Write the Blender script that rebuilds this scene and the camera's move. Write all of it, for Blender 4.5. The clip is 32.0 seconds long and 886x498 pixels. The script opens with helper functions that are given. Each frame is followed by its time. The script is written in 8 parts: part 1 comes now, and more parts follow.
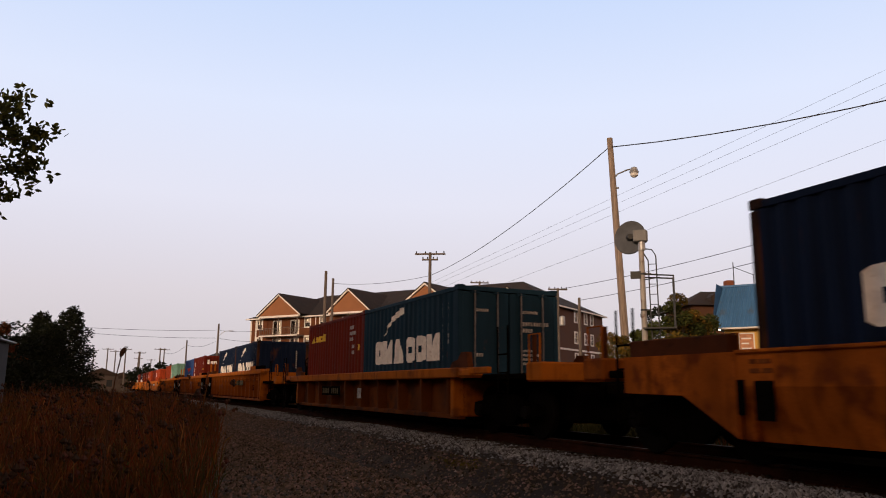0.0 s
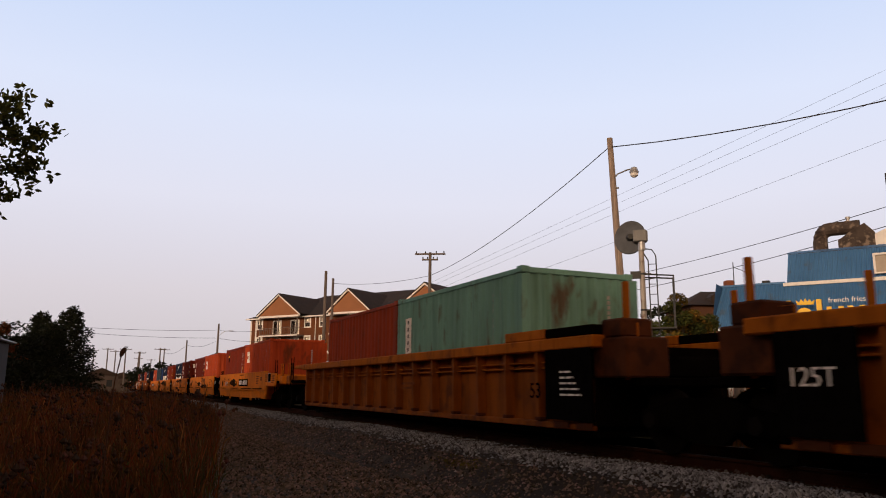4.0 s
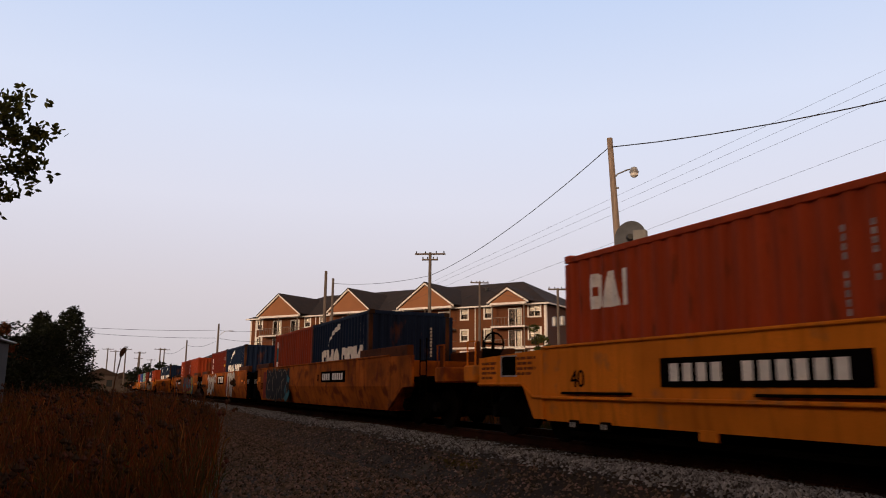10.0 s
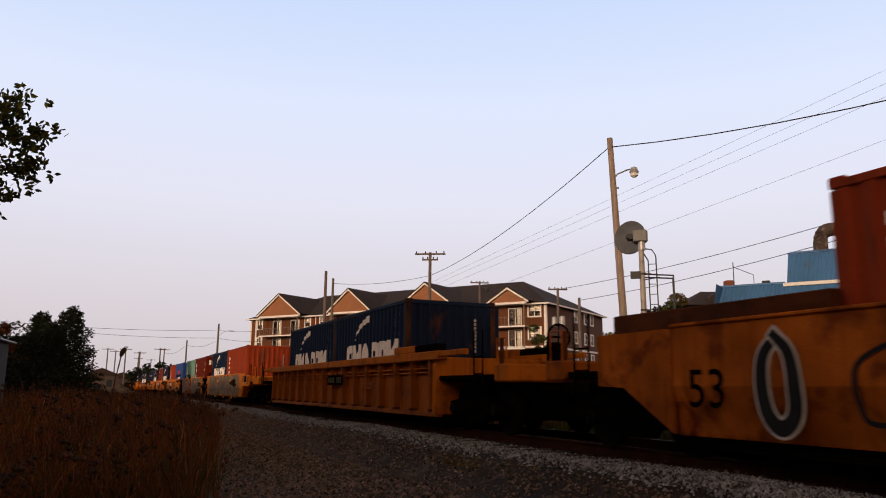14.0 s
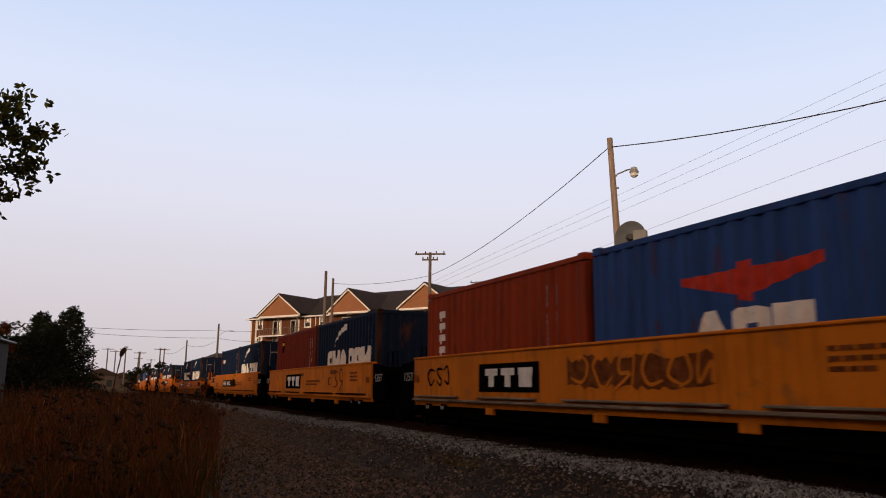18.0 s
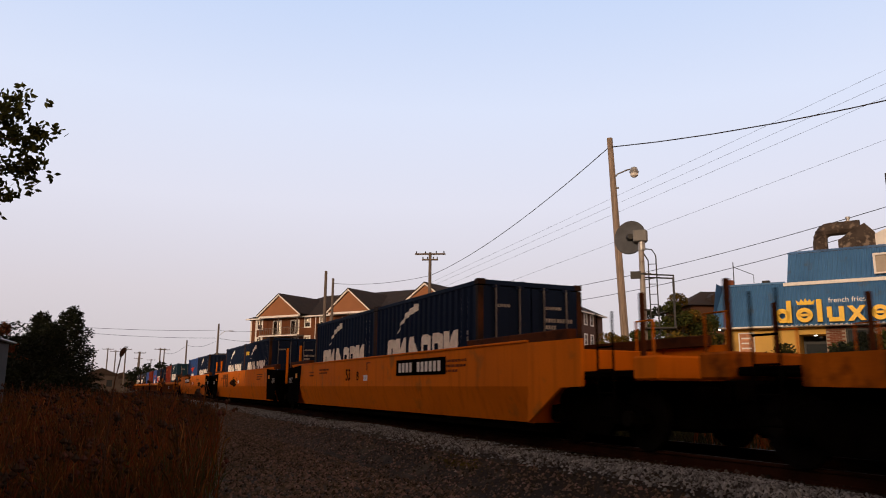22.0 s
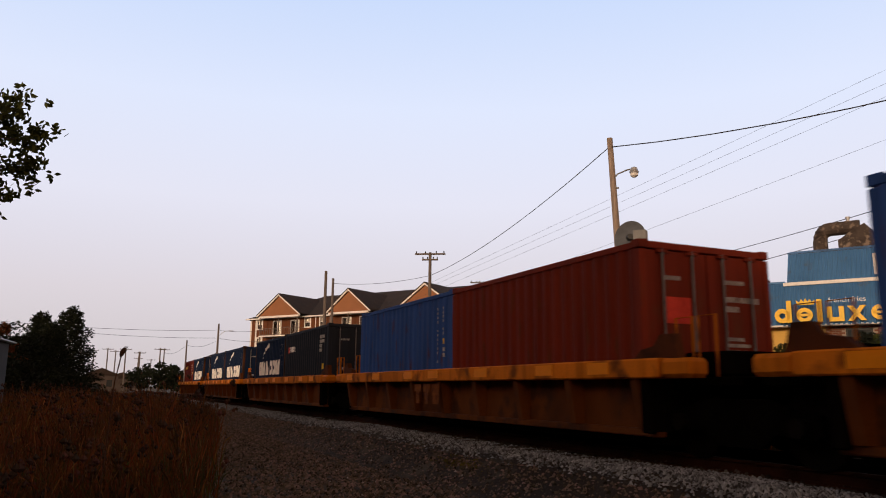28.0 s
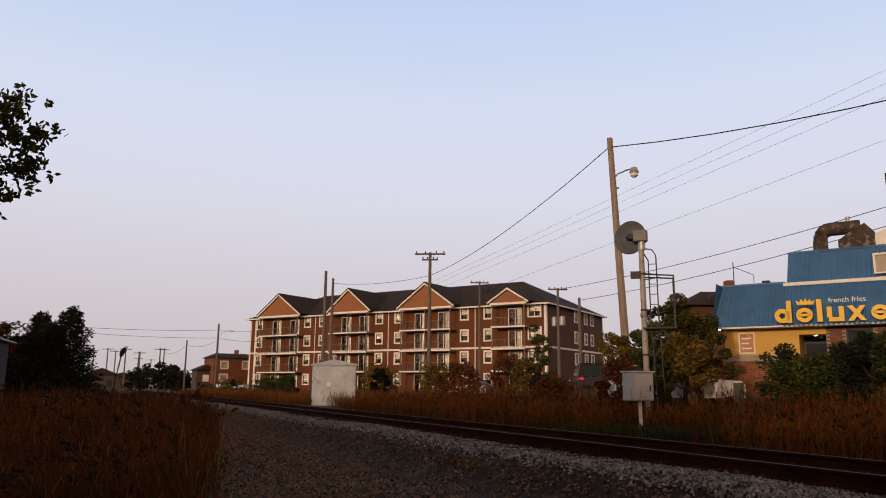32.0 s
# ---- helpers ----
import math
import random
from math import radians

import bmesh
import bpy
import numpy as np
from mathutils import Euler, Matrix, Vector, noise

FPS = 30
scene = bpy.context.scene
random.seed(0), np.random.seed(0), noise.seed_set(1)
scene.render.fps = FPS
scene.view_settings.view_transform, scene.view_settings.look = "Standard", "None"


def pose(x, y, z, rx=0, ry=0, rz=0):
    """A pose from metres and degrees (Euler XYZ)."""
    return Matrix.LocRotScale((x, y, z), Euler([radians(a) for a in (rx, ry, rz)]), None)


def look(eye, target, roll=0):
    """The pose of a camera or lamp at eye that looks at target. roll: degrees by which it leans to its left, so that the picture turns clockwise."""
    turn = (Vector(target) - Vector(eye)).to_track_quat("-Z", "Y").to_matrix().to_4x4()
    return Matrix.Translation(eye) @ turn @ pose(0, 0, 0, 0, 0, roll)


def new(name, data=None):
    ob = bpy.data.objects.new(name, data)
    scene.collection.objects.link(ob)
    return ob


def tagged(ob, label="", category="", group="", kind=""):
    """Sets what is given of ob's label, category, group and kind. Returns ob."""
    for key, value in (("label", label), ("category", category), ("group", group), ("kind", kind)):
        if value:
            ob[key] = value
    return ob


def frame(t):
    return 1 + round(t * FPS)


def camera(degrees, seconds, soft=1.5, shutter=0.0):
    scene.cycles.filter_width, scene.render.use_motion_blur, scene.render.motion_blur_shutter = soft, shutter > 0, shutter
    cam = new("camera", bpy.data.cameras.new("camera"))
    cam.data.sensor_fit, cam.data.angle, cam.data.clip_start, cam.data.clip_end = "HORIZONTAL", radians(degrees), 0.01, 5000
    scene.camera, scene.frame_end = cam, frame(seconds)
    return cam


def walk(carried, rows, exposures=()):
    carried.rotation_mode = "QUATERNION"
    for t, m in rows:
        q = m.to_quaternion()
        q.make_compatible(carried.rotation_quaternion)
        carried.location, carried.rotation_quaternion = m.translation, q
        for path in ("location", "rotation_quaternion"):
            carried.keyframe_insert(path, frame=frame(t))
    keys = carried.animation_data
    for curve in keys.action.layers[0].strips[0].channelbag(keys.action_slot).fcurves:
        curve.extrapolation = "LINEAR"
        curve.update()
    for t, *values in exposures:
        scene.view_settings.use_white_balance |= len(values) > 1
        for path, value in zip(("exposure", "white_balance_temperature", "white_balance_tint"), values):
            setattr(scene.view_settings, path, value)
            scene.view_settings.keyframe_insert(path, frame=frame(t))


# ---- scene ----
cam = camera(61.44, 32.0, soft=1.0, shutter=0.12)
EYE = (0.0, 0.0, 1.5)
YAW, PITCH = radians(24.443), radians(10.654)
AIM = (-math.cos(YAW) * math.cos(PITCH), math.sin(YAW) * math.cos(PITCH), 1.5 + math.sin(PITCH))
STAND = look(EYE, AIM, 0.515)
walk(cam, [(0.0, STAND), (32.0, STAND)], exposures=[(0.0, 0.10), (1.0, 0.06), (2.0, 0.13), (3.0, 0.10), (6.0, 0.0), (9.0, -0.07), (10.0, 0.0), (11.0, 0.02), (12.0, 0.10), (12.5, -0.04), (13.0, 0.05), (14.0, 0.10), (17.0, 0.05), (18.0, 0.05), (19.0, 0.04), (20.0, -0.10), (21.0, 0.04), (22.0, 0.05), (22.8, -0.04), (24.0, -0.12), (25.5, -0.07), (28.0, 0.10), (29.0, 0.18), (30.0, 0.16), (31.0, 0.12), (32.0, -0.07)])

# the railway line: straight along x, centre of the track and top of the rail
TRACK_Y, RAIL_Z = 7.89, 0.70


def train_run(t):
    """Metres that the train has gone at t seconds: it gains speed slowly."""
    return 15.76 * t + 0.025 * t * t


# ---- light: the low evening sun stands behind the camera, kept off the near ground by added walls ----
world = bpy.data.worlds.new("dusk_sky")
scene.world = world
world.use_nodes = True
wn, wl = world.node_tree.nodes, world.node_tree.links
wn.clear()
SUN_FROM = Vector((0.55, -0.82, 0.19)).normalized()
w_out = wn.new("ShaderNodeOutputWorld")
w_bg = wn.new("ShaderNodeBackground")
w_geo = wn.new("ShaderNodeTexCoord")
w_sep = wn.new("ShaderNodeSeparateXYZ")
w_ramp = wn.new("ShaderNodeValToRGB")
w_sky = wn.new("ShaderNodeTexSky")
w_sky.sky_type, w_sky.sun_disc = "NISHITA", False
w_sky.sun_elevation, w_sky.sun_rotation = radians(11), math.atan2(SUN_FROM.x, SUN_FROM.y)
w_mix = wn.new("ShaderNodeMix")
w_mix.data_type, w_mix.blend_type = "RGBA", "MIX"
w_mix.inputs[0].default_value = 0.94
w_gain = wn.new("ShaderNodeMix")
w_gain.data_type, w_gain.blend_type = "RGBA", "MULTIPLY"
w_gain.inputs[0].default_value = 1.0
w_gain.inputs[7].default_value = (0.10, 0.10, 0.10, 1)
el = w_ramp.color_ramp.elements
el[0].position, el[0].color = 0.0, (0.58, 0.515, 0.54, 1)
el[1].position, el[1].color = 1.0, (0.045, 0.047, 0.052, 1)
for pos, col in ((0.12, (0.70, 0.64, 0.69, 1)), (0.24, (0.77, 0.765, 0.88, 1)), (0.36, (0.73, 0.79, 0.97, 1)), (0.50, (0.58, 0.70, 0.96, 1)), (0.62, (0.26, 0.30, 0.38, 1)), (0.76, (0.085, 0.092, 0.11, 1))):
    e = el.new(pos)
    e.color = col
wl.new(w_geo.outputs["Generated"], w_sep.inputs[0])
wl.new(w_sep.outputs["Z"], w_ramp.inputs[0])
wl.new(w_sky.outputs[0], w_gain.inputs[6])
wl.new(w_gain.outputs[2], w_mix.inputs[6])
wl.new(w_ramp.outputs[0], w_mix.inputs[7])
# the glow of the dusk is strongest where the camera looks and fades round to the other side
w_dot = wn.new("ShaderNodeVectorMath")
w_dot.operation = "DOT_PRODUCT"
w_dot.inputs[1].default_value = (-math.cos(YAW), math.sin(YAW), 0.0)
w_side = wn.new("ShaderNodeMapRange")
w_side.interpolation_type = "SMOOTHSTEP"
for i, val in ((1, -0.8), (2, 0.75), (3, 0.0), (4, 1.0)):
    w_side.inputs[i].default_value = val
w_tint = wn.new("ShaderNodeMix")
w_tint.data_type = "RGBA"
w_tint.inputs[6].default_value, w_tint.inputs[7].default_value = (1.62, 0.94, 0.50, 1), (1, 1, 1, 1)
w_fade = wn.new("ShaderNodeMix")
w_fade.data_type, w_fade.blend_type = "RGBA", "MULTIPLY"
w_fade.inputs[0].default_value = 1.0
wl.new(w_geo.outputs["Generated"], w_dot.inputs[0])
wl.new(w_dot.outputs["Value"], w_side.inputs[0])
wl.new(w_side.outputs[0], w_tint.inputs[0])
wl.new(w_mix.outputs[2], w_fade.inputs[6])
wl.new(w_tint.outputs[2], w_fade.inputs[7])
wl.new(w_fade.outputs[2], w_bg.inputs[0])
w_bg.inputs[1].default_value = 1.0
wl.new(w_bg.outputs[0], w_out.inputs[0])

sun = new("sun", bpy.data.lights.new("sun", "SUN"))
sun.data.energy, sun.data.angle, sun.data.color = 1.7, radians(3), (1.0, 0.74, 0.51)
sun.matrix_world = look(SUN_FROM * 60, (0, 0, 0))


# ---- materials ----
def mat(name, base, rough=0.7, metal=0.0, var=0.18, scale=3.0, bump=0.15, fine=40.0, stain=None, stain_amount=0.0, stretch=(1, 1, 1), island=0.0, each=0.0, glow=0.0, sheen=0.25, streaks=0.0):
    m = bpy.data.materials.new(name)
    m.use_nodes = True
    n, l = m.node_tree.nodes, m.node_tree.links
    p = n["Principled BSDF"]
    p.inputs["Roughness"].default_value, p.inputs["Metallic"].default_value = rough, metal
    p.inputs["Specular IOR Level"].default_value = sheen
    tc = n.new("ShaderNodeTexCoord")
    mp = n.new("ShaderNodeMapping")
    mp.inputs["Scale"].default_value = stretch
    l.new(tc.outputs["Object"], mp.inputs[0])

    def noise_tex(s, detail=4.0):
        t = n.new("ShaderNodeTexNoise")
        t.inputs["Scale"].default_value, t.inputs["Detail"].default_value = s, detail
        l.new(mp.outputs[0], t.inputs["Vector"])
        return t

    def mix(kind, fac, a, b):
        x = n.new("ShaderNodeMix")
        x.data_type, x.blend_type = "RGBA", kind
        for sock, val in ((0, fac), (6, a), (7, b)):
            if isinstance(val, (int, float)):
                x.inputs[sock].default_value = val
            elif isinstance(val, tuple):
                x.inputs[sock].default_value = (*val[:3], 1)
            else:
                l.new(val, x.inputs[sock])
        return x.outputs[2]

    def ramp(src, a, b, lo=0.0, hi=1.0):
        r = n.new("ShaderNodeMapRange")
        r.inputs[1].default_value, r.inputs[2].default_value, r.inputs[3].default_value, r.inputs[4].default_value = a, b, lo, hi
        l.new(src, r.inputs[0])
        return r.outputs[0]

    big, small = noise_tex(scale), noise_tex(fine, 2.0)
    dark = tuple(c * (1 - var * 1.5) for c in base)
    light = tuple(min(1, c * (1 + var)) for c in base)
    col = mix("MIX", ramp(big.outputs["Fac"], 0.3, 0.7), dark, light)
    col = mix("MIX", ramp(small.outputs["Fac"], 0.35, 0.7, 0.0, 0.45), col, tuple(c * (1 - var) for c in base))
    if stain:
        st = noise_tex(scale * 2.3, 6.0)
        col = mix("MIX", ramp(st.outputs["Fac"], 0.62 - 0.25 * stain_amount, 0.75 - 0.25 * stain_amount, 0.0, 0.8), col, stain)
    if streaks:
        sm = n.new("ShaderNodeMapping")
        sm.inputs["Scale"].default_value = (7.0, 7.0, 0.55)
        l.new(tc.outputs["Object"], sm.inputs[0])
        sk = n.new("ShaderNodeTexNoise")
        sk.inputs["Scale"].default_value, sk.inputs["Detail"].default_value = 1.0, 5.0
        l.new(sm.outputs[0], sk.inputs["Vector"])
        col = mix("MIX", ramp(sk.outputs["Fac"], 0.50, 0.74, 0.0, streaks), col, tuple(c * 0.32 for c in base))
    if each:
        oi = n.new("ShaderNodeObjectInfo")
        hs = n.new("ShaderNodeHueSaturation")
        l.new(ramp(oi.outputs["Random"], 0, 1, 1 - each, 1 + each), hs.inputs["Value"])
        l.new(col, hs.inputs["Color"])
        col = hs.outputs[0]
    if island:
        ge = n.new("ShaderNodeNewGeometry")
        hs = n.new("ShaderNodeHueSaturation")
        l.new(ramp(ge.outputs["Random Per Island"], 0, 1, 1 - island, 1 + island), hs.inputs["Value"])
        l.new(ramp(ge.outputs["Random Per Island"], 0, 1, 0.5 + island * 0.05, 0.5 - island * 0.05), hs.inputs["Hue"])
        l.new(col, hs.inputs["Color"])
        col = hs.outputs[0]
    l.new(col, p.inputs["Base Color"])
    l.new(ramp(big.outputs["Fac"], 0.2, 0.8, max(0, rough - 0.12), min(1, rough + 0.12)), p.inputs["Roughness"])
    if bump:
        bp = n.new("ShaderNodeBump")
        bp.inputs["Strength"].default_value, bp.inputs["Distance"].default_value = bump, 0.02
        l.new(small.outputs["Fac"], bp.inputs["Height"])
        l.new(bp.outputs[0], p.inputs["Normal"])
    if glow:
        p.inputs["Emission Color"].default_value = (*base, 1)
        p.inputs["Emission Strength"].default_value = glow
    return m


RUST = (0.10, 0.035, 0.015)
M = {
    "gravel": mat("gravel", (0.027, 0.020, 0.0155), 0.95, var=0.35, scale=0.6, fine=22, bump=0.9, stain=(0.07, 0.055, 0.04), stain_amount=0.35),
    "stone": mat("ballast_stone", (0.185, 0.186, 0.196), 0.9, var=0.25, scale=4, island=0.9, sheen=0.1),
    "pebble": mat("gravel_pebble", (0.125, 0.092, 0.070), 0.95, var=0.3, scale=4, island=0.9, sheen=0.1),
    "pale_stone": mat("pale_stone", (0.30, 0.25, 0.23), 0.9, var=0.25, scale=5, island=0.5, sheen=0.1),
    "soil": mat("soil", (0.075, 0.055, 0.035), 0.95, var=0.4, scale=0.3, fine=12, bump=0.8, stain=(0.05, 0.06, 0.02), stain_amount=0.4),
    "rail": mat("rail_steel", (0.036, 0.011, 0.005), 0.95, 0.0, var=0.35, scale=2, sheen=0.05),
    "rail_head": mat("rail_head", (0.08, 0.065, 0.06), 0.6, 0.2, var=0.1, sheen=0.12),
    "tie": mat("tie_wood", (0.03, 0.022, 0.017), 0.95, var=0.35, scale=5, stretch=(6, 1, 6), each=0.3),
    "weed_near": mat("weeds_brown", (0.094, 0.032, 0.0035), 0.9, var=0.4, scale=0.5, island=0.55),
    "weed_green": mat("weeds_green", (0.042, 0.043, 0.006), 0.85, var=0.4, scale=0.5, island=0.5),
    "weed_red": mat("weeds_red_brown", (0.20, 0.072, 0.009), 0.9, var=0.4, scale=0.5, island=0.55),
    "weed_straw": mat("weeds_straw", (0.21, 0.088, 0.018), 0.85, var=0.3, scale=0.5, island=0.5),
    "weed_head": mat("seed_heads", (0.05, 0.022, 0.010), 0.9, var=0.4, island=0.6),
    "leaf_dark": mat("conifer_needles", (0.012, 0.018, 0.008), 0.95, var=0.4, scale=0.6, island=0.5),
    "leaf": mat("leaves_green", (0.045, 0.056, 0.010), 0.85, var=0.35, scale=0.8, island=0.55),
    "leaf_yellow": mat("leaves_yellowing", (0.135, 0.092, 0.011), 0.85, var=0.35, scale=0.8, island=0.6),
    "leaf_rust": mat("leaves_rust", (0.115, 0.040, 0.010), 0.85, var=0.4, scale=0.8, island=0.6),
    "bark": mat("bark", (0.06, 0.045, 0.035), 0.95, var=0.4, scale=3, bump=0.6),
    "pole": mat("pole_wood", (0.30, 0.235, 0.19), 0.9, var=0.3, scale=2, stretch=(8, 8, 0.7), bump=0.3),
    "pole_grey": mat("pole_wood_grey", (0.15, 0.125, 0.11), 0.9, var=0.3, scale=2, stretch=(8, 8, 0.7), bump=0.3),
    "wire": mat("cable_black", (0.04, 0.04, 0.045), 0.6, var=0.1, bump=0),
    "galv": mat("galvanised_steel", (0.40, 0.40, 0.40), 0.5, 0.55, var=0.2, scale=3),
    "mast": mat("mast_paint", (0.36, 0.33, 0.30), 0.6, 0.2, var=0.25, scale=2, stain=RUST, stain_amount=0.15),
    "dark_steel": mat("dark_steel", (0.06, 0.06, 0.06), 0.6, 0.4, var=0.2),
    "signal_back": mat("signal_back", (0.095, 0.10, 0.11), 0.7, 0.0, var=0.2, sheen=0.15),
    "bungalow": mat("aluminium_sheet", (0.55, 0.575, 0.63), 0.6, 0.05, var=0.14, scale=1.2, stain=(0.25, 0.22, 0.2), stain_amount=0.15),
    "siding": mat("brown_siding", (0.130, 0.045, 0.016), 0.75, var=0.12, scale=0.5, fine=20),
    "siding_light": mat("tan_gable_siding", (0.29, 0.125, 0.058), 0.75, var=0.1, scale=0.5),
    # dark brown siding; also shade put into the apartment's end and back walls
    "siding_dark": mat("dark_brown_and_shaded_siding", (0.09, 0.04, 0.022), 0.75, var=0.12, scale=0.5),
    "shingle": mat("roof_shingles", (0.042, 0.029, 0.024), 0.9, var=0.3, scale=0.8, fine=9, bump=0.5),
    "trim": mat("white_trim", (0.80, 0.78, 0.75), 0.55, var=0.08, scale=1),
    "glass": mat("window_glass", (0.03, 0.035, 0.04), 0.08, var=0.1, bump=0),
    "curtain": mat("drawn_blind", (0.42, 0.37, 0.31), 0.9, var=0.1),
    "slab": mat("balcony_deck", (0.24, 0.20, 0.17), 0.8, var=0.15),
    "railing": mat("balcony_railing", (0.17, 0.14, 0.12), 0.5, 0.3, var=0.1),
    "brick": mat("brick_red", (0.24, 0.085, 0.045), 0.9, var=0.2, scale=1.5, each=0.3),
    "mortar": mat("mortar", (0.33, 0.28, 0.23), 0.95, var=0.15),
    "blue_metal": mat("blue_metal_roof", (0.066, 0.18, 0.37), 0.5, 0.05, var=0.12, scale=0.8, stain=(0.08, 0.13, 0.2), stain_amount=0.2),
    "yellow_wall": mat("yellow_stucco", (0.66, 0.40, 0.10), 0.85, var=0.1, scale=1),
    "sign_yellow": mat("sign_yellow", (0.85, 0.52, 0.03), 0.4, var=0.06, bump=0),
    "sign_white": mat("sign_white", (0.75, 0.73, 0.70), 0.5, var=0.06, bump=0),
    "duct": mat("sooty_duct", (0.085, 0.065, 0.055), 0.8, 0.2, var=0.4, scale=2, stain=(0.25, 0.2, 0.16), stain_amount=0.35),
    "asphalt": mat("asphalt", (0.05, 0.05, 0.05), 0.9, var=0.2, fine=30, bump=0.4),
    "white_car": mat("white_car_paint", (0.80, 0.79, 0.78), 0.3, var=0.05, bump=0),
    "dark_car": mat("dark_car_paint", (0.02, 0.028, 0.045), 0.25, var=0.1, bump=0),
    "tyre": mat("tyre_rubber", (0.02, 0.02, 0.02), 0.9, var=0.2),
    "tail_red": mat("tail_lamp_red", (0.7, 0.03, 0.02), 0.3, var=0.05, bump=0, glow=0.5),
    "poster": mat("poster_print", (0.55, 0.24, 0.12), 0.5, var=0.35, scale=7),
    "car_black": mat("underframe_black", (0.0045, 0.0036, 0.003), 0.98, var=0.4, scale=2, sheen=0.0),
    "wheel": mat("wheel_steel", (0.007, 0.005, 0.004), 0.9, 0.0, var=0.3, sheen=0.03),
    "mark_white": mat("stencil_white", (0.86, 0.82, 0.76), 0.7, var=0.12, scale=6, stain=(0.5, 0.42, 0.34), stain_amount=0.1, sheen=0.05),
    "mark_faint": mat("stencil_worn_white", (0.38, 0.36, 0.34), 0.8, var=0.35, scale=9, sheen=0.1),
    "mark_black": mat("stencil_black", (0.0045, 0.004, 0.0038), 0.97, var=0.3, scale=6, sheen=0.0),
    "mark_brown": mat("stencil_brown", (0.20, 0.058, 0.014), 0.8, var=0.4, scale=8, sheen=0.05),
    "mark_red": mat("stencil_red", (0.55, 0.05, 0.03), 0.6, var=0.2, scale=6, sheen=0.05),
    "mark_yellow": mat("stencil_yellow", (0.75, 0.48, 0.05), 0.6, var=0.15, scale=6, sheen=0.05),
    "mark_orange": mat("reflector_orange", (0.85, 0.27, 0.008), 0.5, var=0.1, sheen=0.05),
    "spray_grey": mat("spray_grey", (0.24, 0.182, 0.128), 0.8, var=0.3, scale=3, sheen=0.05),
    "spray_dark": mat("spray_dark", (0.018, 0.018, 0.02), 0.85, var=0.3, scale=3, sheen=0.08),
    "spray_white": mat("spray_white", (0.52, 0.47, 0.42), 0.8, var=0.25, scale=4, sheen=0.05),
    "spray_red": mat("spray_red", (0.20, 0.028, 0.017), 0.8, var=0.3, scale=3, sheen=0.05),
    "spray_teal": mat("spray_teal", (0.05, 0.16, 0.19), 0.8, var=0.3, scale=3, sheen=0.05),
    "spray_lime": mat("spray_lime", (0.35, 0.36, 0.07), 0.8, var=0.3, scale=3, sheen=0.05),
    "mark_dust": mat("stencil_dusty_grey", (0.075, 0.060, 0.030), 0.9, var=0.35, scale=5, sheen=0.05),
    "coaming": mat("coaming_rusty_brown", (0.085, 0.026, 0.009), 0.85, var=0.3, scale=1.5, stain=(0.03, 0.012, 0.006), stain_amount=0.35, sheen=0.06),
    "bar_dull": mat("locking_bar_dull", (0.15, 0.14, 0.14), 0.6, 0.2, var=0.3, scale=5),
    "far_wall": mat("far_wall_dull", (0.085, 0.066, 0.058), 0.9, var=0.2, scale=0.6),
    "moss": mat("moss_green", (0.085, 0.070, 0.014), 0.95, var=0.4, scale=2, island=0.5),
    "case_grey": mat("case_grey", (0.20, 0.20, 0.20), 0.6, 0.1, var=0.15, scale=3),
    "car_b": mat("well_paint_stained_orange", (0.46, 0.112, 0.006), 0.7, var=0.2, scale=1.2, stain=(0.09, 0.026, 0.007), stain_amount=0.38, each=0.05, streaks=0.45, sheen=0.02),
    "car_w": mat("well_paint_buff_yellow", (0.70, 0.20, 0.016), 0.65, var=0.16, scale=0.9, stain=(0.30, 0.13, 0.04), stain_amount=0.16, each=0.06, streaks=0.40, sheen=0.02),
    "car_y": mat("well_paint_bright_yellow", (0.70, 0.168, 0.005), 0.6, var=0.08, scale=0.8, stain=(0.35, 0.13, 0.02), stain_amount=0.06, each=0.05, streaks=0.28, sheen=0.02),
    "car_g": mat("well_paint_rusty_orange", (0.36, 0.092, 0.011), 0.75, var=0.38, scale=1.1, stain=(0.11, 0.026, 0.009), stain_amount=0.42, each=0.1, streaks=0.60, sheen=0.02),
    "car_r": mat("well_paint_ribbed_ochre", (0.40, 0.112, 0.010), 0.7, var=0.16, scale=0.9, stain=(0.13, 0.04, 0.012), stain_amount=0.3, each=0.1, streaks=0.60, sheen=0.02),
    # darker copy of the ribbed car's paint: shade below the chord is in the colour
    "car_r_shaded": mat("well_side_ochre_shaded", (0.27, 0.072, 0.006), 0.8, var=0.25, scale=0.9, stain=(0.09, 0.03, 0.01), stain_amount=0.35, each=0.1, streaks=0.60, sheen=0.1),
    # darker than the other ballast: the train's shadow is put into the colour
    "track_stone_shaded": mat("track_stone_shaded", (0.055, 0.042, 0.034), 0.95, var=0.3, scale=4, island=0.6, sheen=0.05),
    # dirty paint with the top sill's shade put into its dark base colour
    "car_rust_shaded": mat("well_side_dirty_shaded", (0.135, 0.039, 0.007), 0.85, var=0.35, scale=0.9, stain=(0.05, 0.02, 0.01), stain_amount=0.5, each=0.1, sheen=0.08),
    "car_f": mat("well_paint_worn_ochre", (0.58, 0.16, 0.011), 0.65, var=0.2, scale=1.0, stain=(0.07, 0.025, 0.01), stain_amount=0.42, each=0.1, streaks=0.60, sheen=0.02),
}

M["clear_glass"] = mat("clear_pane", (0.85, 0.88, 0.88), 0.04, var=0.02, bump=0)
M["clear_glass"].node_tree.nodes["Principled BSDF"].inputs["Transmission Weight"].default_value = 1.0


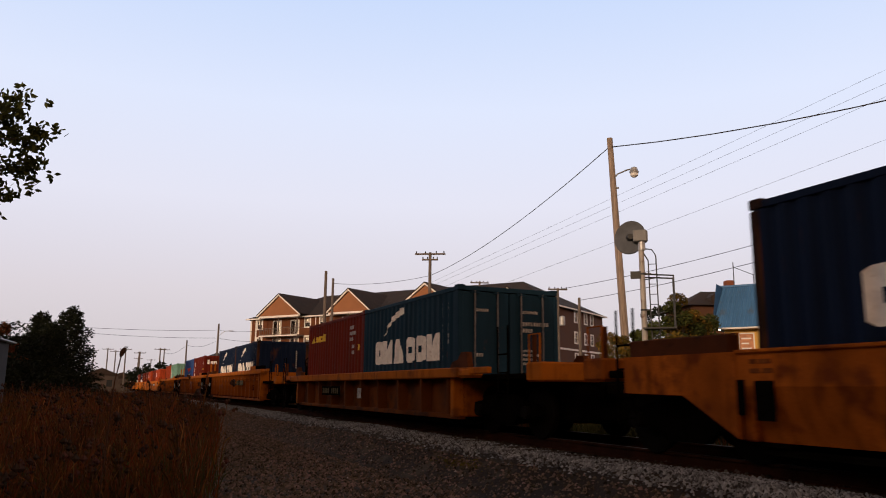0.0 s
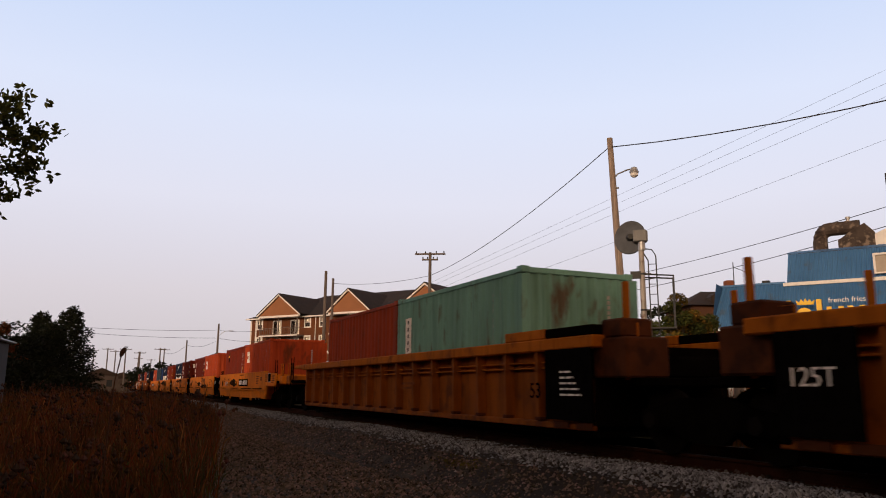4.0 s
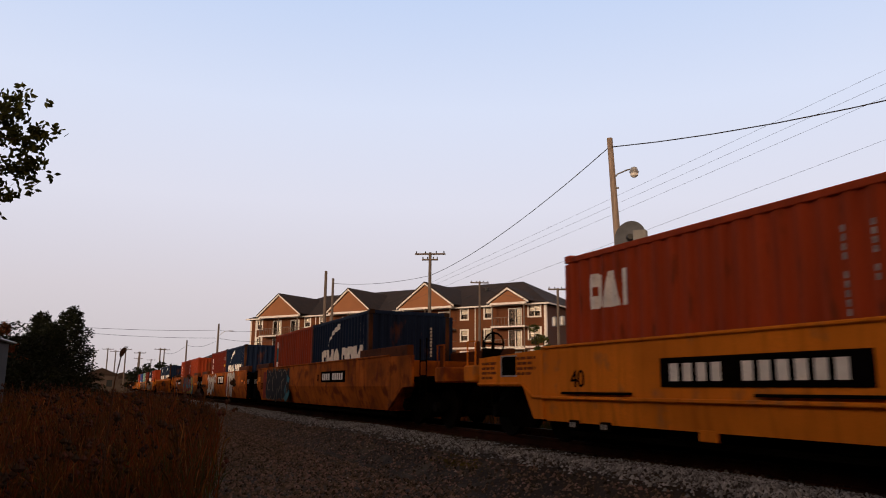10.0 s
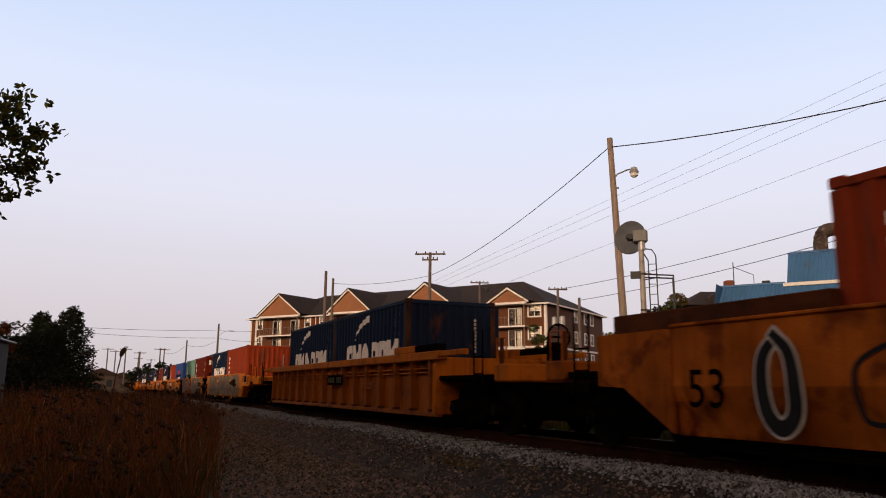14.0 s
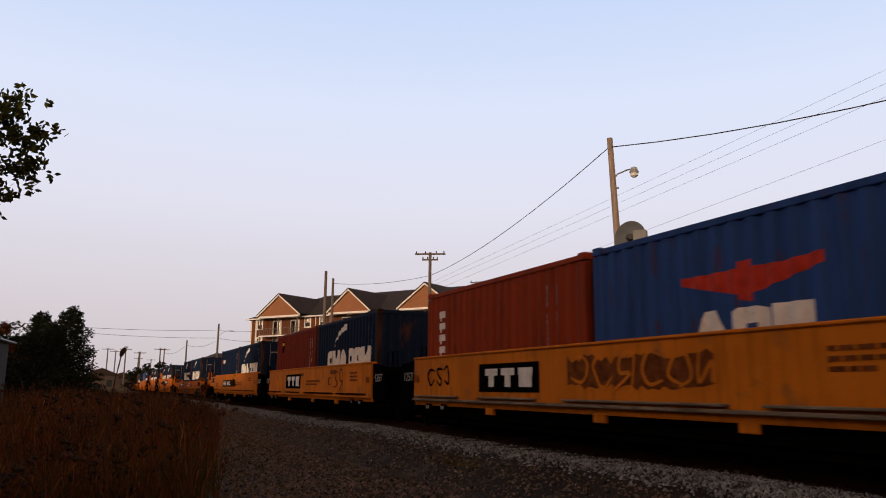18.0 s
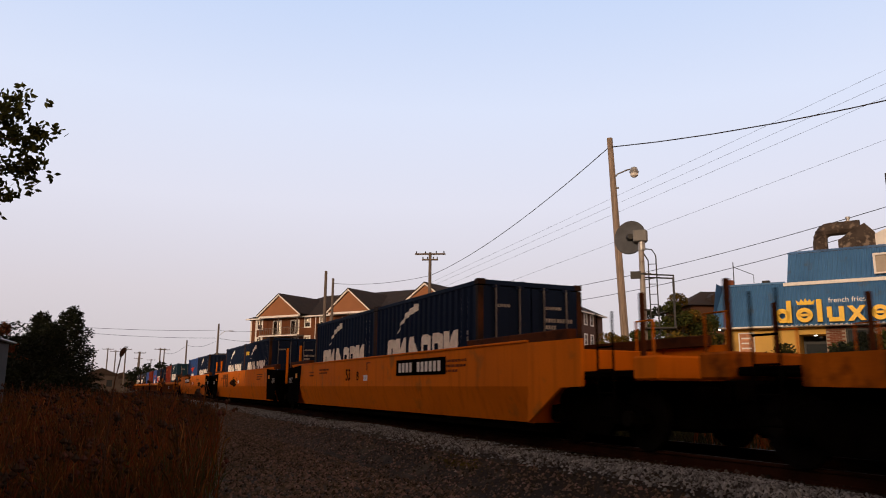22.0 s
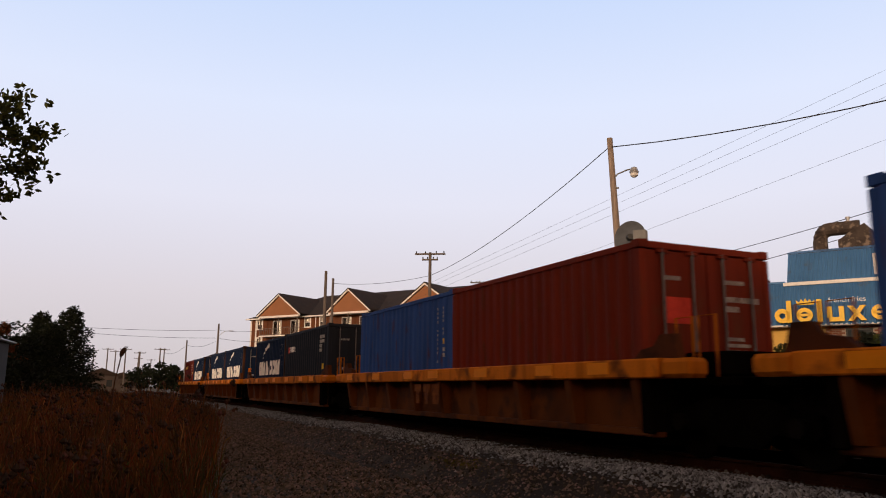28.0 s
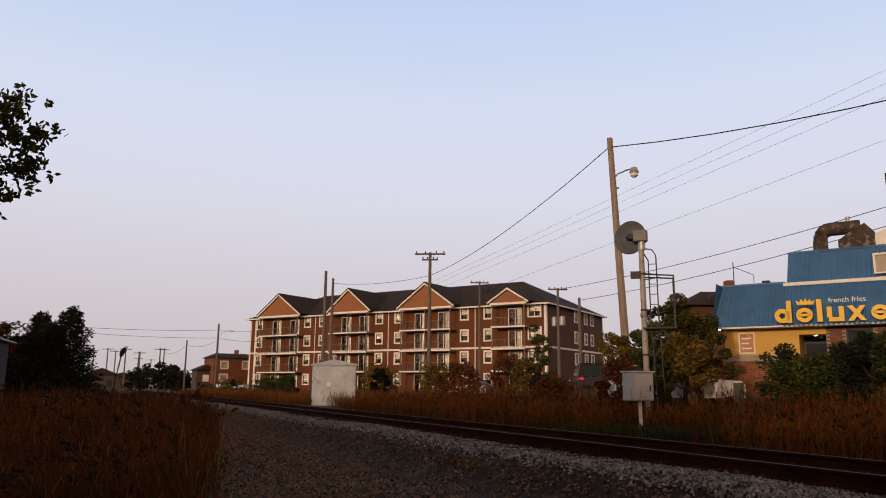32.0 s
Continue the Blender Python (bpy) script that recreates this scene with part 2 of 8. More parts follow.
def paint(name, base, worn=0.15):
    return mat(name, base, 0.65, 0.0, sheen=0.04, var=0.16, scale=1.1, fine=30, bump=0.08, stain=RUST, stain_amount=worn, stretch=(2.2, 1, 0.5), each=0.10, streaks=0.35)


C = {
    "navy": paint("container_navy", (0.0085, 0.017, 0.043), -0.15),
    "sea": paint("container_sea_blue", (0.012, 0.034, 0.056), -0.15),
    "blue": paint("container_royal_blue", (0.035, 0.085, 0.27)),
    "brown": paint("container_brown", (0.17, 0.024, 0.011)),
    "maroon": paint("container_maroon", (0.125, 0.016, 0.008)),
    "red": paint("container_oxide_red", (0.28, 0.043, 0.014)),
    "orange": paint("container_orange", (0.40, 0.062, 0.020)),
    "teal": paint("container_teal", (0.18, 0.36, 0.29)),
    "rust_post": paint("container_post_rusty", (0.030, 0.016, 0.011), 0.4),
    "slate": paint("container_slate", (0.020, 0.023, 0.031), -0.15),
    "steel_blue": paint("container_steel_blue", (0.030, 0.052, 0.078)),
}


# ---- building blocks ----
class Shape:
    def __init__(self):
        self.v, self.f = [], []

    def add(self, verts, faces):
        k = len(self.v)
        self.v += [tuple(p) for p in verts]
        self.f += [tuple(i + k for i in fc) for fc in faces]
        return self

    def box(self, x0, y0, z0, x1, y1, z1):
        v = [(x, y, z) for z in (z0, z1) for y in (y0, y1) for x in (x0, x1)]
        return self.add(v, [(0, 2, 3, 1), (4, 5, 7, 6), (0, 1, 5, 4), (2, 6, 7, 3), (0, 4, 6, 2), (1, 3, 7, 5)])

    def bev(self, x0, y0, z0, x1, y1, z1, b=0.02):
        """A box with chamfered edges."""
        v, idx = [], {}
        for sx in (0, 1):
            for sy in (0, 1):
                for sz in (0, 1):
                    cx, cy, cz = (x0, x1)[sx], (y0, y1)[sy], (z0, z1)[sz]
                    ix, iy, iz = (b, -b)[sx], (b, -b)[sy], (b, -b)[sz]
                    for a, p in enumerate(((cx, cy + iy, cz + iz), (cx + ix, cy, cz + iz), (cx + ix, cy + iy, cz))):
                        idx[sx, sy, sz, a] = len(v)
                        v.append(p)
        I = lambda *k: idx[k]
        f = []
        for s in (0, 1):
            f.append((I(s, 0, 0, 0), I(s, 1, 0, 0), I(s, 1, 1, 0), I(s, 0, 1, 0)))
            f.append((I(0, s, 0, 1), I(1, s, 0, 1), I(1, s, 1, 1), I(0, s, 1, 1)))
            f.append((I(0, 0, s, 2), I(1, 0, s, 2), I(1, 1, s, 2), I(0, 1, s, 2)))
            for q in (0, 1):
                f.append((I(s, q, 0, 0), I(s, q, 1, 0), I(s, q, 1, 1), I(s, q, 0, 1)))
                f.append((I(s, 0, q, 0), I(s, 1, q, 0), I(s, 1, q, 2), I(s, 0, q, 2)))
                f.append((I(0, s, q, 1), I(1, s, q, 1), I(1, s, q, 2), I(0, s, q, 2)))
                for r in (0, 1):
                    f.append((I(s, q, r, 0), I(s, q, r, 1), I(s, q, r, 2)))
        return self.add(v, f)

    def tube(self, p0, p1, r0, r1=None, n=8, caps=True):
        r1 = r0 if r1 is None else r1
        p0, p1 = Vector(p0), Vector(p1)
        d = (p1 - p0).normalized()
        a = d.orthogonal().normalized()
        b = d.cross(a)
        v = []
        for p, r in ((p0, r0), (p1, r1)):
            v += [p + r * (math.cos(2 * math.pi * i / n) * a + math.sin(2 * math.pi * i / n) * b) for i in range(n)]
        f = [(i, (i + 1) % n, n + (i + 1) % n, n + i) for i in range(n)]
        if caps:
            f += [tuple(range(n - 1, -1, -1)), tuple(range(n, 2 * n))]
        return self.add(v, f)

    def path(self, pts, r, n=6):
        """A bent round bar through points."""
        pts = [Vector(q) for q in pts]
        v = []
        for i, q in enumerate(pts):
            d = (pts[min(i + 1, len(pts) - 1)] - pts[max(i - 1, 0)]).normalized()
            a = d.cross(Vector((0.31, 0.17, 0.93))).normalized()
            b = d.cross(a)
            v += [q + r * (math.cos(2 * math.pi * k / n) * a + math.sin(2 * math.pi * k / n) * b) for k in range(n)]
        f = [(j * n + i, j * n + (i + 1) % n, (j + 1) * n + (i + 1) % n, (j + 1) * n + i) for j in range(len(pts) - 1) for i in range(n)]
        f += [tuple(range(n - 1, -1, -1)), tuple(range((len(pts) - 1) * n, len(pts) * n))]
        return self.add(v, f)

    def prism(self, pts, axis, lo, hi):
        """A flat outline, drawn on the two other axes, given thickness along axis (0, 1, 2)."""
        def at(p, w):
            q = list(p)
            q.insert(axis, w)
            return tuple(q)
        n = len(pts)
        v = [at(p, lo) for p in pts] + [at(p, hi) for p in pts]
        f = [tuple(range(n)), tuple(range(2 * n - 1, n - 1, -1))] + [(i, n + i, n + (i + 1) % n, (i + 1) % n) for i in range(n)]
        return self.add(v, f)

    def lathe(self, prof, centre, axis, n=16):
        """Radius and height pairs turned round an axis through centre."""
        c = Vector(centre)
        d = Vector(axis).normalized()
        a = d.orthogonal().normalized()
        b = d.cross(a)
        v = [c + d * h + r * (math.cos(2 * math.pi * i / n) * a + math.sin(2 * math.pi * i / n) * b) for r, h in prof for i in range(n)]
        f = [(j * n + i, j * n + (i + 1) % n, (j + 1) * n + (i + 1) % n, (j + 1) * n + i) for j in range(len(prof) - 1) for i in range(n)]
        f += [tuple(range(n - 1, -1, -1)), tuple(range((len(prof) - 1) * n, len(prof) * n))]
        return self.add(v, f)

    def mesh(self, name="shape"):
        me = bpy.data.meshes.new(name)
        me.from_pydata(self.v, [], self.f)
        bm = bmesh.new()
        bm.from_mesh(me)
        if len(bm.verts) < 4000:
            bmesh.ops.remove_doubles(bm, verts=bm.verts, dist=1e-5)
        bmesh.ops.recalc_face_normals(bm, faces=bm.faces)
        bm.to_mesh(me)
        bm.free()
        return me

    def raw(self, name="shape"):
        me = bpy.data.meshes.new(name)
        me.from_pydata(self.v, [], self.f)
        return me


def part(name, shape, material, parent=None, label="", at=None, kind="", group="", category=""):
    """ONE mesh object, under a thing or a part, or on its own."""
    me = shape.mesh(name) if isinstance(shape, Shape) else shape
    if not me.materials:
        me.materials.append(material)
    ob = new(name, me)
    if me.materials[0] != material:
        ob.material_slots[0].link = "OBJECT"
        ob.material_slots[0].material = material
    if parent:
        ob.parent = parent
    if at is not None:
        ob.matrix_basis = at if isinstance(at, Matrix) else Matrix.Translation(at)
    return tagged(ob, label, category, group, kind)


def thing(name, label, category, at=None, group="", kind=""):
    ob = new(name)
    if at is not None:
        ob.matrix_basis = at if isinstance(at, Matrix) else Matrix.Translation(at)
    return tagged(ob, label, category, group, kind)


LETTERS = {}


def lettering(text, height):
    """A flat mesh of a text in the built-in font, lower left corner at the origin, in the x-z plane, facing -y."""
    if (text, height) not in LETTERS:
        cu = bpy.data.curves.new("lettering", "FONT")
        cu.body, cu.size, cu.extrude = text, height * 1.38, 0.004
        ob = bpy.data.objects.new("lettering", cu)
        me = bpy.data.meshes.new_from_object(ob)
        me.transform(Matrix.Rotation(radians(90), 4, "X"))
        bpy.data.objects.remove(ob)
        LETTERS[text, height] = me
    return LETTERS[text, height]


STRUCT = {}


def cached(key, build):
    if key not in STRUCT:
        STRUCT[key] = build().mesh(key[0])
    return STRUCT[key]



MOVING = []   # (thing, metres along the train at the start, height)

# ---- ground and track ----
def smooth(a, b, x):
    k = min(1, max(0, (x - a) / (b - a)))
    return k * k * (3 - 2 * k)


def ground_z(x, y):
    z = 0.51 * smooth(4.9, 6.35, y)                               # ballast shoulder on the near side
    z -= 0.19 * smooth(9.4, 11.0, y)
    z += 0.95 * smooth(14.5, 21.5, y) * smooth(-75, -30, x) + 0.9 * smooth(16, 45, y) * (1 - smooth(-75, -30, x))
    z += 0.10 * smooth(1.5, -3.0, y) if y < 1.5 else 0.0
    z += 0.05 * noise.noise((x * 0.25, y * 0.25, 0.0)) + 0.02 * noise.noise((x * 1.3, y * 1.3, 5.0))
    return z


def weed_edge(x):
    """Where the tall weeds end and the gravel of the service track begins."""
    return min(4.2, max(0.2, -0.148 * x) - 0.12 + 0.35 * noise.noise((x * 0.4, 0, 3)))


def grid_lines(fine_lo, fine_hi, step, far):
    a = list(np.arange(fine_lo, fine_hi + 1e-6, step))
    k, s = fine_hi, step
    while k < far:
        s *= 1.35
        k += s
        a.append(k)
    k, s = fine_lo, step
    while k > -far:
        s *= 1.35
        k -= s
        a.insert(0, k)
    return a


gx, gy = grid_lines(-70, 12, 0.5, 2600), grid_lines(-12, 30, 0.35, 2600)
g = Shape()
g.v = [(x, y, ground_z(x, y)) for y in gy for x in gx]
nx = len(gx)
g.f = [(j * nx + i, j * nx + i + 1, (j + 1) * nx + i + 1, (j + 1) * nx + i) for j in range(len(gy) - 1) for i in range(nx - 1)]
ground = part("ground", g.raw("ground"), M["soil"], kind="structure", label="dark soil and gravel ground along the railway", category="ground")
ground.data.materials.append(M["gravel"])
for poly in ground.data.polygons:
    c = poly.center
    edge = weed_edge(c.x) + 0.15
    poly.material_index = 1 if (edge < c.y < 11.4) or c.x > 40 and 2 < c.y < 11 else 0
    poly.use_smooth = True

# rails with web, foot and worn head
RAIL_PROFILE = [(-0.07, -0.17), (0.07, -0.17), (0.07, -0.157), (0.012, -0.135), (0.010, -0.045), (0.035, -0.035), (0.036, -0.006), (0.028, 0.0), (-0.028, 0.0), (-0.036, -0.006), (-0.035, -0.035), (-0.010, -0.045), (-0.012, -0.135), (-0.07, -0.157)]
track = thing("railway_track", "single rusty steel railway track on grey ballast", "railway track", kind="structure")
for side in (-0.7535, 0.7535):
    r = part("rail", Shape().prism([(side + TRACK_Y + a, RAIL_Z + b) for a, b in RAIL_PROFILE], 0, -900, 700), M["rail"], track)
    part("rail_head", Shape().box(-900, TRACK_Y + side - 0.026, RAIL_Z, 700, TRACK_Y + side + 0.026, RAIL_Z + 0.002), M["rail_head"], r, "polished running surface")
tie_mesh = Shape().bev(-0.11, -1.3, -0.18, 0.11, 1.3, 0.0, 0.015).mesh("tie")
for i in range(160):
    part("tie", tie_mesh, M["tie"], track, at=(-85 + i * 0.56, TRACK_Y + random.uniform(-0.03, 0.03), RAIL_Z - 0.17))

# loose ballast stones
def stones(n, y_of, x_of, size):
    s = Shape()
    for _ in range(n):
        x = x_of()
        y = y_of(x)
        z = ground_z(x, y)
        r = random.uniform(*size)
        a = random.uniform(0, 6.28)
        ca, sa = math.cos(a) * r, math.sin(a) * r
        h = r * random.uniform(0.6, 1.25)
        q = random.uniform(0.6, 1.0)
        s.add([(x + ca, y + sa, z), (x - sa * q, y + ca * q, z + h * 0.3), (x - ca, y - sa, z), (x + sa * q, y - ca * q, z + h * 0.1), (x + ca * 0.2, y + sa * 0.3, z + h), (x - ca * 0.4, y - sa * 0.2, z + h * 0.8)],
              [(0, 1, 4), (1, 5, 4), (1, 2, 5), (2, 3, 5), (3, 4, 5), (3, 0, 4)])
    return s


part("ballast", stones(46000, lambda x: random.triangular(5.85, 6.97, 6.8), lambda: -4 - 62 * random.random() ** 1.7, (0.016, 0.042)).raw("ballast"), M["stone"], kind="stuff", label="grey crushed stone ballast beside the rails", category="ballast")
part("track_ballast", stones(9000, lambda x: random.uniform(6.95, 9.8), lambda: -4 - 60 * random.random() ** 1.6, (0.025, 0.06)).raw("track_ballast"), M["track_stone_shaded"], kind="stuff", label="crushed stone ballast between the ties, train shadow in its colour", category="ballast")
part("loose_gravel", stones(42000, lambda x: random.uniform(max(0.7, weed_edge(x)), 5.9), lambda: -5 - 45 * random.random() ** 1.6, (0.012, 0.04)).raw("loose_gravel"), M["pebble"], kind="stuff", label="scattered grey gravel on the service track", category="gravel")


part("pale_stones", stones(170, lambda x: random.uniform(max(0.7, weed_edge(x)), 6.7), lambda: -5 - 22 * random.random() ** 1.3, (0.018, 0.036)).add([(x * 0.05 - 7.1, y * 0.04 + 7.02, z * 0.055 + ground_z(-7.1, 7.02)) for x, y, z in ((1, 0, 0), (0, 1, 0.3), (-1, 0.2, 0), (0, -1, 0.1), (0.2, 0.1, 1), (-0.4, -0.1, 0.9))], [(0, 1, 4), (1, 5, 4), (1, 2, 5), (2, 3, 5), (3, 4, 5), (3, 0, 4)]).raw("pale_stones"), M["pale_stone"], kind="stuff", label="scattered pale pinkish stones on the dark gravel", category="stones")


# ---- weeds ----
def weeds(name, n, spot, height, material, label, heads=0.25, blades=4, thick=0.006):
    s, hs = Shape(), Shape()
    for _ in range(n):
        x, y = spot()
        z = ground_z(x, y)
        h = random.uniform(*height) * (0.75 + 0.5 * noise.noise((x * 0.35, y * 0.35, 9)))
        lx, ly = random.gauss(0, 0.11) * h, random.gauss(0, 0.11) * h
        t = thick * random.uniform(0.7, 1.4)
        a = random.uniform(0, 3.14)
        dx, dy = math.cos(a) * t, math.sin(a) * t
        mid = (x + lx * 0.35, y + ly * 0.35, z + h * 0.55)
        top = (x + lx, y + ly, z + h)
        s.add([(x - dx, y - dy, z), (x + dx, y + dy, z), (mid[0] + dx, mid[1] + dy, mid[2]), (mid[0] - dx, mid[1] - dy, mid[2]), top], [(0, 1, 2, 3), (3, 2, 4)])
        for _ in range(blades):
            k = random.uniform(0.1, 0.85)
            bx, by, bz = x + lx * k, y + ly * k, z + h * k
            b, L = random.uniform(0, 6.28), random.uniform(0.12, 0.34)
            ex, ey = math.cos(b) * L * 0.45, math.sin(b) * L * 0.45
            px, py = -math.sin(b) * t * 1.1, math.cos(b) * t * 1.1
            s.add([(bx, by, bz), (bx + ex * 0.5 + px, by + ey * 0.5 + py, bz + L * 0.55), (bx + ex, by + ey, bz + L * random.uniform(0.6, 1.0)), (bx + ex * 0.5 - px, by + ey * 0.5 - py, bz + L * 0.5)], [(0, 1, 2, 3)])
        if random.random() < heads:
            r = random.uniform(0.012, 0.036)
            for q in range(3):
                b = random.uniform(0, 6.28)
                hx, hy, hz = top[0] + math.cos(b) * r, top[1] + math.sin(b) * r, top[2] + random.uniform(-0.04, 0.03)
                hs.add([(hx + r, hy, hz), (hx, hy + r, hz), (hx - r, hy, hz), (hx, hy - r, hz), (hx, hy, hz + r * 1.2), (hx, hy, hz - r)], [(0, 1, 4), (1, 2, 4), (2, 3, 4), (3, 0, 4), (1, 0, 5), (2, 1, 5), (3, 2, 5), (0, 3, 5)])
    part(name, s.raw(name), material, kind="stuff", label=label, category="weeds")
    if hs.v:
        part("seed_heads", hs.raw("seed_heads"), M["weed_head"], kind="stuff", label="dry brown seed heads of tall weeds", category="weeds")


def near_spot():
    while True:
        x = -6.5 - 34 * random.random() ** 1.6
        y = random.uniform(-10.5, 3.6)
        edge = weed_edge(x)
        if y < edge + random.uniform(-0.5, 0.15) and y > x * 0.36 - 2.5:
            return x, y


weeds("tall_weeds", 24000, near_spot, (0.92, 1.62), M["weed_near"], "tall brown dried weeds beside the gravel", 0.10, 4, 0.005)
def green_spot():
    while True:
        x, y = near_spot()
        if noise.noise((x * 0.45, y * 0.45, 21)) > -0.05:
            return x, y


weeds("green_weeds", 14000, green_spot, (0.5, 1.05), M["weed_green"], "green grass and weeds among the dry stalks", 0.0, 6, 0.005)

weeds("straw_stalks", 2600, near_spot, (0.9, 1.62), M["weed_straw"], "pale dry straw stalks among the brown weeds", 0.2, 3, 0.004)


def far_spot():
    while True:
        x = -5 - 120 * random.random() ** 1.4
        y = 11.2 + abs(random.gauss(0, 3.6)) + random.uniform(0, 1.5)
        if not (-53 < x < -40 and y < 16.5 and y - 13 < (x + 53) * 0.35) and not (-18.4 < x < -12.5 and y < 14.3):
            return x, y


weeds("far_side_weeds", 22000, far_spot, (0.5, 1.25), M["weed_red"], "red-brown autumn weeds across the track", 0.12, 5, 0.009)
weeds("far_side_grass", 9000, far_spot, (0.4, 0.9), M["weed_green"], "green grass across the track", 0.0, 6, 0.009)
weeds("short_grass", 1500, lambda: (random.uniform(-18.6, -12.3), random.uniform(11.1, 14.4)), (0.10, 0.34), M["weed_green"], "short dark grass at the foot of the relay cabinet", 0.0, 5, 0.007)
weeds("moss_patch", 420, lambda: (-11.7 + random.gauss(0, 0.45), 5.68 + random.gauss(0, 0.06)), (0.01, 0.03), M["moss"], "low green moss and grass on the gravel", 0.0, 0, 0.02)
weeds("tall_weeds_far", 7000, lambda: (-40 - 80 * random.random(), random.uniform(-9, 5.4)), (0.6, 1.2), M["weed_near"], "brown weeds along the line farther off", 0.1, 4, 0.01)


# ---- trees and shrubs ----
def leafy(s, centre, radii, n, size, rnd, hollow=0.35):
    for _ in range(n):
        while True:
            p = Vector((rnd.uniform(-1, 1), rnd.uniform(-1, 1), rnd.uniform(-1, 1)))
            if hollow < p.length < 1:
                break
        c = Vector(centre) + Vector((p.x * radii[0], p.y * radii[1], p.z * radii[2]))
        d = Vector((rnd.gauss(0, 1), rnd.gauss(0, 1), rnd.gauss(0, 0.6))).normalized()
        u = d.orthogonal().normalized()
        z = size * rnd.uniform(0.6, 1.3)
        s.add([c - d * z, c + u * z * 0.45, c + d * z, c - u * z * 0.45], [(0, 1, 2, 3)])


def limb(s, a, b, r0, r1, rnd, steps=4):
    a, b = Vector(a), Vector(b)
    last, lr = a, r0
    for i in range(1, steps + 1):
        k = i / steps
        p = a.lerp(b, k) + Vector((rnd.gauss(0, 1), rnd.gauss(0, 1), rnd.gauss(0, 0.5))) * (b - a).length * 0.035 * (k < 1)
        r = r0 + (r1 - r0) * k
        s.tube(last, p, lr, r, 6, caps=False)
        last, lr = p, r


def broad_tree(name, label, at, height, spread, leaves, leaf, leaf_mat, seed, clumps=14, trunk_r=0.12, low=0.25):
    rnd = random.Random(seed)
    t = thing(name, label, "tree" if height > 3.2 else "shrub", at)
    w, c = Shape(), Shape()
    limb(w, (0, 0, -0.2), (rnd.gauss(0, 0.1), rnd.gauss(0, 0.1), height * 0.75), trunk_r, trunk_r * 0.25, rnd, 6)
    for i in range(clumps):
        a = i * 2.4 + rnd.uniform(-0.4, 0.4)
        k = low + (1 - low) * ((i + 0.5) / clumps)
        rr = spread * (0.35 + 0.65 * math.sin(math.pi * min(1, 0.18 + 0.78 * k))) * rnd.uniform(0.45, 1.0)
        p = (math.cos(a) * rr, math.sin(a) * rr, height * k * rnd.uniform(0.86, 1.04))
        limb(w, (0, 0, height * k * 0.55), p, trunk_r * 0.4, 0.012, rnd, 3)
        q = spread * rnd.uniform(0.28, 0.48)
        leafy(c, p, (q, q, q * 0.75), leaves // clumps, leaf, rnd, 0.15)
    part("trunk", w, M["bark"], t)
    part("crown", c.raw("crown"), leaf_mat, t)
    return t


def conifer(at, height, spread, seed, label):
    rnd = random.Random(seed)
    t = thing("conifer_tree", label, "tree", at)
    w, c = Shape(), Shape()
    w.tube((0, 0, -0.2), (0, 0, height * 0.97), 0.2, 0.03, 8)
    n = 70
    for i in range(n):
        k = 0.06 + 0.92 * i / n
        a = i * 2.4
        rr = spread * (1 - k) ** 0.62 * rnd.uniform(0.5, 1.1) + 0.12
        p = (math.cos(a) * rr, math.sin(a) * rr, height * k - rr * 0.1)
        w.tube((0, 0, height * k), p, 0.035, 0.01, 4, caps=False)
        for s in (0.45, 0.8, 1.02):
            leafy(c, (p[0] * s, p[1] * s, height * k - rr * 0.1 * s), (0.26 + 0.30 * (1 - k), 0.26 + 0.30 * (1 - k), 0.40), int(30 + 40 * (1 - k)), 0.12, rnd, 0.1)
    part("trunk", w, M["bark"], t)
    part("crown", c.raw("crown"), M["leaf_dark"], t)


conifer((-60.0, -2.05, 0.1), 7.0, 2.9, 1, "dark dense spruce tree")
conifer((-59.9, -4.0, 0.1), 6.5, 2.4, 2, "dark dense spruce tree with a blunt top")
conifer((-57.5, -3.1, 0.1), 5.6, 2.6, 3, "dark low spruce tree beside taller ones")
broad_tree("autumn_tree", "small tree with rust-tinged dark foliage", (-55.0, -5.6, 0.1), 5.0, 1.5, 2600, 0.13, M["leaf_rust"], 4)
broad_tree("dark_tree", "dark dense leafy tree beside the spruces", (-56.0, -5.2, 0.1), 5.0, 2.6, 5200, 0.15, M["leaf_dark"], 8, 22, 0.14, 0.1)
broad_tree("dark_shrub", "dark leafy shrub in front of the spruces", (-52, -4.6, 0.1), 2.9, 2.2, 3000, 0.14, M["leaf_dark"], 5)
broad_tree("dark_shrub", "dark leafy shrub in front of the spruces", (-54, -1.6, 0.1), 2.2, 1.6, 1200, 0.16, M["leaf_dark"], 6)

# ---- apartment building across the line: u runs along the front, w into the depth ----
APT = Matrix.Translation((-82.24, 46.54, 0)) @ Matrix.Rotation(math.atan2(-0.56, -0.83), 4, "Z")   # x: along the front; y: towards the viewer
apt = thing("apartment_building", "four-storey brown apartment building with white-trimmed gables and balconies", "building", APT)
U0, U1, DEEP, EAVE, BASE = -5.15, 45.2, 20.0, 12.05, 0.9
# walls with openings: the front is pieced round the windows
WIN_COLS = [(6.4, 0.95), (2.9, 0.95), (-3.6, 1.5), (20.15, 0.95), (16.9, 0.92), (33.4, 0.95), (30.5, 0.9), (43.2, 0.95)]
FLOORS = [(10.54, 1.28), (7.74, 1.28), (4.94, 1.28), (2.12, 1.28)]
DOOR_COLS = []
BAYS = [(34.0, 41.7, 38.56), (21.1, 27.9, 25.2), (7.6, 15.5, 11.95), (-3.0, 1.6, -0.35)]
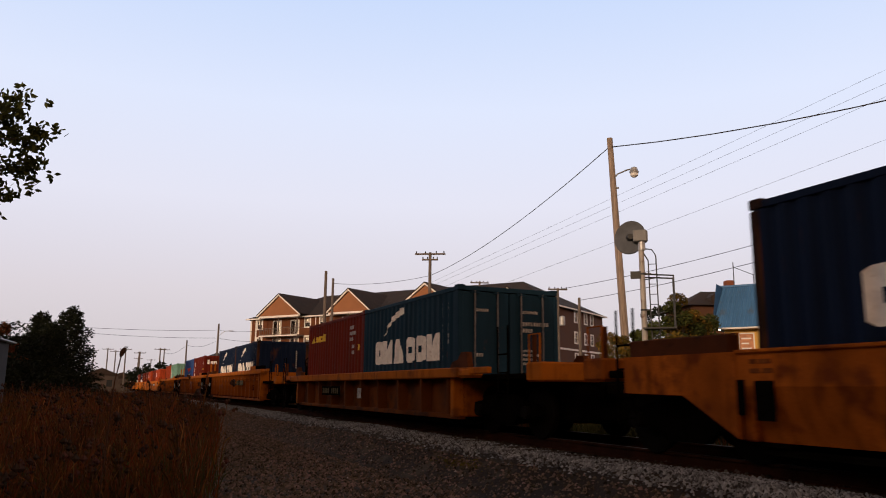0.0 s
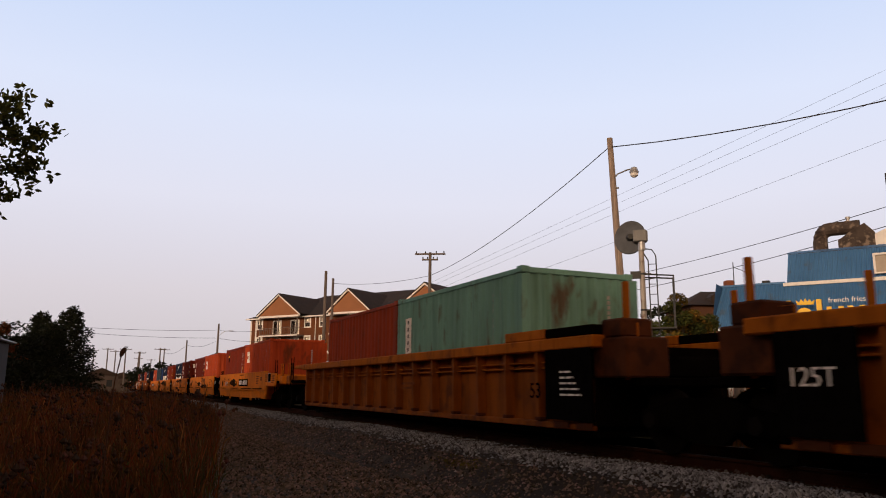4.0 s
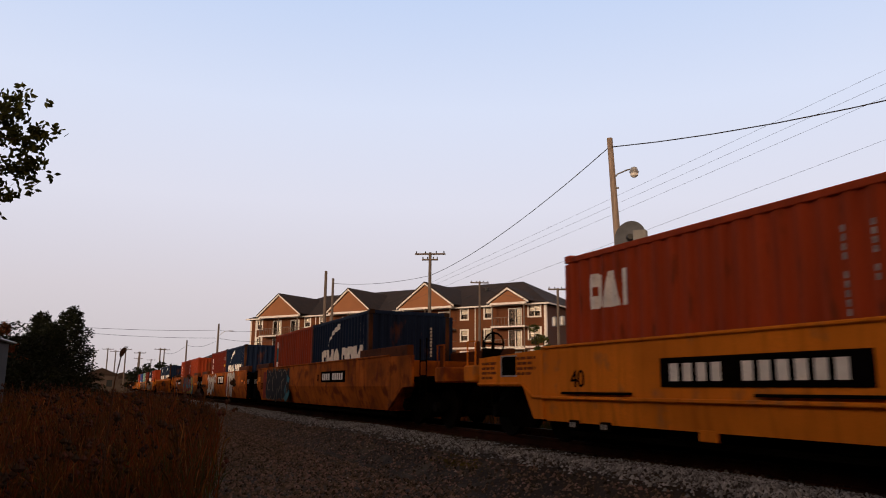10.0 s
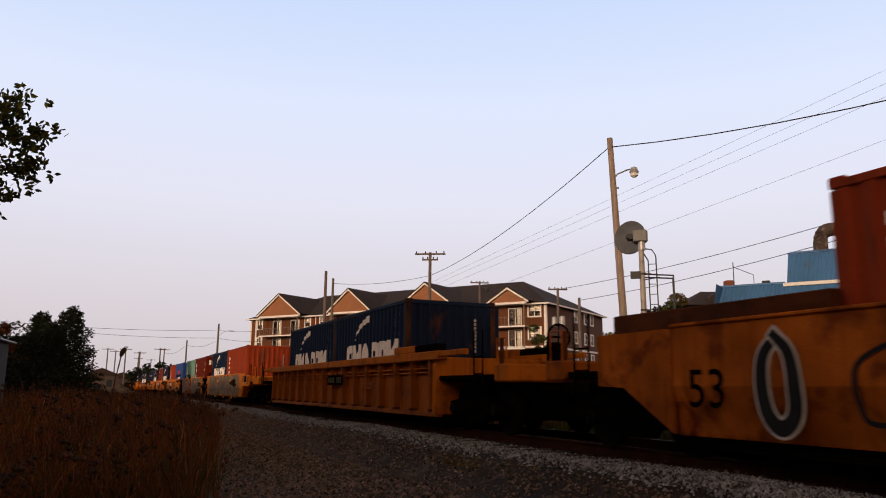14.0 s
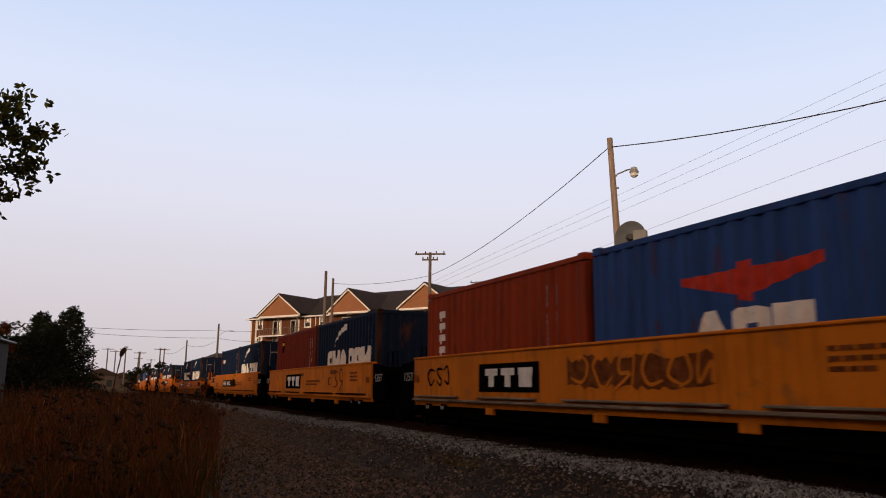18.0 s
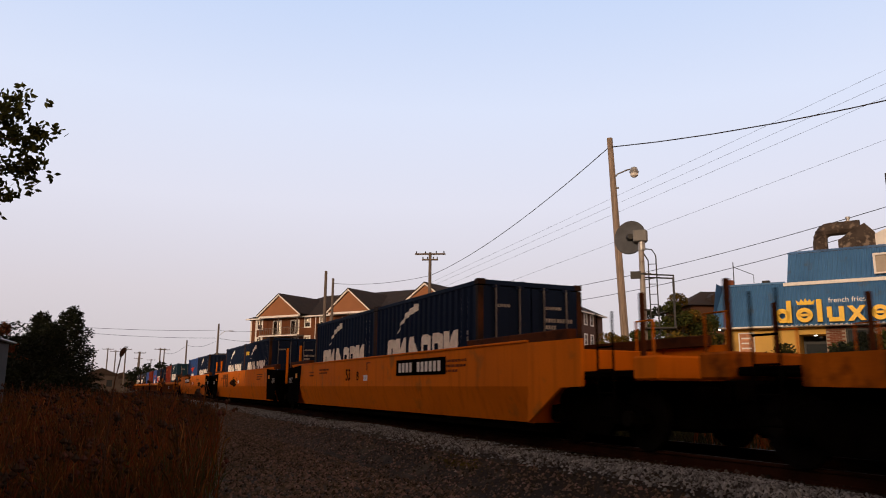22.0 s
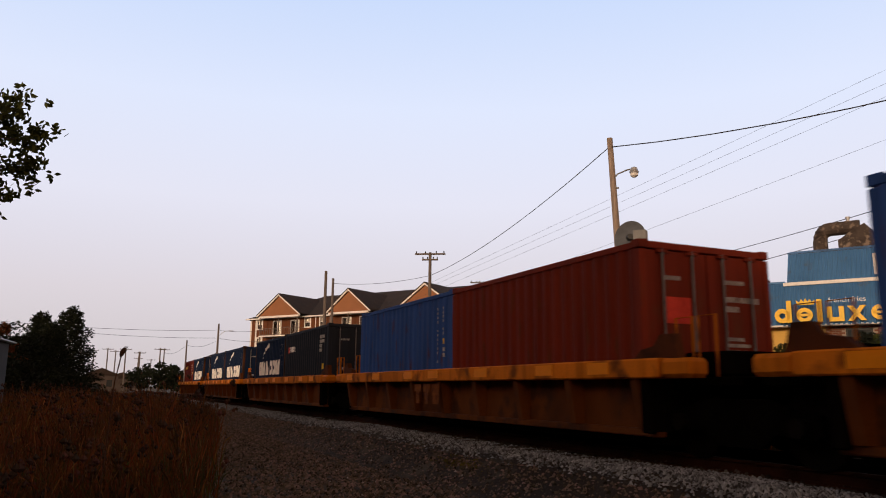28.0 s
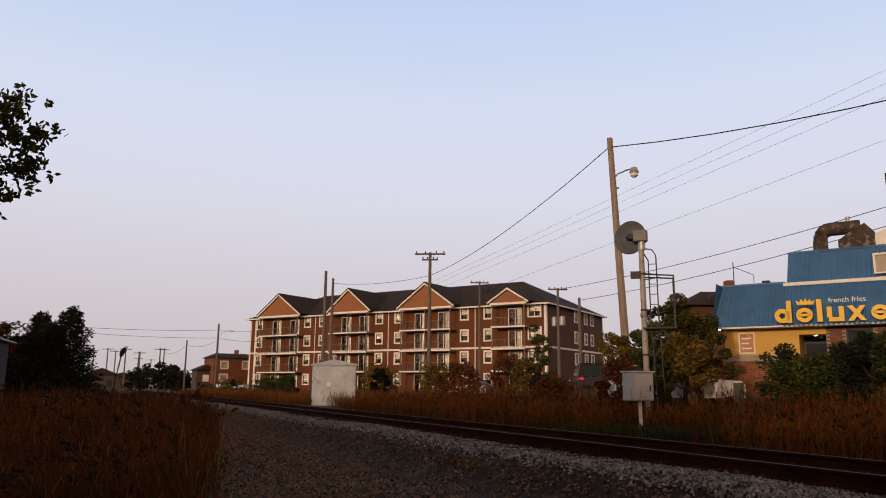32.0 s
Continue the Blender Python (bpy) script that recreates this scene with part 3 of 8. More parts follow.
for b0, b1, _ in BAYS:
    w = b1 - b0
    DOOR_COLS += [(b0 + w * 0.25, 1.6), (b0 + w * 0.72, 1.6)] if w > 5 else [(b0 + w * 0.45, 1.7)]


def wall_with_openings(length0, length1, z0, z1, holes, y0, y1):
    """Wall along x from length0 to length1, made of boxes that leave the openings free."""
    s = Shape()
    xs = sorted({length0, length1, *[v for h in holes for v in (h[0], h[1])]})
    for a, b in zip(xs, xs[1:]):
        col = sorted([(h[2], h[3]) for h in holes if h[0] <= a + 1e-6 and h[1] >= b - 1e-6])
        z = z0
        for lo, hi in col:
            if lo > z:
                s.box(a, y0, z, b, y1, lo)
            z = max(z, hi)
        if z < z1:
            s.box(a, y0, z, b, y1, z1)
    return s


holes = []
for u, w in WIN_COLS:
    for z, h in FLOORS:
        holes.append((u - w / 2, u + w / 2, z, z + h))
for u, w in DOOR_COLS:
    for z in (9.40, 6.68, 3.95, 1.2):
        holes.append((u - w / 2, u + w / 2, z, z + 2.15))
part("front_wall", wall_with_openings(U0, U1, BASE, EAVE, holes, -0.25, 0.0), M["siding"], apt)
end_holes = []
for k, w in ((9.8, 0.95), (13.4, 0.95), (15.8, 0.95)):
    for z, h in FLOORS:
        end_holes.append((k - w / 2, k + w / 2, z, z + h))
end_wall = wall_with_openings(0.0, DEEP, BASE, EAVE, end_holes, -0.25, 0.0)
# end and back walls: the darker colour stands in for their shade
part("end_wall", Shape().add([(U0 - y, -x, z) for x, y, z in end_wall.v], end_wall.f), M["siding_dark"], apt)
part("end_wall", Shape().box(U1 - 0.25, -DEEP, BASE, U1, -0.25, EAVE), M["siding"], apt)
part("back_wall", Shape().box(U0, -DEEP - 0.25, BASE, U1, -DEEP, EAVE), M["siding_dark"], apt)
for z in (3.6, 6.45, 9.2):
    part("floor_slab", Shape().box(U0 + 0.3, -DEEP, z - 0.1, U1 - 0.3, -0.3, z + 0.1), M["slab"], apt)
part("wing_wall", Shape().box(U1, -3.5, BASE, U1 + 1.1, -1.0, EAVE - 0.3), M["siding"], apt)


def apt_window(u, z, w, h, y=0.0, turn=None, double=False, blind=0.5):
    m = Matrix.Translation((u, y, z)) if turn is None else turn
    f = Shape()
    t = 0.19
    f.box(-w / 2 - t, -0.12, -t, w / 2 + t, 0.05, 0).box(-w / 2 - t, -0.12, h, w / 2 + t, 0.05, h + t).box(-w / 2 - t, -0.12, 0, -w / 2, 0.05, h).box(w / 2, -0.12, 0, w / 2 + t, 0.05, h)
    f.box(-w / 2, -0.10, h * 0.5 - 0.03, w / 2, -0.03, h * 0.5 + 0.03)
    for k in (() if not double else (0.0,)):
        f.box(k * w - 0.025, -0.10, 0, k * w + 0.025, -0.03, h)
    win = part("window", cached(("window_frame", w, h, double), lambda: f), M["trim"], apt, at=m)
    part("pane", cached(("pane", w, h), lambda: Shape().box(-w / 2, -0.09, 0, w / 2, -0.08, h)), M["clear_glass"], win).visible_shadow = False
    if blind:
        part("blind", cached(("blind", w, h, blind), lambda: Shape().box(-w / 2, -0.22, h * (1 - blind), w / 2, -0.20, h)), M["curtain"], win)


rb = random.Random(5)
for u, w in WIN_COLS:
    for z, h in FLOORS:
        apt_window(u, z, w, h, double=w > 1.3, blind=rb.choice((0.4, 0.5, 0.5, 0.8)))
for k, w in ((9.8, 0.95), (13.4, 0.95), (15.8, 0.95)):
    for z, h in FLOORS:
        apt_window(0, 0, w, h, turn=Matrix.Translation((U0, -k, z)) @ Matrix.Rotation(radians(90), 4, "Z"), blind=rb.choice((0.35, 0.5, 0.7)))
for u, w in DOOR_COLS:
    for z in (9.40, 6.68, 3.95, 1.2):
        f = Shape()
        f.box(-w / 2 - 0.09, -0.12, 0, -w / 2, 0.04, 2.15).box(w / 2, -0.12, 0, w / 2 + 0.09, 0.04, 2.15).box(-w / 2 - 0.09, -0.12, 2.15, w / 2 + 0.09, 0.04, 2.24).box(-0.04, -0.10, 0, 0.04, -0.03, 2.15)
        d = part("patio_door", cached(("patio_frame", w), lambda: f), M["trim"], apt, at=(u, 0, z))
        part("pane", cached(("patio_pane", w), lambda: Shape().box(-w / 2, -0.09, 0.02, w / 2, -0.08, 2.15)), M["clear_glass"], d).visible_shadow = False
        part("curtain", cached(("patio_curtain", w), lambda: Shape().box(-w / 2, -0.22, 0.02, -w * 0.1, -0.20, 2.15)), M["curtain"], d)
# balconies with posts, rails and balusters
for b0, b1, pk in BAYS:
    w = b1 - b0
    for z in (9.30, 6.58, 3.86):
        bal = part("balcony", Shape().bev(b0, 0.0, z - 0.22, b1, 1.65, z, 0.02), M["slab"], apt)
        part("fascia", Shape().box(b0 - 0.04, 1.65, z - 0.20, b1 + 0.04, 1.70, z - 0.02), M["trim"], bal)
        part("top_rail", Shape().box(b0, 1.56, z + 1.03, b1, 1.62, z + 1.08).box(b0, 0.05, z + 1.03, b0 + 0.05, 1.56, z + 1.08).box(b1 - 0.05, 0.05, z + 1.03, b1, 1.56, z + 1.08), M["railing"], bal)
        n = int(w / 0.42)
        bl = Shape()
        for i in range(n + 1):
            x = b0 + 0.05 + i * (w - 0.1) / n
            bl.box(x - 0.018, 1.57, z + 0.08, x + 0.018, 1.605, z + 1.03)
        bl.box(b0, 1.57, z + 0.08, b1, 1.61, z + 0.12)
        part("balusters", bl, M["railing"], bal, kind="stuff")
    for x in (b0 + 0.1, (b0 + b1) / 2, b1 - 0.1) if w > 5 else (b0 + 0.1, b1 - 0.1):
        part("post", Shape().bev(x - 0.07, 1.45, BASE, x + 0.07, 1.59, EAVE, 0.01), M["railing"], apt)
    # gable over the bay
    g0, g1 = b0 - 0.2, b1 + 0.2
    top = 15.35 if w > 5 else 13.95
    gb = part("gable", Shape().prism([(g0, EAVE + 0.15), (g1, EAVE + 0.15), ((g0 + g1) / 2, top - 0.25)], 1, 1.4, 1.6), M["siding_light"], apt, "tan gable siding")
    part("gable_beam", Shape().box(g0, 1.38, EAVE - 0.12, g1, 1.68, EAVE + 0.16), M["trim"], gb)
    for sx, a in ((g0 - 0.35, 1), (g1 + 0.35, -1)):
        mid = (g0 + g1) / 2
        part("bargeboard", Shape().prism([(sx, EAVE + 0.02), (sx, EAVE + 0.26), (mid, top + 0.12), (mid, top - 0.14)], 1, 1.62, 1.80), M["trim"], gb)
        rf = Shape().prism([(sx, EAVE + 0.28), (sx, EAVE + 0.40), (mid, top + 0.26), (mid, top + 0.13)], 1, -7.5, 1.85)
        part("gable_roof", rf, M["shingle"], gb)
# main hip roof
R0, R1, RZ = 2.6, 38.5, 16.5
o = 0.55
v = [(U0 - o, 0 + o, EAVE), (U1 + o, o, EAVE), (U1 + o, -DEEP - o, EAVE), (U0 - o, -DEEP - o, EAVE), (R0, -DEEP / 2, RZ), (R1, -DEEP / 2, RZ)]
part("roof", Shape().add(v + [(x, y, z - 0.12) for x, y, z in v[:4]], [(0, 1, 5, 4), (2, 3, 4, 5), (1, 2, 5), (3, 0, 4), (6, 9, 8, 7), (0, 6, 7, 1), (1, 7, 8, 2), (2, 8, 9, 3), (3, 9, 6, 0)]), M["shingle"], apt)
for a, b, c, d in ((U0 - o - 0.05, o, U1 + o, o + 0.1), (U0 - o - 0.1, -DEEP - o, U0 - o, o + 0.1)):
    part("gutter", Shape().bev(a, b, EAVE - 0.16, c, d, EAVE + 0.04, 0.02), M["trim"], apt)
part("string_course", Shape().box(U0, 0.0, 6.62, U1, 0.06, 6.86), M["trim"], apt)
part("string_course", Shape().box(U0 - 0.06, -DEEP, 6.62, U0, 0.0, 6.86), M["trim"], apt)
for u in (4.75, 18.5, 31.8):
    part("downpipe", Shape().tube((u, 0.08, BASE), (u, 0.08, EAVE - 0.1), 0.07, None, 8), M["trim"], apt)
for u in (U0 + 0.12, U1 - 0.12, 44.0):
    part("corner_board", Shape().box(u - 0.14, 0.0, BASE, u + 0.14, 0.05, EAVE), M["trim"], apt)
part("corner_board", Shape().box(U0 - 0.05, -0.3, BASE, U0, 0.0, EAVE), M["trim"], apt)
part("roof_vent", Shape().bev(22.9, -2.9, 14.0, 24.0, -2.2, 14.3, 0.03), M["galv"], apt)
part("roof_vent", Shape().bev(6.0, -6.0, 14.9, 6.4, -5.6, 15.4, 0.03), M["dark_steel"], apt)

# ---- restaurant with a blue metal mansard ----
REST = Matrix.Translation((-23.47, 23.20, 0)) @ Matrix.Rotation(math.atan2(0.52, 0.85), 4, "Z")   # x along the front, y away from the viewer
rest = thing("restaurant", "restaurant with blue ribbed metal mansard, yellow wall, brick base", "building", REST)
part("side_wall", Shape().box(0.27, 0.0, 0.6, 0.52, 9.0, 4.1), M["yellow_wall"], rest)
part("yellow_wall", wall_with_openings(0.52, 3.06, 2.95, 4.1, [], 0.0, 0.25), M["yellow_wall"], rest)
part("back_wall", Shape().box(0.27, 9.0, 0.6, 14.0, 9.25, 5.8), M["yellow_wall"], rest)
part("far_wall", Shape().box(13.75, 0.0, 0.6, 14.0, 9.0, 5.8), M["yellow_wall"], rest)
part("brick_backing", Shape().box(0.27, -0.01, 0.6, 3.06, 0.22, 2.95), M["mortar"], rest)
part("brick_backing", wall_with_openings(4.02, 14.0, 0.6, 4.1, [(4.7, 5.6, 2.6, 3.9), (6.4, 9.0, 2.0, 3.7), (9.6, 12.4, 2.0, 3.7)], -0.01, 0.24), M["mortar"], rest)
part("entry_lintel", Shape().box(3.06, 0.0, 3.72, 4.02, 1.2, 4.1), M["yellow_wall"], rest)
part("entry_side", Shape().box(3.0, 0.25, 0.6, 3.06, 1.2, 4.1).box(4.02, 0.24, 0.6, 4.08, 1.2, 4.1), M["yellow_wall"], rest)
dr = part("entry_door", Shape().box(3.06, 1.1, 1.1, 3.14, 1.2, 3.72).box(3.94, 1.1, 1.1, 4.02, 1.2, 3.72).box(3.14, 1.1, 3.4, 3.94, 1.2, 3.5).box(3.14, 1.1, 2.1, 3.94, 1.2, 2.2), M["dark_steel"], rest)
part("pane", Shape().box(3.14, 1.14, 1.1, 3.94, 1.16, 3.72), M["glass"], dr)
for a, b, z0, z1 in ((4.7, 5.6, 2.6, 3.9), (6.4, 9.0, 2.0, 3.7), (9.6, 12.4, 2.0, 3.7)):
    wn_ = part("window", Shape().box(a, 0.02, z0, b, 0.10, z0 + 0.07).box(a, 0.02, z1 - 0.07, b, 0.10, z1).box(a, 0.02, z0, a + 0.06, 0.10, z1).box(b - 0.06, 0.02, z0, b, 0.10, z1), M["dark_steel"], rest)
    part("pane", Shape().box(a, 0.06, z0, b, 0.07, z1), M["glass"], wn_)
part("soffit", Shape().box(-0.2, -0.55, 4.0, 14.4, 0.0, 4.06), M["sign_white"], rest)


def ribbed_slope(u0, u1, low, high, y0, y1, left=None):
    """Metal sheet between a lower and an upper edge, with standing ribs; left: how far the upper edge starts inward."""
    s = Shape()
    n = max(2, int((u1 - u0) / 0.17))
    d = left or 0.0
    for i in range(n):
        a, b = u0 + (u1 - u0) * i / n, u0 + (u1 - u0) * (i + 1) / n
        A, B = [u0 + d + (u1 - u0 - d) * k / n for k in (i, i + 1)]
        r, rr = 0.035, 0.035
        s.add([(a, y0, low), (a + r, y0 - 0.05, low), (a + 2 * r, y0 - 0.05, low), (a + 3 * r, y0, low), (b, y0, low), (A, y1, high), (A + rr, y1 - 0.05, high), (A + 2 * rr, y1 - 0.05, high), (A + 3 * rr, y1, high), (B, y1, high)],
              [(0, 1, 6, 5), (1, 2, 7, 6), (2, 3, 8, 7), (3, 4, 9, 8)])
    return s


part("mansard", ribbed_slope(-0.1, 2.62, 4.02, 5.88, -0.5, 0.7, 0.25), M["blue_metal"], rest)
part("mansard", ribbed_slope(2.62, 14.4, 4.02, 5.84, -0.56, 0.66), M["blue_metal"], rest)
side_sl = ribbed_slope(0.0, 9.5, 4.02, 5.88, 0.0, 0.0)
part("mansard", Shape().add([(-0.1 + (z - 4.02) * 0.13, -0.5 + x + (0.12 if z > 5 else 0), z) for x, y, z in side_sl.v], side_sl.f), M["blue_metal"], rest)
part("flat_roof", Shape().box(0.15, 0.7, 5.70, 14.3, 9.2, 5.86), M["asphalt"], rest)
part("roof_edge", Shape().bev(0.1, 0.62, 5.84, 2.6, 0.78, 5.93, 0.01), M["blue_metal"], rest)
part("white_band", Shape().bev(2.55, 0.50, 5.72, 14.3, 0.62, 5.86, 0.01), M["sign_white"], rest, "white fascia band")
part("upper_tier", ribbed_slope(2.66, 14.3, 5.86, 7.15, 0.75, 1.5, 0.08), M["blue_metal"], rest)
part("upper_side", Shape().prism([(0.75, 5.86), (1.5, 7.15), (8.0, 7.15), (8.5, 5.86)], 0, 2.66, 2.74), M["blue_metal"], rest)
part("upper_cap", ribbed_slope(2.6, 14.3, 7.15, 7.42, 1.5, 2.4), M["blue_metal"], rest)
part("upper_roof", Shape().box(2.7, 1.6, 7.10, 14.2, 8.0, 7.2), M["asphalt"], rest)
uw = part("upper_window", Shape().box(5.78, 0.62, 6.0, 5.86, 1.2, 6.8).box(5.86, 0.62, 6.72, 7.2, 1.2, 6.8).box(5.86, 0.62, 6.0, 7.2, 1.2, 6.06), M["sign_white"], rest, "pale framed upper window")
part("pane", Shape().box(5.86, 0.70, 6.06, 7.2, 0.72, 6.72), M["curtain"], uw)
# rooftop exhaust duct: a bent arm into a long box
arc = [(3.62 + 0.42 * (1 - math.cos(a)), 4.0, 8.05 + 0.5 * math.sin(a)) for a in np.linspace(0, math.pi / 2, 6)]
dc = Shape().path([(3.62, 4.0, 7.2), *arc, (5.2, 4.0, 8.55)], 0.30, 12)
duct = part("exhaust_duct", dc, M["duct"], rest, "sooty bent exhaust duct")
part("duct_box", Shape().prism([(4.35, 7.2), (4.35, 7.95), (4.9, 8.35), (5.4, 8.62), (5.75, 8.2), (5.75, 7.2)], 1, 3.6, 4.6), M["duct"], rest, "blackened duct housing")
part("duct_end", Shape().prism([(5.75, 7.2), (5.75, 8.1), (6.3, 8.35), (6.5, 7.2)], 1, 3.6, 4.6), M["sign_white"], rest)
part("flue", Shape().tube((4.75, 4.1, 8.2), (4.75, 4.1, 8.98), 0.07, None, 10).tube((4.75, 4.1, 8.95), (4.75, 4.1, 9.05), 0.1, None, 10), M["galv"], rest)
part("chimney_stack", Shape().tube((6.4, 5.0, 7.2), (6.4, 5.0, 11.0), 0.14, None, 12), M["dark_steel"], rest)
part("roof_ventilator", Shape().tube((1.6, 2.2, 5.86), (1.6, 2.2, 6.1), 0.11, None, 12).tube((1.6, 2.2, 6.08), (1.6, 2.2, 6.22), 0.17, None, 12), M["dark_steel"], rest)
part("roof_aerial", Shape().path([(0.55, 1.0, 5.86), (0.55, 1.0, 6.95)], 0.02).path([(0.55, 1.0, 6.75), (1.35, 1.0, 6.35), (1.35, 1.0, 6.0)], 0.014), M["dark_steel"], rest)
part("poster", Shape().box(0.81, -0.03, 3.02, 1.43, 0.0, 3.86), M["sign_white"], rest, "white framed menu poster")
part("poster_print", Shape().box(0.86, -0.035, 3.07, 1.38, -0.03, 3.81), M["poster"], rest)
for i in range(3):
    part("poster_bar", Shape().box(0.92, -0.039, 3.2 + i * 0.2, 1.3 - 0.1 * (i % 2), -0.035, 3.26 + i * 0.2), M["sign_white"], rest)
part("soffit_lamp", Shape().lathe([(0.04, 0), (0.06, -0.02), (0.05, -0.04)], (0.15, -0.3, 4.0), (0, 0, 1), 10), mat("lamp_lens", (0.9, 0.85, 0.75), 0.3, glow=2.5, bump=0), rest)
part("entry_lamp", Shape().lathe([(0.05, 0), (0.07, -0.02), (0.05, -0.04)], (3.6, 0.5, 3.72), (0, 0, 1), 10), bpy.data.materials["lamp_lens"], rest)


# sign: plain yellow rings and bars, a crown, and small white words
def ring(s, x, z, w, h, t, y0, y1, n=20, gap=None):
    for i in range(n):
        a, b = 2 * math.pi * i / n, 2 * math.pi * (i + 1) / n
        if gap and gap[0] < (a + b) / 2 < gap[1]:
            continue
        q = [(x + r * math.cos(k) * w / 2, z + r * math.sin(k) * h / 2) for r, k in ((1, a), (1, b), (1 - 2 * t / w, b), (1 - 2 * t / w, a))]
        s.prism(q, 1, y0, y1)
    return s


def sign_shape(build):
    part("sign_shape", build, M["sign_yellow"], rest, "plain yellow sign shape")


Y0, Y1, ZB, XH = -0.72, -0.60, 4.13, 0.56
sign_shape(ring(Shape(), 2.64, ZB + XH / 2, 0.56, XH, 0.17, Y0, Y1).box(2.80, Y0, ZB, 2.97, Y1, ZB + 0.86))
sign_shape(ring(Shape(), 3.42, ZB + XH / 2, 0.58, XH, 0.16, Y0, Y1).box(3.2, Y0, ZB + 0.23, 3.65, Y1, ZB + 0.33))
sign_shape(Shape().box(3.86, Y0, ZB, 4.04, Y1, ZB + 0.86))
sign_shape(Shape().box(4.2, Y0, ZB + 0.15, 4.37, Y1, ZB + XH).box(4.6, Y0, ZB, 4.77, Y1, ZB + XH).box(4.25, Y0, ZB, 4.6, Y1, ZB + 0.16))
sign_shape(Shape().prism([(4.88, ZB), (5.07, ZB), (5.5, ZB + XH), (5.31, ZB + XH)], 1, Y0, Y1).prism([(5.31, ZB), (5.5, ZB), (5.07, ZB + XH), (4.88, ZB + XH)], 1, Y0 - 0.004, Y1 - 0.004))
sign_shape(ring(Shape(), 5.94, ZB + XH / 2, 0.58, XH, 0.16, Y0, Y1).box(5.72, Y0, ZB + 0.23, 6.17, Y1, ZB + 0.33))
part("sign_crown", Shape().prism([(3.2, 4.80), (3.15, 4.99), (3.27, 4.90), (3.34, 5.03), (3.42, 4.91), (3.49, 5.05), (3.56, 4.91), (3.64, 5.02), (3.70, 4.90), (3.82, 4.98), (3.76, 4.80)], 1, Y0, Y1), M["sign_yellow"], rest, "yellow crown shape")
part("sign_words", lettering("french fries", 0.20), M["sign_white"], rest, "small white words", at=(4.26, -0.62, 4.85))
# bricks of the base wall that show best
brick_mesh = Shape().bev(0, -0.03, 0, 0.20, 0.02, 0.058, 0.006).mesh("brick")
k = 0
for row in range(32):
    z = 0.98 + row * 0.07
    if z > 2.90:
        break
    for i in range(14):
        x = 0.29 + i * 0.215 + (0.107 if row % 2 else 0)
        if x > 2.86 or k >= 300:
            continue
        k += 1
        part("brick", brick_mesh, M["brick"], rest, at=(x, -0.01, z))
rest_b = Shape()
for row in range(44):
    for i in range(44):
        x, z = 4.04 + i * 0.215 + (0.107 if row % 2 else 0), 0.9 + row * 0.07
        if any(a - 0.2 < x < b and z0 - 0.07 < z < z1 for a, b, z0, z1 in ((4.7, 5.6, 2.6, 3.9), (6.4, 9.0, 2.0, 3.7), (9.6, 12.4, 2.0, 3.7))) or z > 3.95:
            continue
        rest_b.box(x, -0.035, z, x + 0.2, 0.0, z + 0.058)
part("brickwork", rest_b.raw("brickwork"), M["brick"], rest, kind="stuff")


# ---- signal, relay cabinet and relay house ----
sx, sy, sz = -18.72, 15.5, ground_z(-18.72, 15.5)
VIEW = Vector((-18.75, 15.5, 0)).normalized()
SIDE = Vector((-VIEW.y, VIEW.x, 0)) * -1.0
SIG = Matrix.Translation((sx, sy, sz)) @ Matrix.Rotation(math.atan2(SIDE.y, SIDE.x), 4, "Z")   # x to the viewer's right, y away
sig = thing("railway_signal", "railway signal mast with round dark target and ladder cage", "railway signal", SIG)
part("mast", Shape().tube((0, 0, -0.2), (-0.02, 0, 6.0), 0.095, 0.085, 14).tube((0, 0, 0), (0, 0, 0.25), 0.16, 0.14, 14), M["mast"], sig)
tgt = part("target_disc", Shape().lathe([(0.1, -0.03), (0.54, -0.03), (0.56, 0.0), (0.56, 0.015), (0.1, 0.02)], (-0.36, 0.35, 6.05), (0.5, 1, -0.05), 36), M["signal_back"], sig, "round dark signal target")
part("signal_case", Shape().bev(-0.26, -0.16, 5.82, 0.17, 0.22, 6.20, 0.03), M["case_grey"], sig, "grey signal housing")
part("case_door", Shape().bev(0.17, -0.13, 5.86, 0.20, 0.18, 6.16, 0.01), M["case_grey"], sig)
part("lamp_neck", Shape().tube((-0.33, 0.05, 6.03), (-0.36, 0.33, 6.05), 0.09, 0.13, 12), M["dark_steel"], sig)
part("mast_clamp", Shape().tube((0, 0, 5.55), (0, 0, 5.85), 0.12, 0.11, 14), M["galv"], sig)
for x in (0.18, 0.42):
    ld = part("ladder_rail", Shape().path([(x + 0.12, -0.06, 0.5), (x + 0.02, -0.06, 3.2), (x, -0.06, 5.35), (x - 0.12, -0.06, 5.55), (0.02, -0.02, 5.60)] if x > 0.3 else [(x + 0.12, -0.06, 0.5), (x + 0.02, -0.06, 3.2), (x, -0.06, 5.2), (0.05, -0.03, 5.45)], 0.02), M["dark_steel"], sig)
for i in range(15):
    z = 0.6 + i * 0.32
    part("rung", Shape().tube((0.30 - 0.1 * min(1, z / 3.2), -0.06, z), (0.54 - 0.1 * min(1, z / 3.2), -0.06, z), 0.012, None, 5), M["dark_steel"], sig)
part("cage_platform", Shape().box(-0.05, -0.35, 3.02, 0.95, 0.35, 3.06), M["dark_steel"], sig)
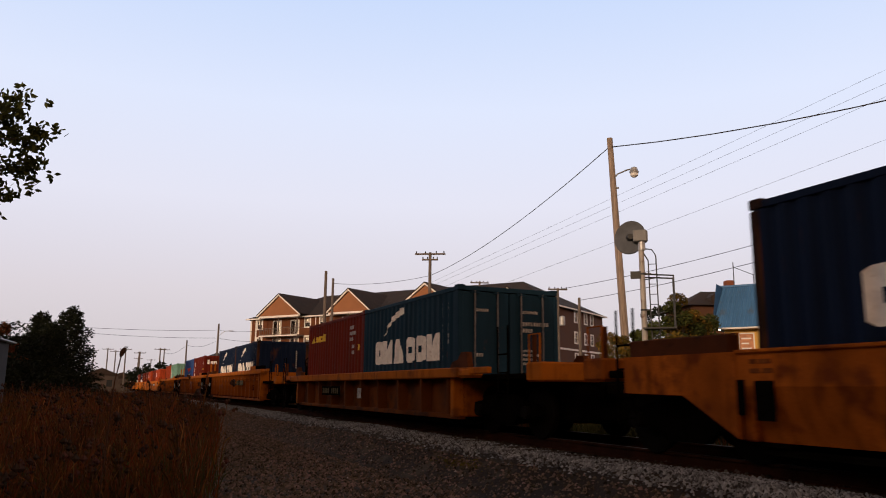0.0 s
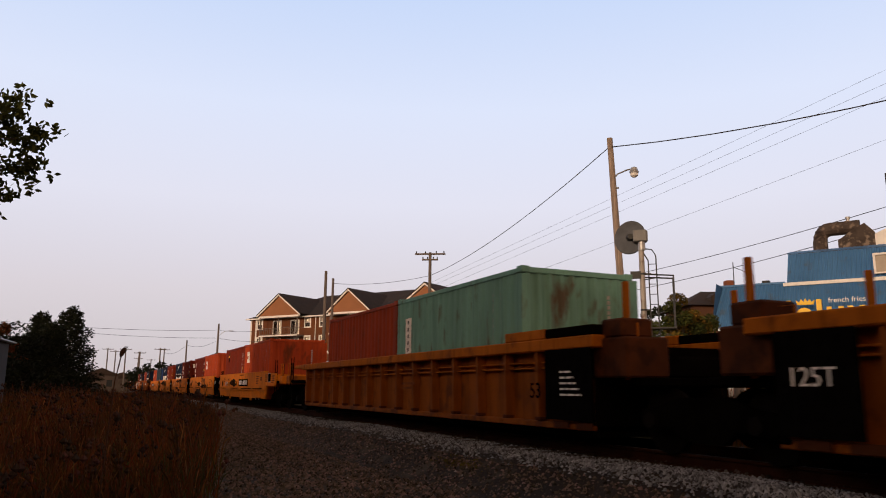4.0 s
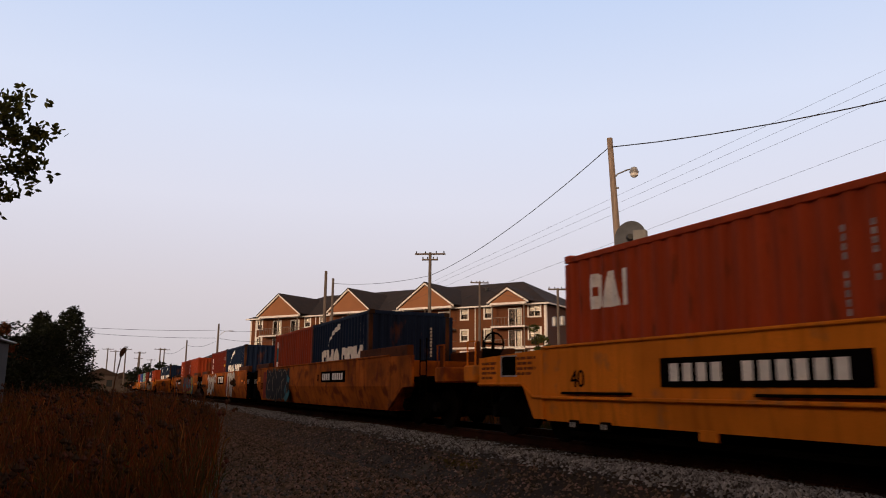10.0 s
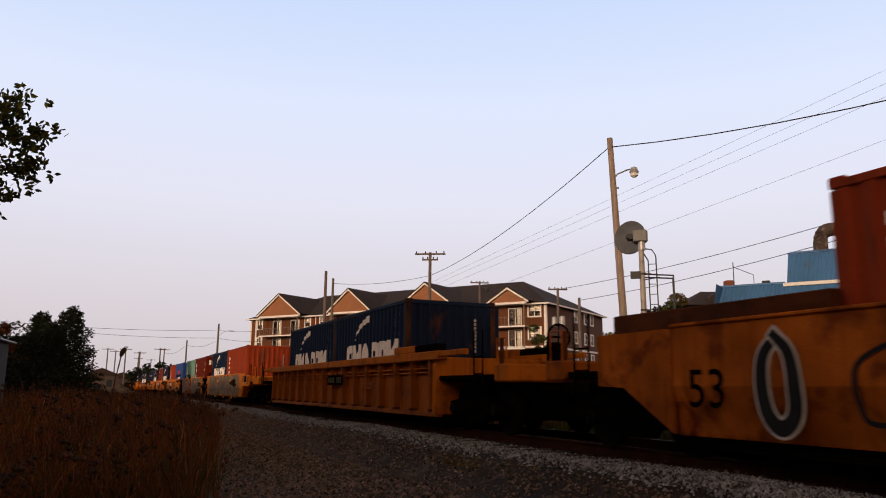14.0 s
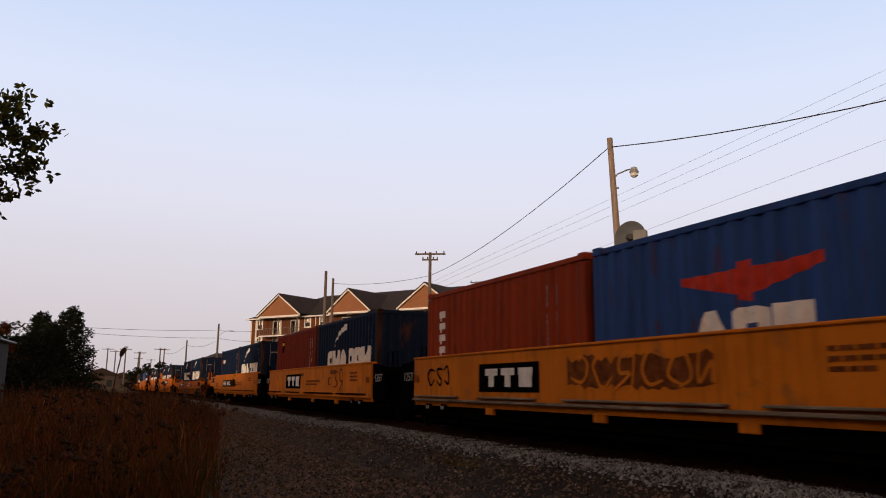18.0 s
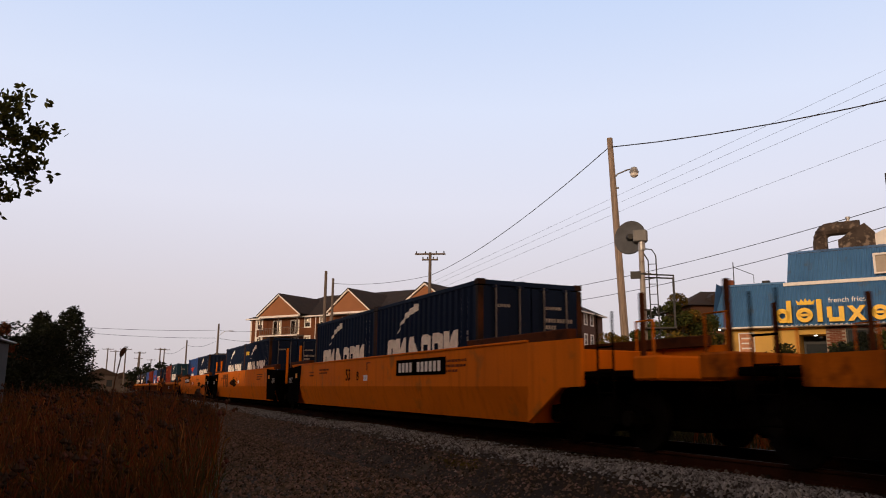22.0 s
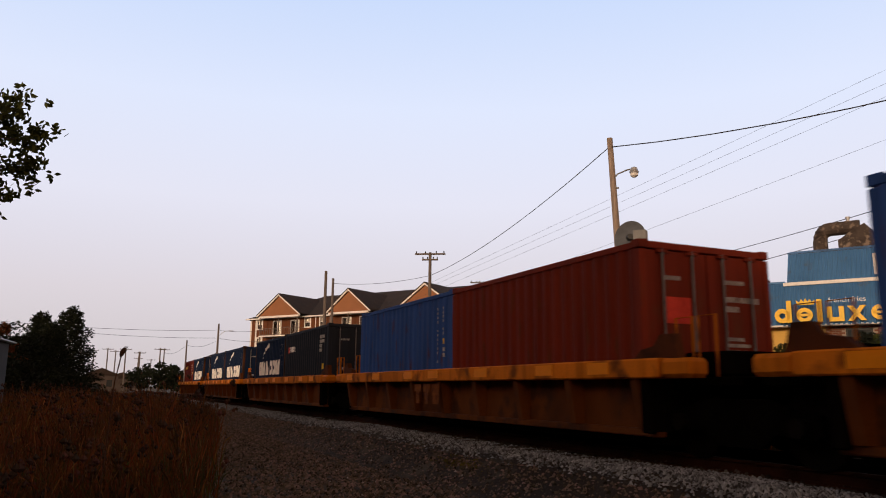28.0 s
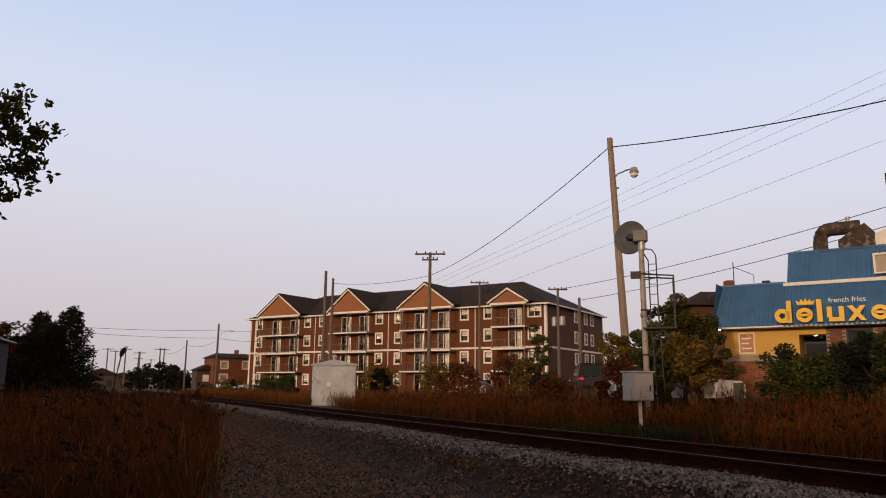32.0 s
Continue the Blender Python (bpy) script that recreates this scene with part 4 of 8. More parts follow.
part("cage_rail", Shape().path([(0.05, -0.33, 4.72), (0.92, -0.33, 4.66), (0.92, 0.33, 4.66), (0.05, 0.33, 4.72)], 0.024).path([(0.92, -0.33, 3.04), (0.92, -0.33, 4.66)], 0.022).path([(0.92, 0.33, 3.04), (0.92, 0.33, 4.66)], 0.022).path([(0.05, -0.3, 4.55), (0.5, -0.3, 4.62)], 0.018), M["dark_steel"], sig)
part("platform_brace", Shape().path([(0.02, 0, 2.2), (0.5, -0.3, 3.02)], 0.022).path([(0.25, 0, 2.15), (0.75, 0.3, 2.75)], 0.022), M["dark_steel"], sig)
part("number_board", Shape().box(-0.38, -0.10, 4.62, -0.06, -0.07, 4.86), M["dark_steel"], sig)
for z in (4.75, 3.6, 2.2, 1.5):
    part("band", Shape().tube((0, 0, z), (0, 0, z + 0.06), 0.11, None, 14).box(0.08, -0.07, z + 0.01, 0.26, -0.05, z + 0.05), M["dark_steel"], sig)

px_, py_ = -16.97, 13.72
pz_ = ground_z(px_, py_)
cab = thing("relay_cabinet", "grey metal relay cabinet on a white conduit post beside the track", "electrical cabinet", Matrix.Translation((px_, py_, pz_)) @ Matrix.Rotation(math.atan2(SIDE.y, SIDE.x) + radians(38), 4, "Z"))
part("post", Shape().tube((0.05, 0, -0.1), (0.05, 0, 0.96), 0.05, None, 10).path([(0.05, -0.03, 0.45), (0.03, -0.05, 0.2), (-0.05, -0.06, -0.05)], 0.045), M["sign_white"], cab, "white conduit post")
part("body", Shape().bev(-0.34, -0.26, 0.94, 0.34, 0.26, 1.70, 0.02), M["bungalow"], cab)
part("door", Shape().bev(-0.31, -0.275, 0.97, 0.31, -0.26, 1.66, 0.01), M["bungalow"], cab)
part("hatch", Shape().bev(-0.15, -0.31, 1.04, 0.12, -0.275, 1.24, 0.01), M["bungalow"], cab)
part("lid", Shape().bev(-0.38, -0.30, 1.70, 0.38, 0.30, 1.75, 0.015), M["bungalow"], cab)
part("latch", Shape().bev(0.18, -0.30, 1.2, 0.22, -0.275, 1.36, 0.008), M["dark_steel"], cab)

bz = ground_z(-50.5, 14.6) - 0.02
bun = thing("relay_house", "pale grey sheet-metal relay house with a hipped roof and sprayed scrawls", "equipment shed", Matrix.Translation((-50.9, 14.9, bz)) @ Matrix.Rotation(radians(-8), 4, "Z"))
for k in range(4):
    part("wall_panel", Shape().bev(1.0, -1.32 + k * 0.66, 0, 1.05, -0.665 + k * 0.66, 2.72, 0.008), M["bungalow"], bun)
for k in range(3):
    part("wall_panel", Shape().bev(-1.0 + k * 0.667, -1.37, 0, -0.338 + k * 0.667, -1.32, 2.72, 0.008), M["bungalow"], bun)
part("wall_panel", Shape().box(-1.0, 1.32, 0, 1.0, 1.37, 2.72).box(-1.05, -1.32, 0, -1.0, 1.32, 2.72), M["bungalow"], bun)
part("roof", Shape().add([(-1.15, -1.47, 2.72), (1.15, -1.47, 2.72), (1.15, 1.47, 2.72), (-1.15, 1.47, 2.72), (-1.15, -1.47, 2.80), (1.15, -1.47, 2.80), (1.15, 1.47, 2.80), (-1.15, 1.47, 2.80), (-0.1, -0.1, 3.12), (0.1, -0.1, 3.12), (0.1, 0.1, 3.12), (-0.1, 0.1, 3.12)], [(0, 3, 2, 1), (0, 1, 5, 4), (1, 2, 6, 5), (2, 3, 7, 6), (3, 0, 4, 7), (4, 5, 9, 8), (5, 6, 10, 9), (6, 7, 11, 10), (7, 4, 8, 11), (8, 9, 10, 11)]), M["bungalow"], bun)
part("roof_vent", Shape().lathe([(0.12, 0), (0.12, 0.18), (0.2, 0.2), (0.16, 0.32), (0.06, 0.36)], (0, 0, 3.10), (0, 0, 1), 14), M["galv"], bun)
part("notice", Shape().box(1.05, -0.62, 1.3, 1.056, -0.36, 1.6), M["sign_white"], bun)
rs = random.Random(9)
sc = Shape()
for _ in range(26):
    y, z = rs.uniform(-0.9, 1.2), rs.uniform(0.15, 0.75)
    sc.tube((1.054, y, z), (1.054, y + rs.uniform(-0.12, 0.12), z + rs.uniform(0.05, 0.2)), 0.012, 0.008, 4)
part("scrawl", sc, M["spray_dark"], bun, kind="stuff")
sc = Shape()
for _ in range(12):
    x, z = rs.uniform(-0.8, 0.8), rs.uniform(1.6, 2.4)
    sc.tube((x, -1.374, z), (x + rs.uniform(-0.2, 0.2), -1.374, z + rs.uniform(-0.2, 0.2)), 0.012, 0.01, 4)
part("scrawl", sc, M["spray_dark"], bun, kind="stuff")


# ---- utility poles and wires ----
def utility_pole(at, top, r, lean=(0, 0), material="pole_grey", arms=(), label="weathered grey wooden utility pole", turn=0):
    z0 = ground_z(at[0], at[1])
    t = thing("utility_pole", label, "utility pole", Matrix.Translation((at[0], at[1], z0)), "utility poles")
    h = top - z0
    part("pole", Shape().tube((0, 0, -0.3), (lean[0], lean[1], h), r, r * 0.68, 12), M[material], t)
    for dz, L in arms:
        a = radians(turn)
        arm = part("crossarm", Shape().bev(-L / 2, -0.06, -0.06, L / 2, 0.06, 0.06, 0.01), M[material], t, at=Matrix.Translation((lean[0], lean[1], h - dz)) @ Matrix.Rotation(a, 4, "Z"))
        for k in (-0.45, -0.15, 0.2, 0.45):
            part("insulator", cached(("insulator", ""), lambda: Shape().lathe([(0.03, 0), (0.05, 0.05), (0.035, 0.09), (0.05, 0.13), (0.02, 0.16)], (0, 0, 0.06), (0, 0, 1), 8)), M["dark_steel"], arm, at=(k * L, 0, 0))
    return t


p1 = utility_pole((-23.52, 18.64), 11.68, 0.17, (-0.27, -0.36), "pole", label="leaning pale brown wooden utility pole with a street lamp arm")
lz = 11.68 - ground_z(-23.52, 18.64)
part("lamp_arm", Shape().path([(-0.22, -0.30, lz - 1.78), (-0.05, -0.20, lz - 1.56), (0.40, -0.05, lz - 1.48), (0.60, 0.02, lz - 1.5)], 0.03), M["galv"], p1)
part("lamp_head", Shape().lathe([(0.06, 0.14), (0.13, 0.10), (0.15, 0.0), (0.19, -0.05), (0.17, -0.12)], (0.69, 0.04, lz - 1.57), (0, 0, 1), 14), M["galv"], p1, "grey street lamp head")
part("lamp_lens", Shape().lathe([(0.16, 0), (0.15, -0.10), (0.08, -0.16)], (0.69, 0.04, lz - 1.69), (0, 0, 1), 14), M["sign_white"], p1)
part("bracket", Shape().tube((-0.22, -0.3, lz - 2.1), (0.0, -0.2, lz - 2.15), 0.04, None, 6), M["galv"], p1)
utility_pole((-50.5, 21.9), 11.58, 0.16, arms=((0.12, 2.3), (0.55, 1.2)), turn=60)
utility_pole((-61.7, 17.05), 11.38, 0.17)
utility_pole((-63.45, 18.2), 11.05, 0.15)
utility_pole((-108.9, 14.9), 10.3, 0.18)
utility_pole((-139.3, 13.8), 9.6, 0.18, arms=((0.6, 1.2),))
utility_pole((-71.1, 36.7), 13.0, 0.16, arms=((0.15, 2.0),), turn=70)
tp = utility_pole((-51.8, 34.0), 9.8, 0.15, arms=((0.1, 1.6),), turn=70, label="grey utility pole carrying transformer cans")
for k in (-0.42, 0.45):
    part("transformer", Shape().lathe([(0.2, 0), (0.24, 0.04), (0.24, 0.7), (0.2, 0.76), (0.06, 0.82)], (k, 0.2 * k, 5.6), (0, 0, 1), 14), M["galv"], tp, "pale transformer can")
utility_pole((-49.2, 34.3), 8.75, 0.16, label="brown wooden utility pole behind the shrubs")
for x, y, h in ((-185, 13.5, 9.6), (-205, 9.0, 9.5), (-175, 5.0, 9.0), (-220, -1.5, 10.5), (-190, 1.6, 9.6), (-196, 3.4, 9.4), (-170, 11.6, 9.0), (-182, 8.2, 8.6), (-240, 14.0, 9.0), (-180, -3.8, 9.8), (-178, -4.9, 9.3), (-230, 10, 9)):
    utility_pole((x, y), h + 0.6, 0.18, arms=((0.3, 2.4),), turn=80, label="distant grey utility pole with a crossarm")
st = thing("street_lamp", "slim grey street lamp arm on a far pole", "street lamp", (-108.9, 14.9, 0))
part("arm", Shape().path([(0.0, 0.1, 8.6), (0.2, 0.8, 9.25), (0.35, 1.5, 9.35)], 0.04), M["galv"], st)
part("head", Shape().bev(0.3, 1.4, 9.25, 0.5, 2.0, 9.38, 0.02), M["galv"], st)


def wire(a, b, sag, r=0.012, n=14):
    s = Shape()
    a, b = Vector(a), Vector(b)
    pts = [a.lerp(b, i / n) - Vector((0, 0, sag * 4 * (i / n) * (1 - i / n))) for i in range(n + 1)]
    s.path(pts, r, 4)
    part("overhead_wire", s, M["wire"], label="thin dark overhead cable between utility poles", category="cable", group="overhead cables")


top1 = (-23.81, 18.25, 11.3)
wire(top1, (-50.5, 21.9, 9.82), 0.565, 0.022)
wire(top1, (8.0, 26.0, 11.77), 1.57, 0.022)
wire((-50.5, 21.9, 9.82), (-63.4, 18.2, 10.6), 0.3, 0.016)
for z0, rise in ((22.77, 0.175), (21.85, 0.166), (20.96, 0.162), (18.11, 0.149)):
    wire((-120.1, 25.9, z0 - 90 * rise), (12.0, 55.0, z0 + 42 * rise), 0.25, 0.011, 20)
wire((-51.8, 34.3, 9.75), (4.0, 31.0, 12.3), 1.14, 0.02)
wire((-49.2, 34.3, 8.54), (4.0, 31.0, 11.85), 1.12, 0.02)
wire((-51.8, 34.0, 8.8), (-71.1, 36.7, 12.6), 0.5, 0.014)
wire((-108.9, 14.9, 9.4), (-95.0, -14.0, 8.7), 0.5, 0.022)
wire((-108.9, 14.9, 8.3), (-100.0, -12.0, 8.6), 0.5, 0.022)
wire((-108.9, 14.9, 9.4), (-78.0, 19.0, 8.2), 0.5, 0.02)
wire((-108.9, 14.9, 8.3), (-78.0, 19.0, 6.8), 0.5, 0.02)
wire((-139.3, 13.8, 8.8), (-108.9, 14.9, 8.0), 0.6, 0.025)
wire((-139.3, 13.8, 8.8), (-185, 13.5, 9.3), 0.8, 0.03)

# ---- buildings and cars farther off ----
hz = thing("brick_house", "low red brick house with white windows and a shallow dark roof", "house", Matrix.Translation((-127.6, 20.6, 2.0)) @ Matrix.Rotation(radians(98), 4, "Z"))
part("wall", wall_with_openings(-3.6, 4.6, 0, 4.3, [(-2.6, -1.2, 2.4, 3.8), (1.0, 2.2, 2.4, 3.9), (-2.7, -1.2, 0.4, 1.7), (3.2, 4.2, 2.9, 3.7)], 0, 6.0), M["brick"], hz)
part("roof", Shape().add([(-4.0, -0.4, 4.3), (5.0, -0.4, 4.3), (5.0, 6.4, 4.3), (-4.0, 6.4, 4.3), (-2.6, 3.0, 5.1), (2.6, 3.0, 5.1)], [(0, 1, 5, 4), (1, 2, 5), (2, 3, 4, 5), (3, 0, 4), (0, 3, 2, 1)]), M["shingle"], hz)
for a, b, c, d in ((-2.6, -1.2, 2.4, 3.8), (1.0, 2.2, 2.4, 3.9), (-2.7, -1.2, 0.4, 1.7), (3.2, 4.2, 2.9, 3.7)):
    w_ = part("window", Shape().box(a, -0.06, c, b, 0.02, c + 0.2).box(a, -0.06, d - 0.2, b, 0.02, d).box(a, -0.06, c, a + 0.2, 0.02, d).box(b - 0.2, -0.06, c, b, 0.02, d), M["trim"], hz)
    part("pane", Shape().box(a, 0.1, c, b, 0.12, d), M["curtain"], w_)
part("chimney", Shape().bev(0.5, 2.4, 4.6, 1.1, 3.0, 5.7, 0.02), M["brick"], hz)
h2 = thing("porch_house", "small pale house with a dark roof beside the brick house", "house", Matrix.Translation((-129.0, 16.2, 1.2)) @ Matrix.Rotation(radians(98), 4, "Z"))
part("wall", Shape().box(-1.6, 0, 0, 1.6, 3.0, 3.0), M["far_wall"], h2)
part("roof", Shape().prism([(-2.0, 3.0), (2.0, 3.0), (0, 3.9)], 1, -0.4, 3.4), M["shingle"], h2)
part("window", Shape().bev(-0.6, -0.05, 1.2, 0.4, 0.02, 2.3, 0.02), M["trim"], h2)
h3 = thing("dark_roof_house", "house with a dark shingled hip roof behind the restaurant", "house", Matrix.Translation((-43.4, 41.4, ground_z(-43.4, 41.4) - 0.1)) @ Matrix.Rotation(radians(66), 4, "Z"))
part("wall", Shape().box(-1.8, -3.0, 0, 6.0, 3.0, 6.5), M["siding_dark"], h3)
part("roof", Shape().add([(-2.3, -3.5, 6.45), (6.6, -3.5, 6.45), (6.6, 3.5, 6.45), (-2.3, 3.5, 6.45), (0, 0, 7.85), (4.2, 0, 7.85)], [(0, 1, 5, 4), (1, 2, 5), (2, 3, 4, 5), (3, 0, 4), (0, 3, 2, 1)]), M["shingle"], h3)
part("chimney", Shape().bev(1.9, -0.4, 7.3, 2.5, 0.3, 8.7, 0.03), M["brick"], h3)
part("dormer", Shape().prism([(-0.3, 6.6), (0.7, 6.6), (0.7, 7.1), (0.2, 7.45), (-0.3, 7.1)], 1, -3.0, -0.8), M["shingle"], h3)
sh = thing("grey_shed", "grey clapboard shed with white corner trim", "shed", Matrix.Translation((-30.5, -4.85, 0.1)) @ Matrix.Rotation(radians(-5), 4, "Z"))
part("wall", Shape().box(-2.0, -3.2, 0, 2.0, 1.55, 2.95), mat("grey_clapboard", (0.032, 0.033, 0.036), 0.8, var=0.12), sh)
for z in np.arange(0.15, 2.9, 0.17):
    part("clapboard", Shape().prism([(2.0, float(z)), (2.03, float(z)), (2.0, float(z) + 0.16)], 1, -3.2, 1.43), bpy.data.materials["grey_clapboard"], sh)
part("corner_trim", Shape().box(1.98, 1.41, 0, 2.05, 1.59, 2.95), M["trim"], sh)
part("roof", Shape().bev(-2.3, -3.5, 2.95, 2.2, 1.75, 3.01, 0.02), M["galv"], sh, "pale flat roof edge")


def car(at, turn, material, label, suv=False):
    c = thing("parked_car", label, "car", Matrix.Translation((at[0], at[1], ground_z(at[0], at[1]) + 0.02)) @ Matrix.Rotation(radians(turn), 4, "Z"), "parked cars")
    H = 1.72 if suv else 1.46
    lower = [(-2.2, 0.35), (-2.25, 0.62), (-2.15, 0.92), (-1.2, 1.0 if suv else 0.98), (1.9, 1.02), (2.2, 0.95), (2.25, 0.5), (2.15, 0.32)]
    b = Shape().prism(lower, 1, -0.86, 0.86)
    part("body", b, M[material], c)
    cabin = [(-0.75, 0.97), (-0.1, H - 0.08), (0.45, H), (1.25, H - 0.04), (1.95, 1.0)]
    s = Shape()
    v = [(x, sg * (0.84 - (z - 0.97) * 0.32), z) for sg in (-1, 1) for x, z in cabin]
    n = len(cabin)
    s.add(v, [tuple(range(n)), tuple(range(2 * n - 1, n - 1, -1))] + [(i, n + i, n + (i + 1) % n, (i + 1) % n) for i in range(n)])
    part("cabin", s, M["glass"], c)
    part("roof_panel", Shape().bev(-0.1, -0.62, H - 0.06, 1.3, 0.62, H + 0.015, 0.02), M[material], c)
    for x in (-1.38, 1.38):
        for y in (-0.80, 0.80):
            w_ = part("wheel", cached(("car_wheel", ""), lambda: Shape().lathe([(0.2, -0.1), (0.32, -0.1), (0.335, -0.07), (0.335, 0.07), (0.32, 0.1), (0.2, 0.1)], (0, 0, 0), (0, 1, 0), 18)), M["tyre"], c, at=(x, y, 0.335))
            part("rim", cached(("car_rim", ""), lambda: Shape().lathe([(0.05, -0.11), (0.2, -0.105), (0.21, 0.105), (0.05, 0.11)], (0, 0, 0), (0, 1, 0), 14)), M["galv"], w_)
            part("wheel_arch", cached(("wheel_arch", ""), lambda: Shape().lathe([(0.39, -0.05), (0.41, 0.0), (0.39, 0.05)], (0, 0, 0), (0, 1, 0), 20)), M["tyre"], c, at=(x, y * 1.04, 0.36))
    for y in (-0.68, 0.68):
        part("tail_lamp", cached(("tail_lamp", ""), lambda: Shape().bev(2.16, -0.12, 0.80, 2.27, 0.12, 0.92, 0.02)), M["tail_red"] if suv else M["mark_red"], c, at=(0, y, 0))
        part("headlight", cached(("headlight", ""), lambda: Shape().bev(-2.26, -0.16, 0.66, -2.14, 0.16, 0.82, 0.02)), M["sign_white"], c, at=(0, y, 0))


car((-20.95, 18.5), 193, "white_car", "white parked car half hidden by shrubs")
car((-35.7, 25.4), -28, "dark_car", "dark blue hatchback with red tail lamps", True)
car((-58.0, 28.0), 20, "white_car", "white parked car near the apartments")
car((-74.0, 33.5), 35, "white_car", "white parked car near the apartments")
car((-66.0, 33.0), 30, "dark_car", "dark parked car near the apartments")
fn = thing("fence", "weathered wooden post with a slack cable beside the shrubs", "fence", (-16.9, 17.4, ground_z(-16.9, 17.4)))
part("post", Shape().bev(-0.11, -0.11, -0.2, 0.11, 0.11, 1.05, 0.02), M["pole_grey"], fn)
part("post", Shape().bev(-2.1, 1.1, -0.2, -1.9, 1.3, 1.0, 0.02), M["pole_grey"], fn)
part("cable", Shape().path([(-2.0, 1.2, 0.85), (-1.2, 0.7, 0.6), (-0.6, 0.35, 0.62), (0, 0, 0.85), (0.8, -0.3, 0.6), (1.6, -0.6, 0.5)], 0.025), M["wire"], fn)

# ---- shrubs and trees across the line ----
def shrub(x, y, h, w, n, leaf_mat, seed, label, leaf=0.09, name="shrub"):
    broad_tree(name, label, (x, y, ground_z(x, y)), h, w, n, leaf, leaf_mat, seed, clumps=16, trunk_r=0.05, low=0.12)


shrub(-21.8, 20.0, 3.7, 1.05, 5200, M["leaf_yellow"], 31, "tall yellowing green shrub behind the signal", 0.07)
shrub(-20.2, 16.7, 3.0, 0.65, 3600, M["leaf"], 32, "green leafy shrub by the signal", 0.07)
shrub(-21.6, 20.9, 3.2, 0.9, 3600, M["leaf"], 33, "green leafy shrub beside the parked car", 0.07)
shrub(-23.2, 18.1, 2.7, 0.8, 3600, M["leaf_yellow"], 34, "yellowing shrub behind the relay cabinet", 0.07)
shrub(-22.4, 17.3, 2.0, 0.9, 3000, M["leaf_rust"], 35, "rust-coloured shrub at the pole's foot", 0.08)
shrub(-35.6, 27.0, 3.6, 1.2, 3000, M["leaf_yellow"], 36, "yellow-green shrub beside the parked cars", 0.08)
shrub(-40.8, 25.3, 4.3, 0.85, 3000, M["leaf"], 37, "slender green sapling before the apartments", 0.08, "sapling")
shrub(-43.5, 24.6, 2.7, 1.3, 2600, M["leaf_rust"], 38, "rust-coloured shrub before the apartments", 0.09)
shrub(-39.4, 23.2, 2.0, 0.9, 2600, M["leaf_yellow"], 39, "yellow-green shrub along the line", 0.09)
shrub(-41.0, 20.0, 2.0, 1.5, 2600, M["leaf_rust"], 40, "red-brown autumn shrub along the line", 0.09)
shrub(-34.6, 21.6, 1.1, 0.8, 2400, M["leaf_dark"], 53, "dark low shrub along the line", 0.09)
shrub(-29.6, 19.0, 1.0, 1.0, 2600, M["leaf_rust"], 54, "rust-coloured shrub along the line", 0.08)
shrub(-46.0, 20.5, 2.2, 1.6, 2400, M["leaf_yellow"], 41, "yellow-green shrub near the pole", 0.10)
shrub(-54.5, 19.6, 2.4, 0.8, 2000, M["leaf_dark"], 42, "small dark conifer beside the relay house", 0.10)
shrub(-57.0, 20.5, 2.6, 1.7, 2400, M["leaf_yellow"], 43, "yellow-green shrub beside the relay house", 0.11)
shrub(-63.0, 14.5, 2.4, 0.9, 2000, M["leaf"], 44, "green shrub behind the relay house", 0.11)
shrub(-75.0, 16.0, 1.9, 1.8, 1800, M["leaf"], 45, "green bushes below the apartments", 0.12)
shrub(-82.0, 17.0, 1.9, 2.2, 1800, M["leaf"], 46, "green bushes below the apartments", 0.13)
shrub(-95.0, 15.0, 2.0, 2.5, 1800, M["leaf_yellow"], 47, "yellowing bushes along the line", 0.14)
shrub(-16.3, 19.0, 1.75, 0.95, 4200, M["leaf"], 48, "green shrub before the restaurant wall", 0.065)
shrub(-15.6, 19.6, 1.4, 0.9, 3600, M["leaf"], 49, "low green shrub before the restaurant", 0.065)
shrub(-14.5, 19.1, 1.85, 0.9, 5000, M["leaf"], 50, "broad green shrub before the restaurant door", 0.065)
shrub(-13.4, 18.6, 2.1, 1.0, 5000, M["leaf_dark"], 51, "dark green shrub before the restaurant", 0.065)
shrub(-12.2, 18.2, 2.2, 1.1, 4000, M["leaf"], 52, "green shrub at the restaurant's corner", 0.065)
broad_tree("small_tree", "yellow-green small tree over the parked car", (-19.05, 17.3, ground_z(-19.05, 17.3)), 2.7, 0.95, 6000, 0.07, M["leaf_yellow"], 55, 18, 0.05, 0.42)
shrub(-18.9, 16.1, 2.0, 0.55, 3400, M["leaf"], 56, "narrow dark green shrub beside the signal ladder", 0.07)
shrub(-21.3, 19.2, 3.6, 1.0, 5200, M["leaf"], 57, "dense green shrub behind the signal mast", 0.07)
broad_tree("tree", "leafy tree beyond the apartment building", (-73.0, 62.0, 1.2), 11.0, 3.0, 3000, 0.22, M["leaf_dark"], 60)
broad_tree("tree", "dark tree beyond the parked cars", (-60.0, 50.0, 1.2), 7.4, 2.4, 2600, 0.2, M["leaf"], 61)
broad_tree("tree", "dark tree beyond the parked cars", (-52.0, 47.0, 1.2), 6.2, 2.6, 2600, 0.2, M["leaf"], 62)
for i, (x, y, h) in enumerate(((-150, 10.4, 5.6), (-152, 8.5, 5.2), (-149, 12.6, 4.8), (-155, 6.8, 4.6), (-160, 14.6, 5.0), (-148, 14.2, 3.8))):
    broad_tree("far_tree", "dark distant tree beside the line", (x, y, 0.2), h, 2.3, 900, 0.32, M["leaf_dark"], 70 + i)
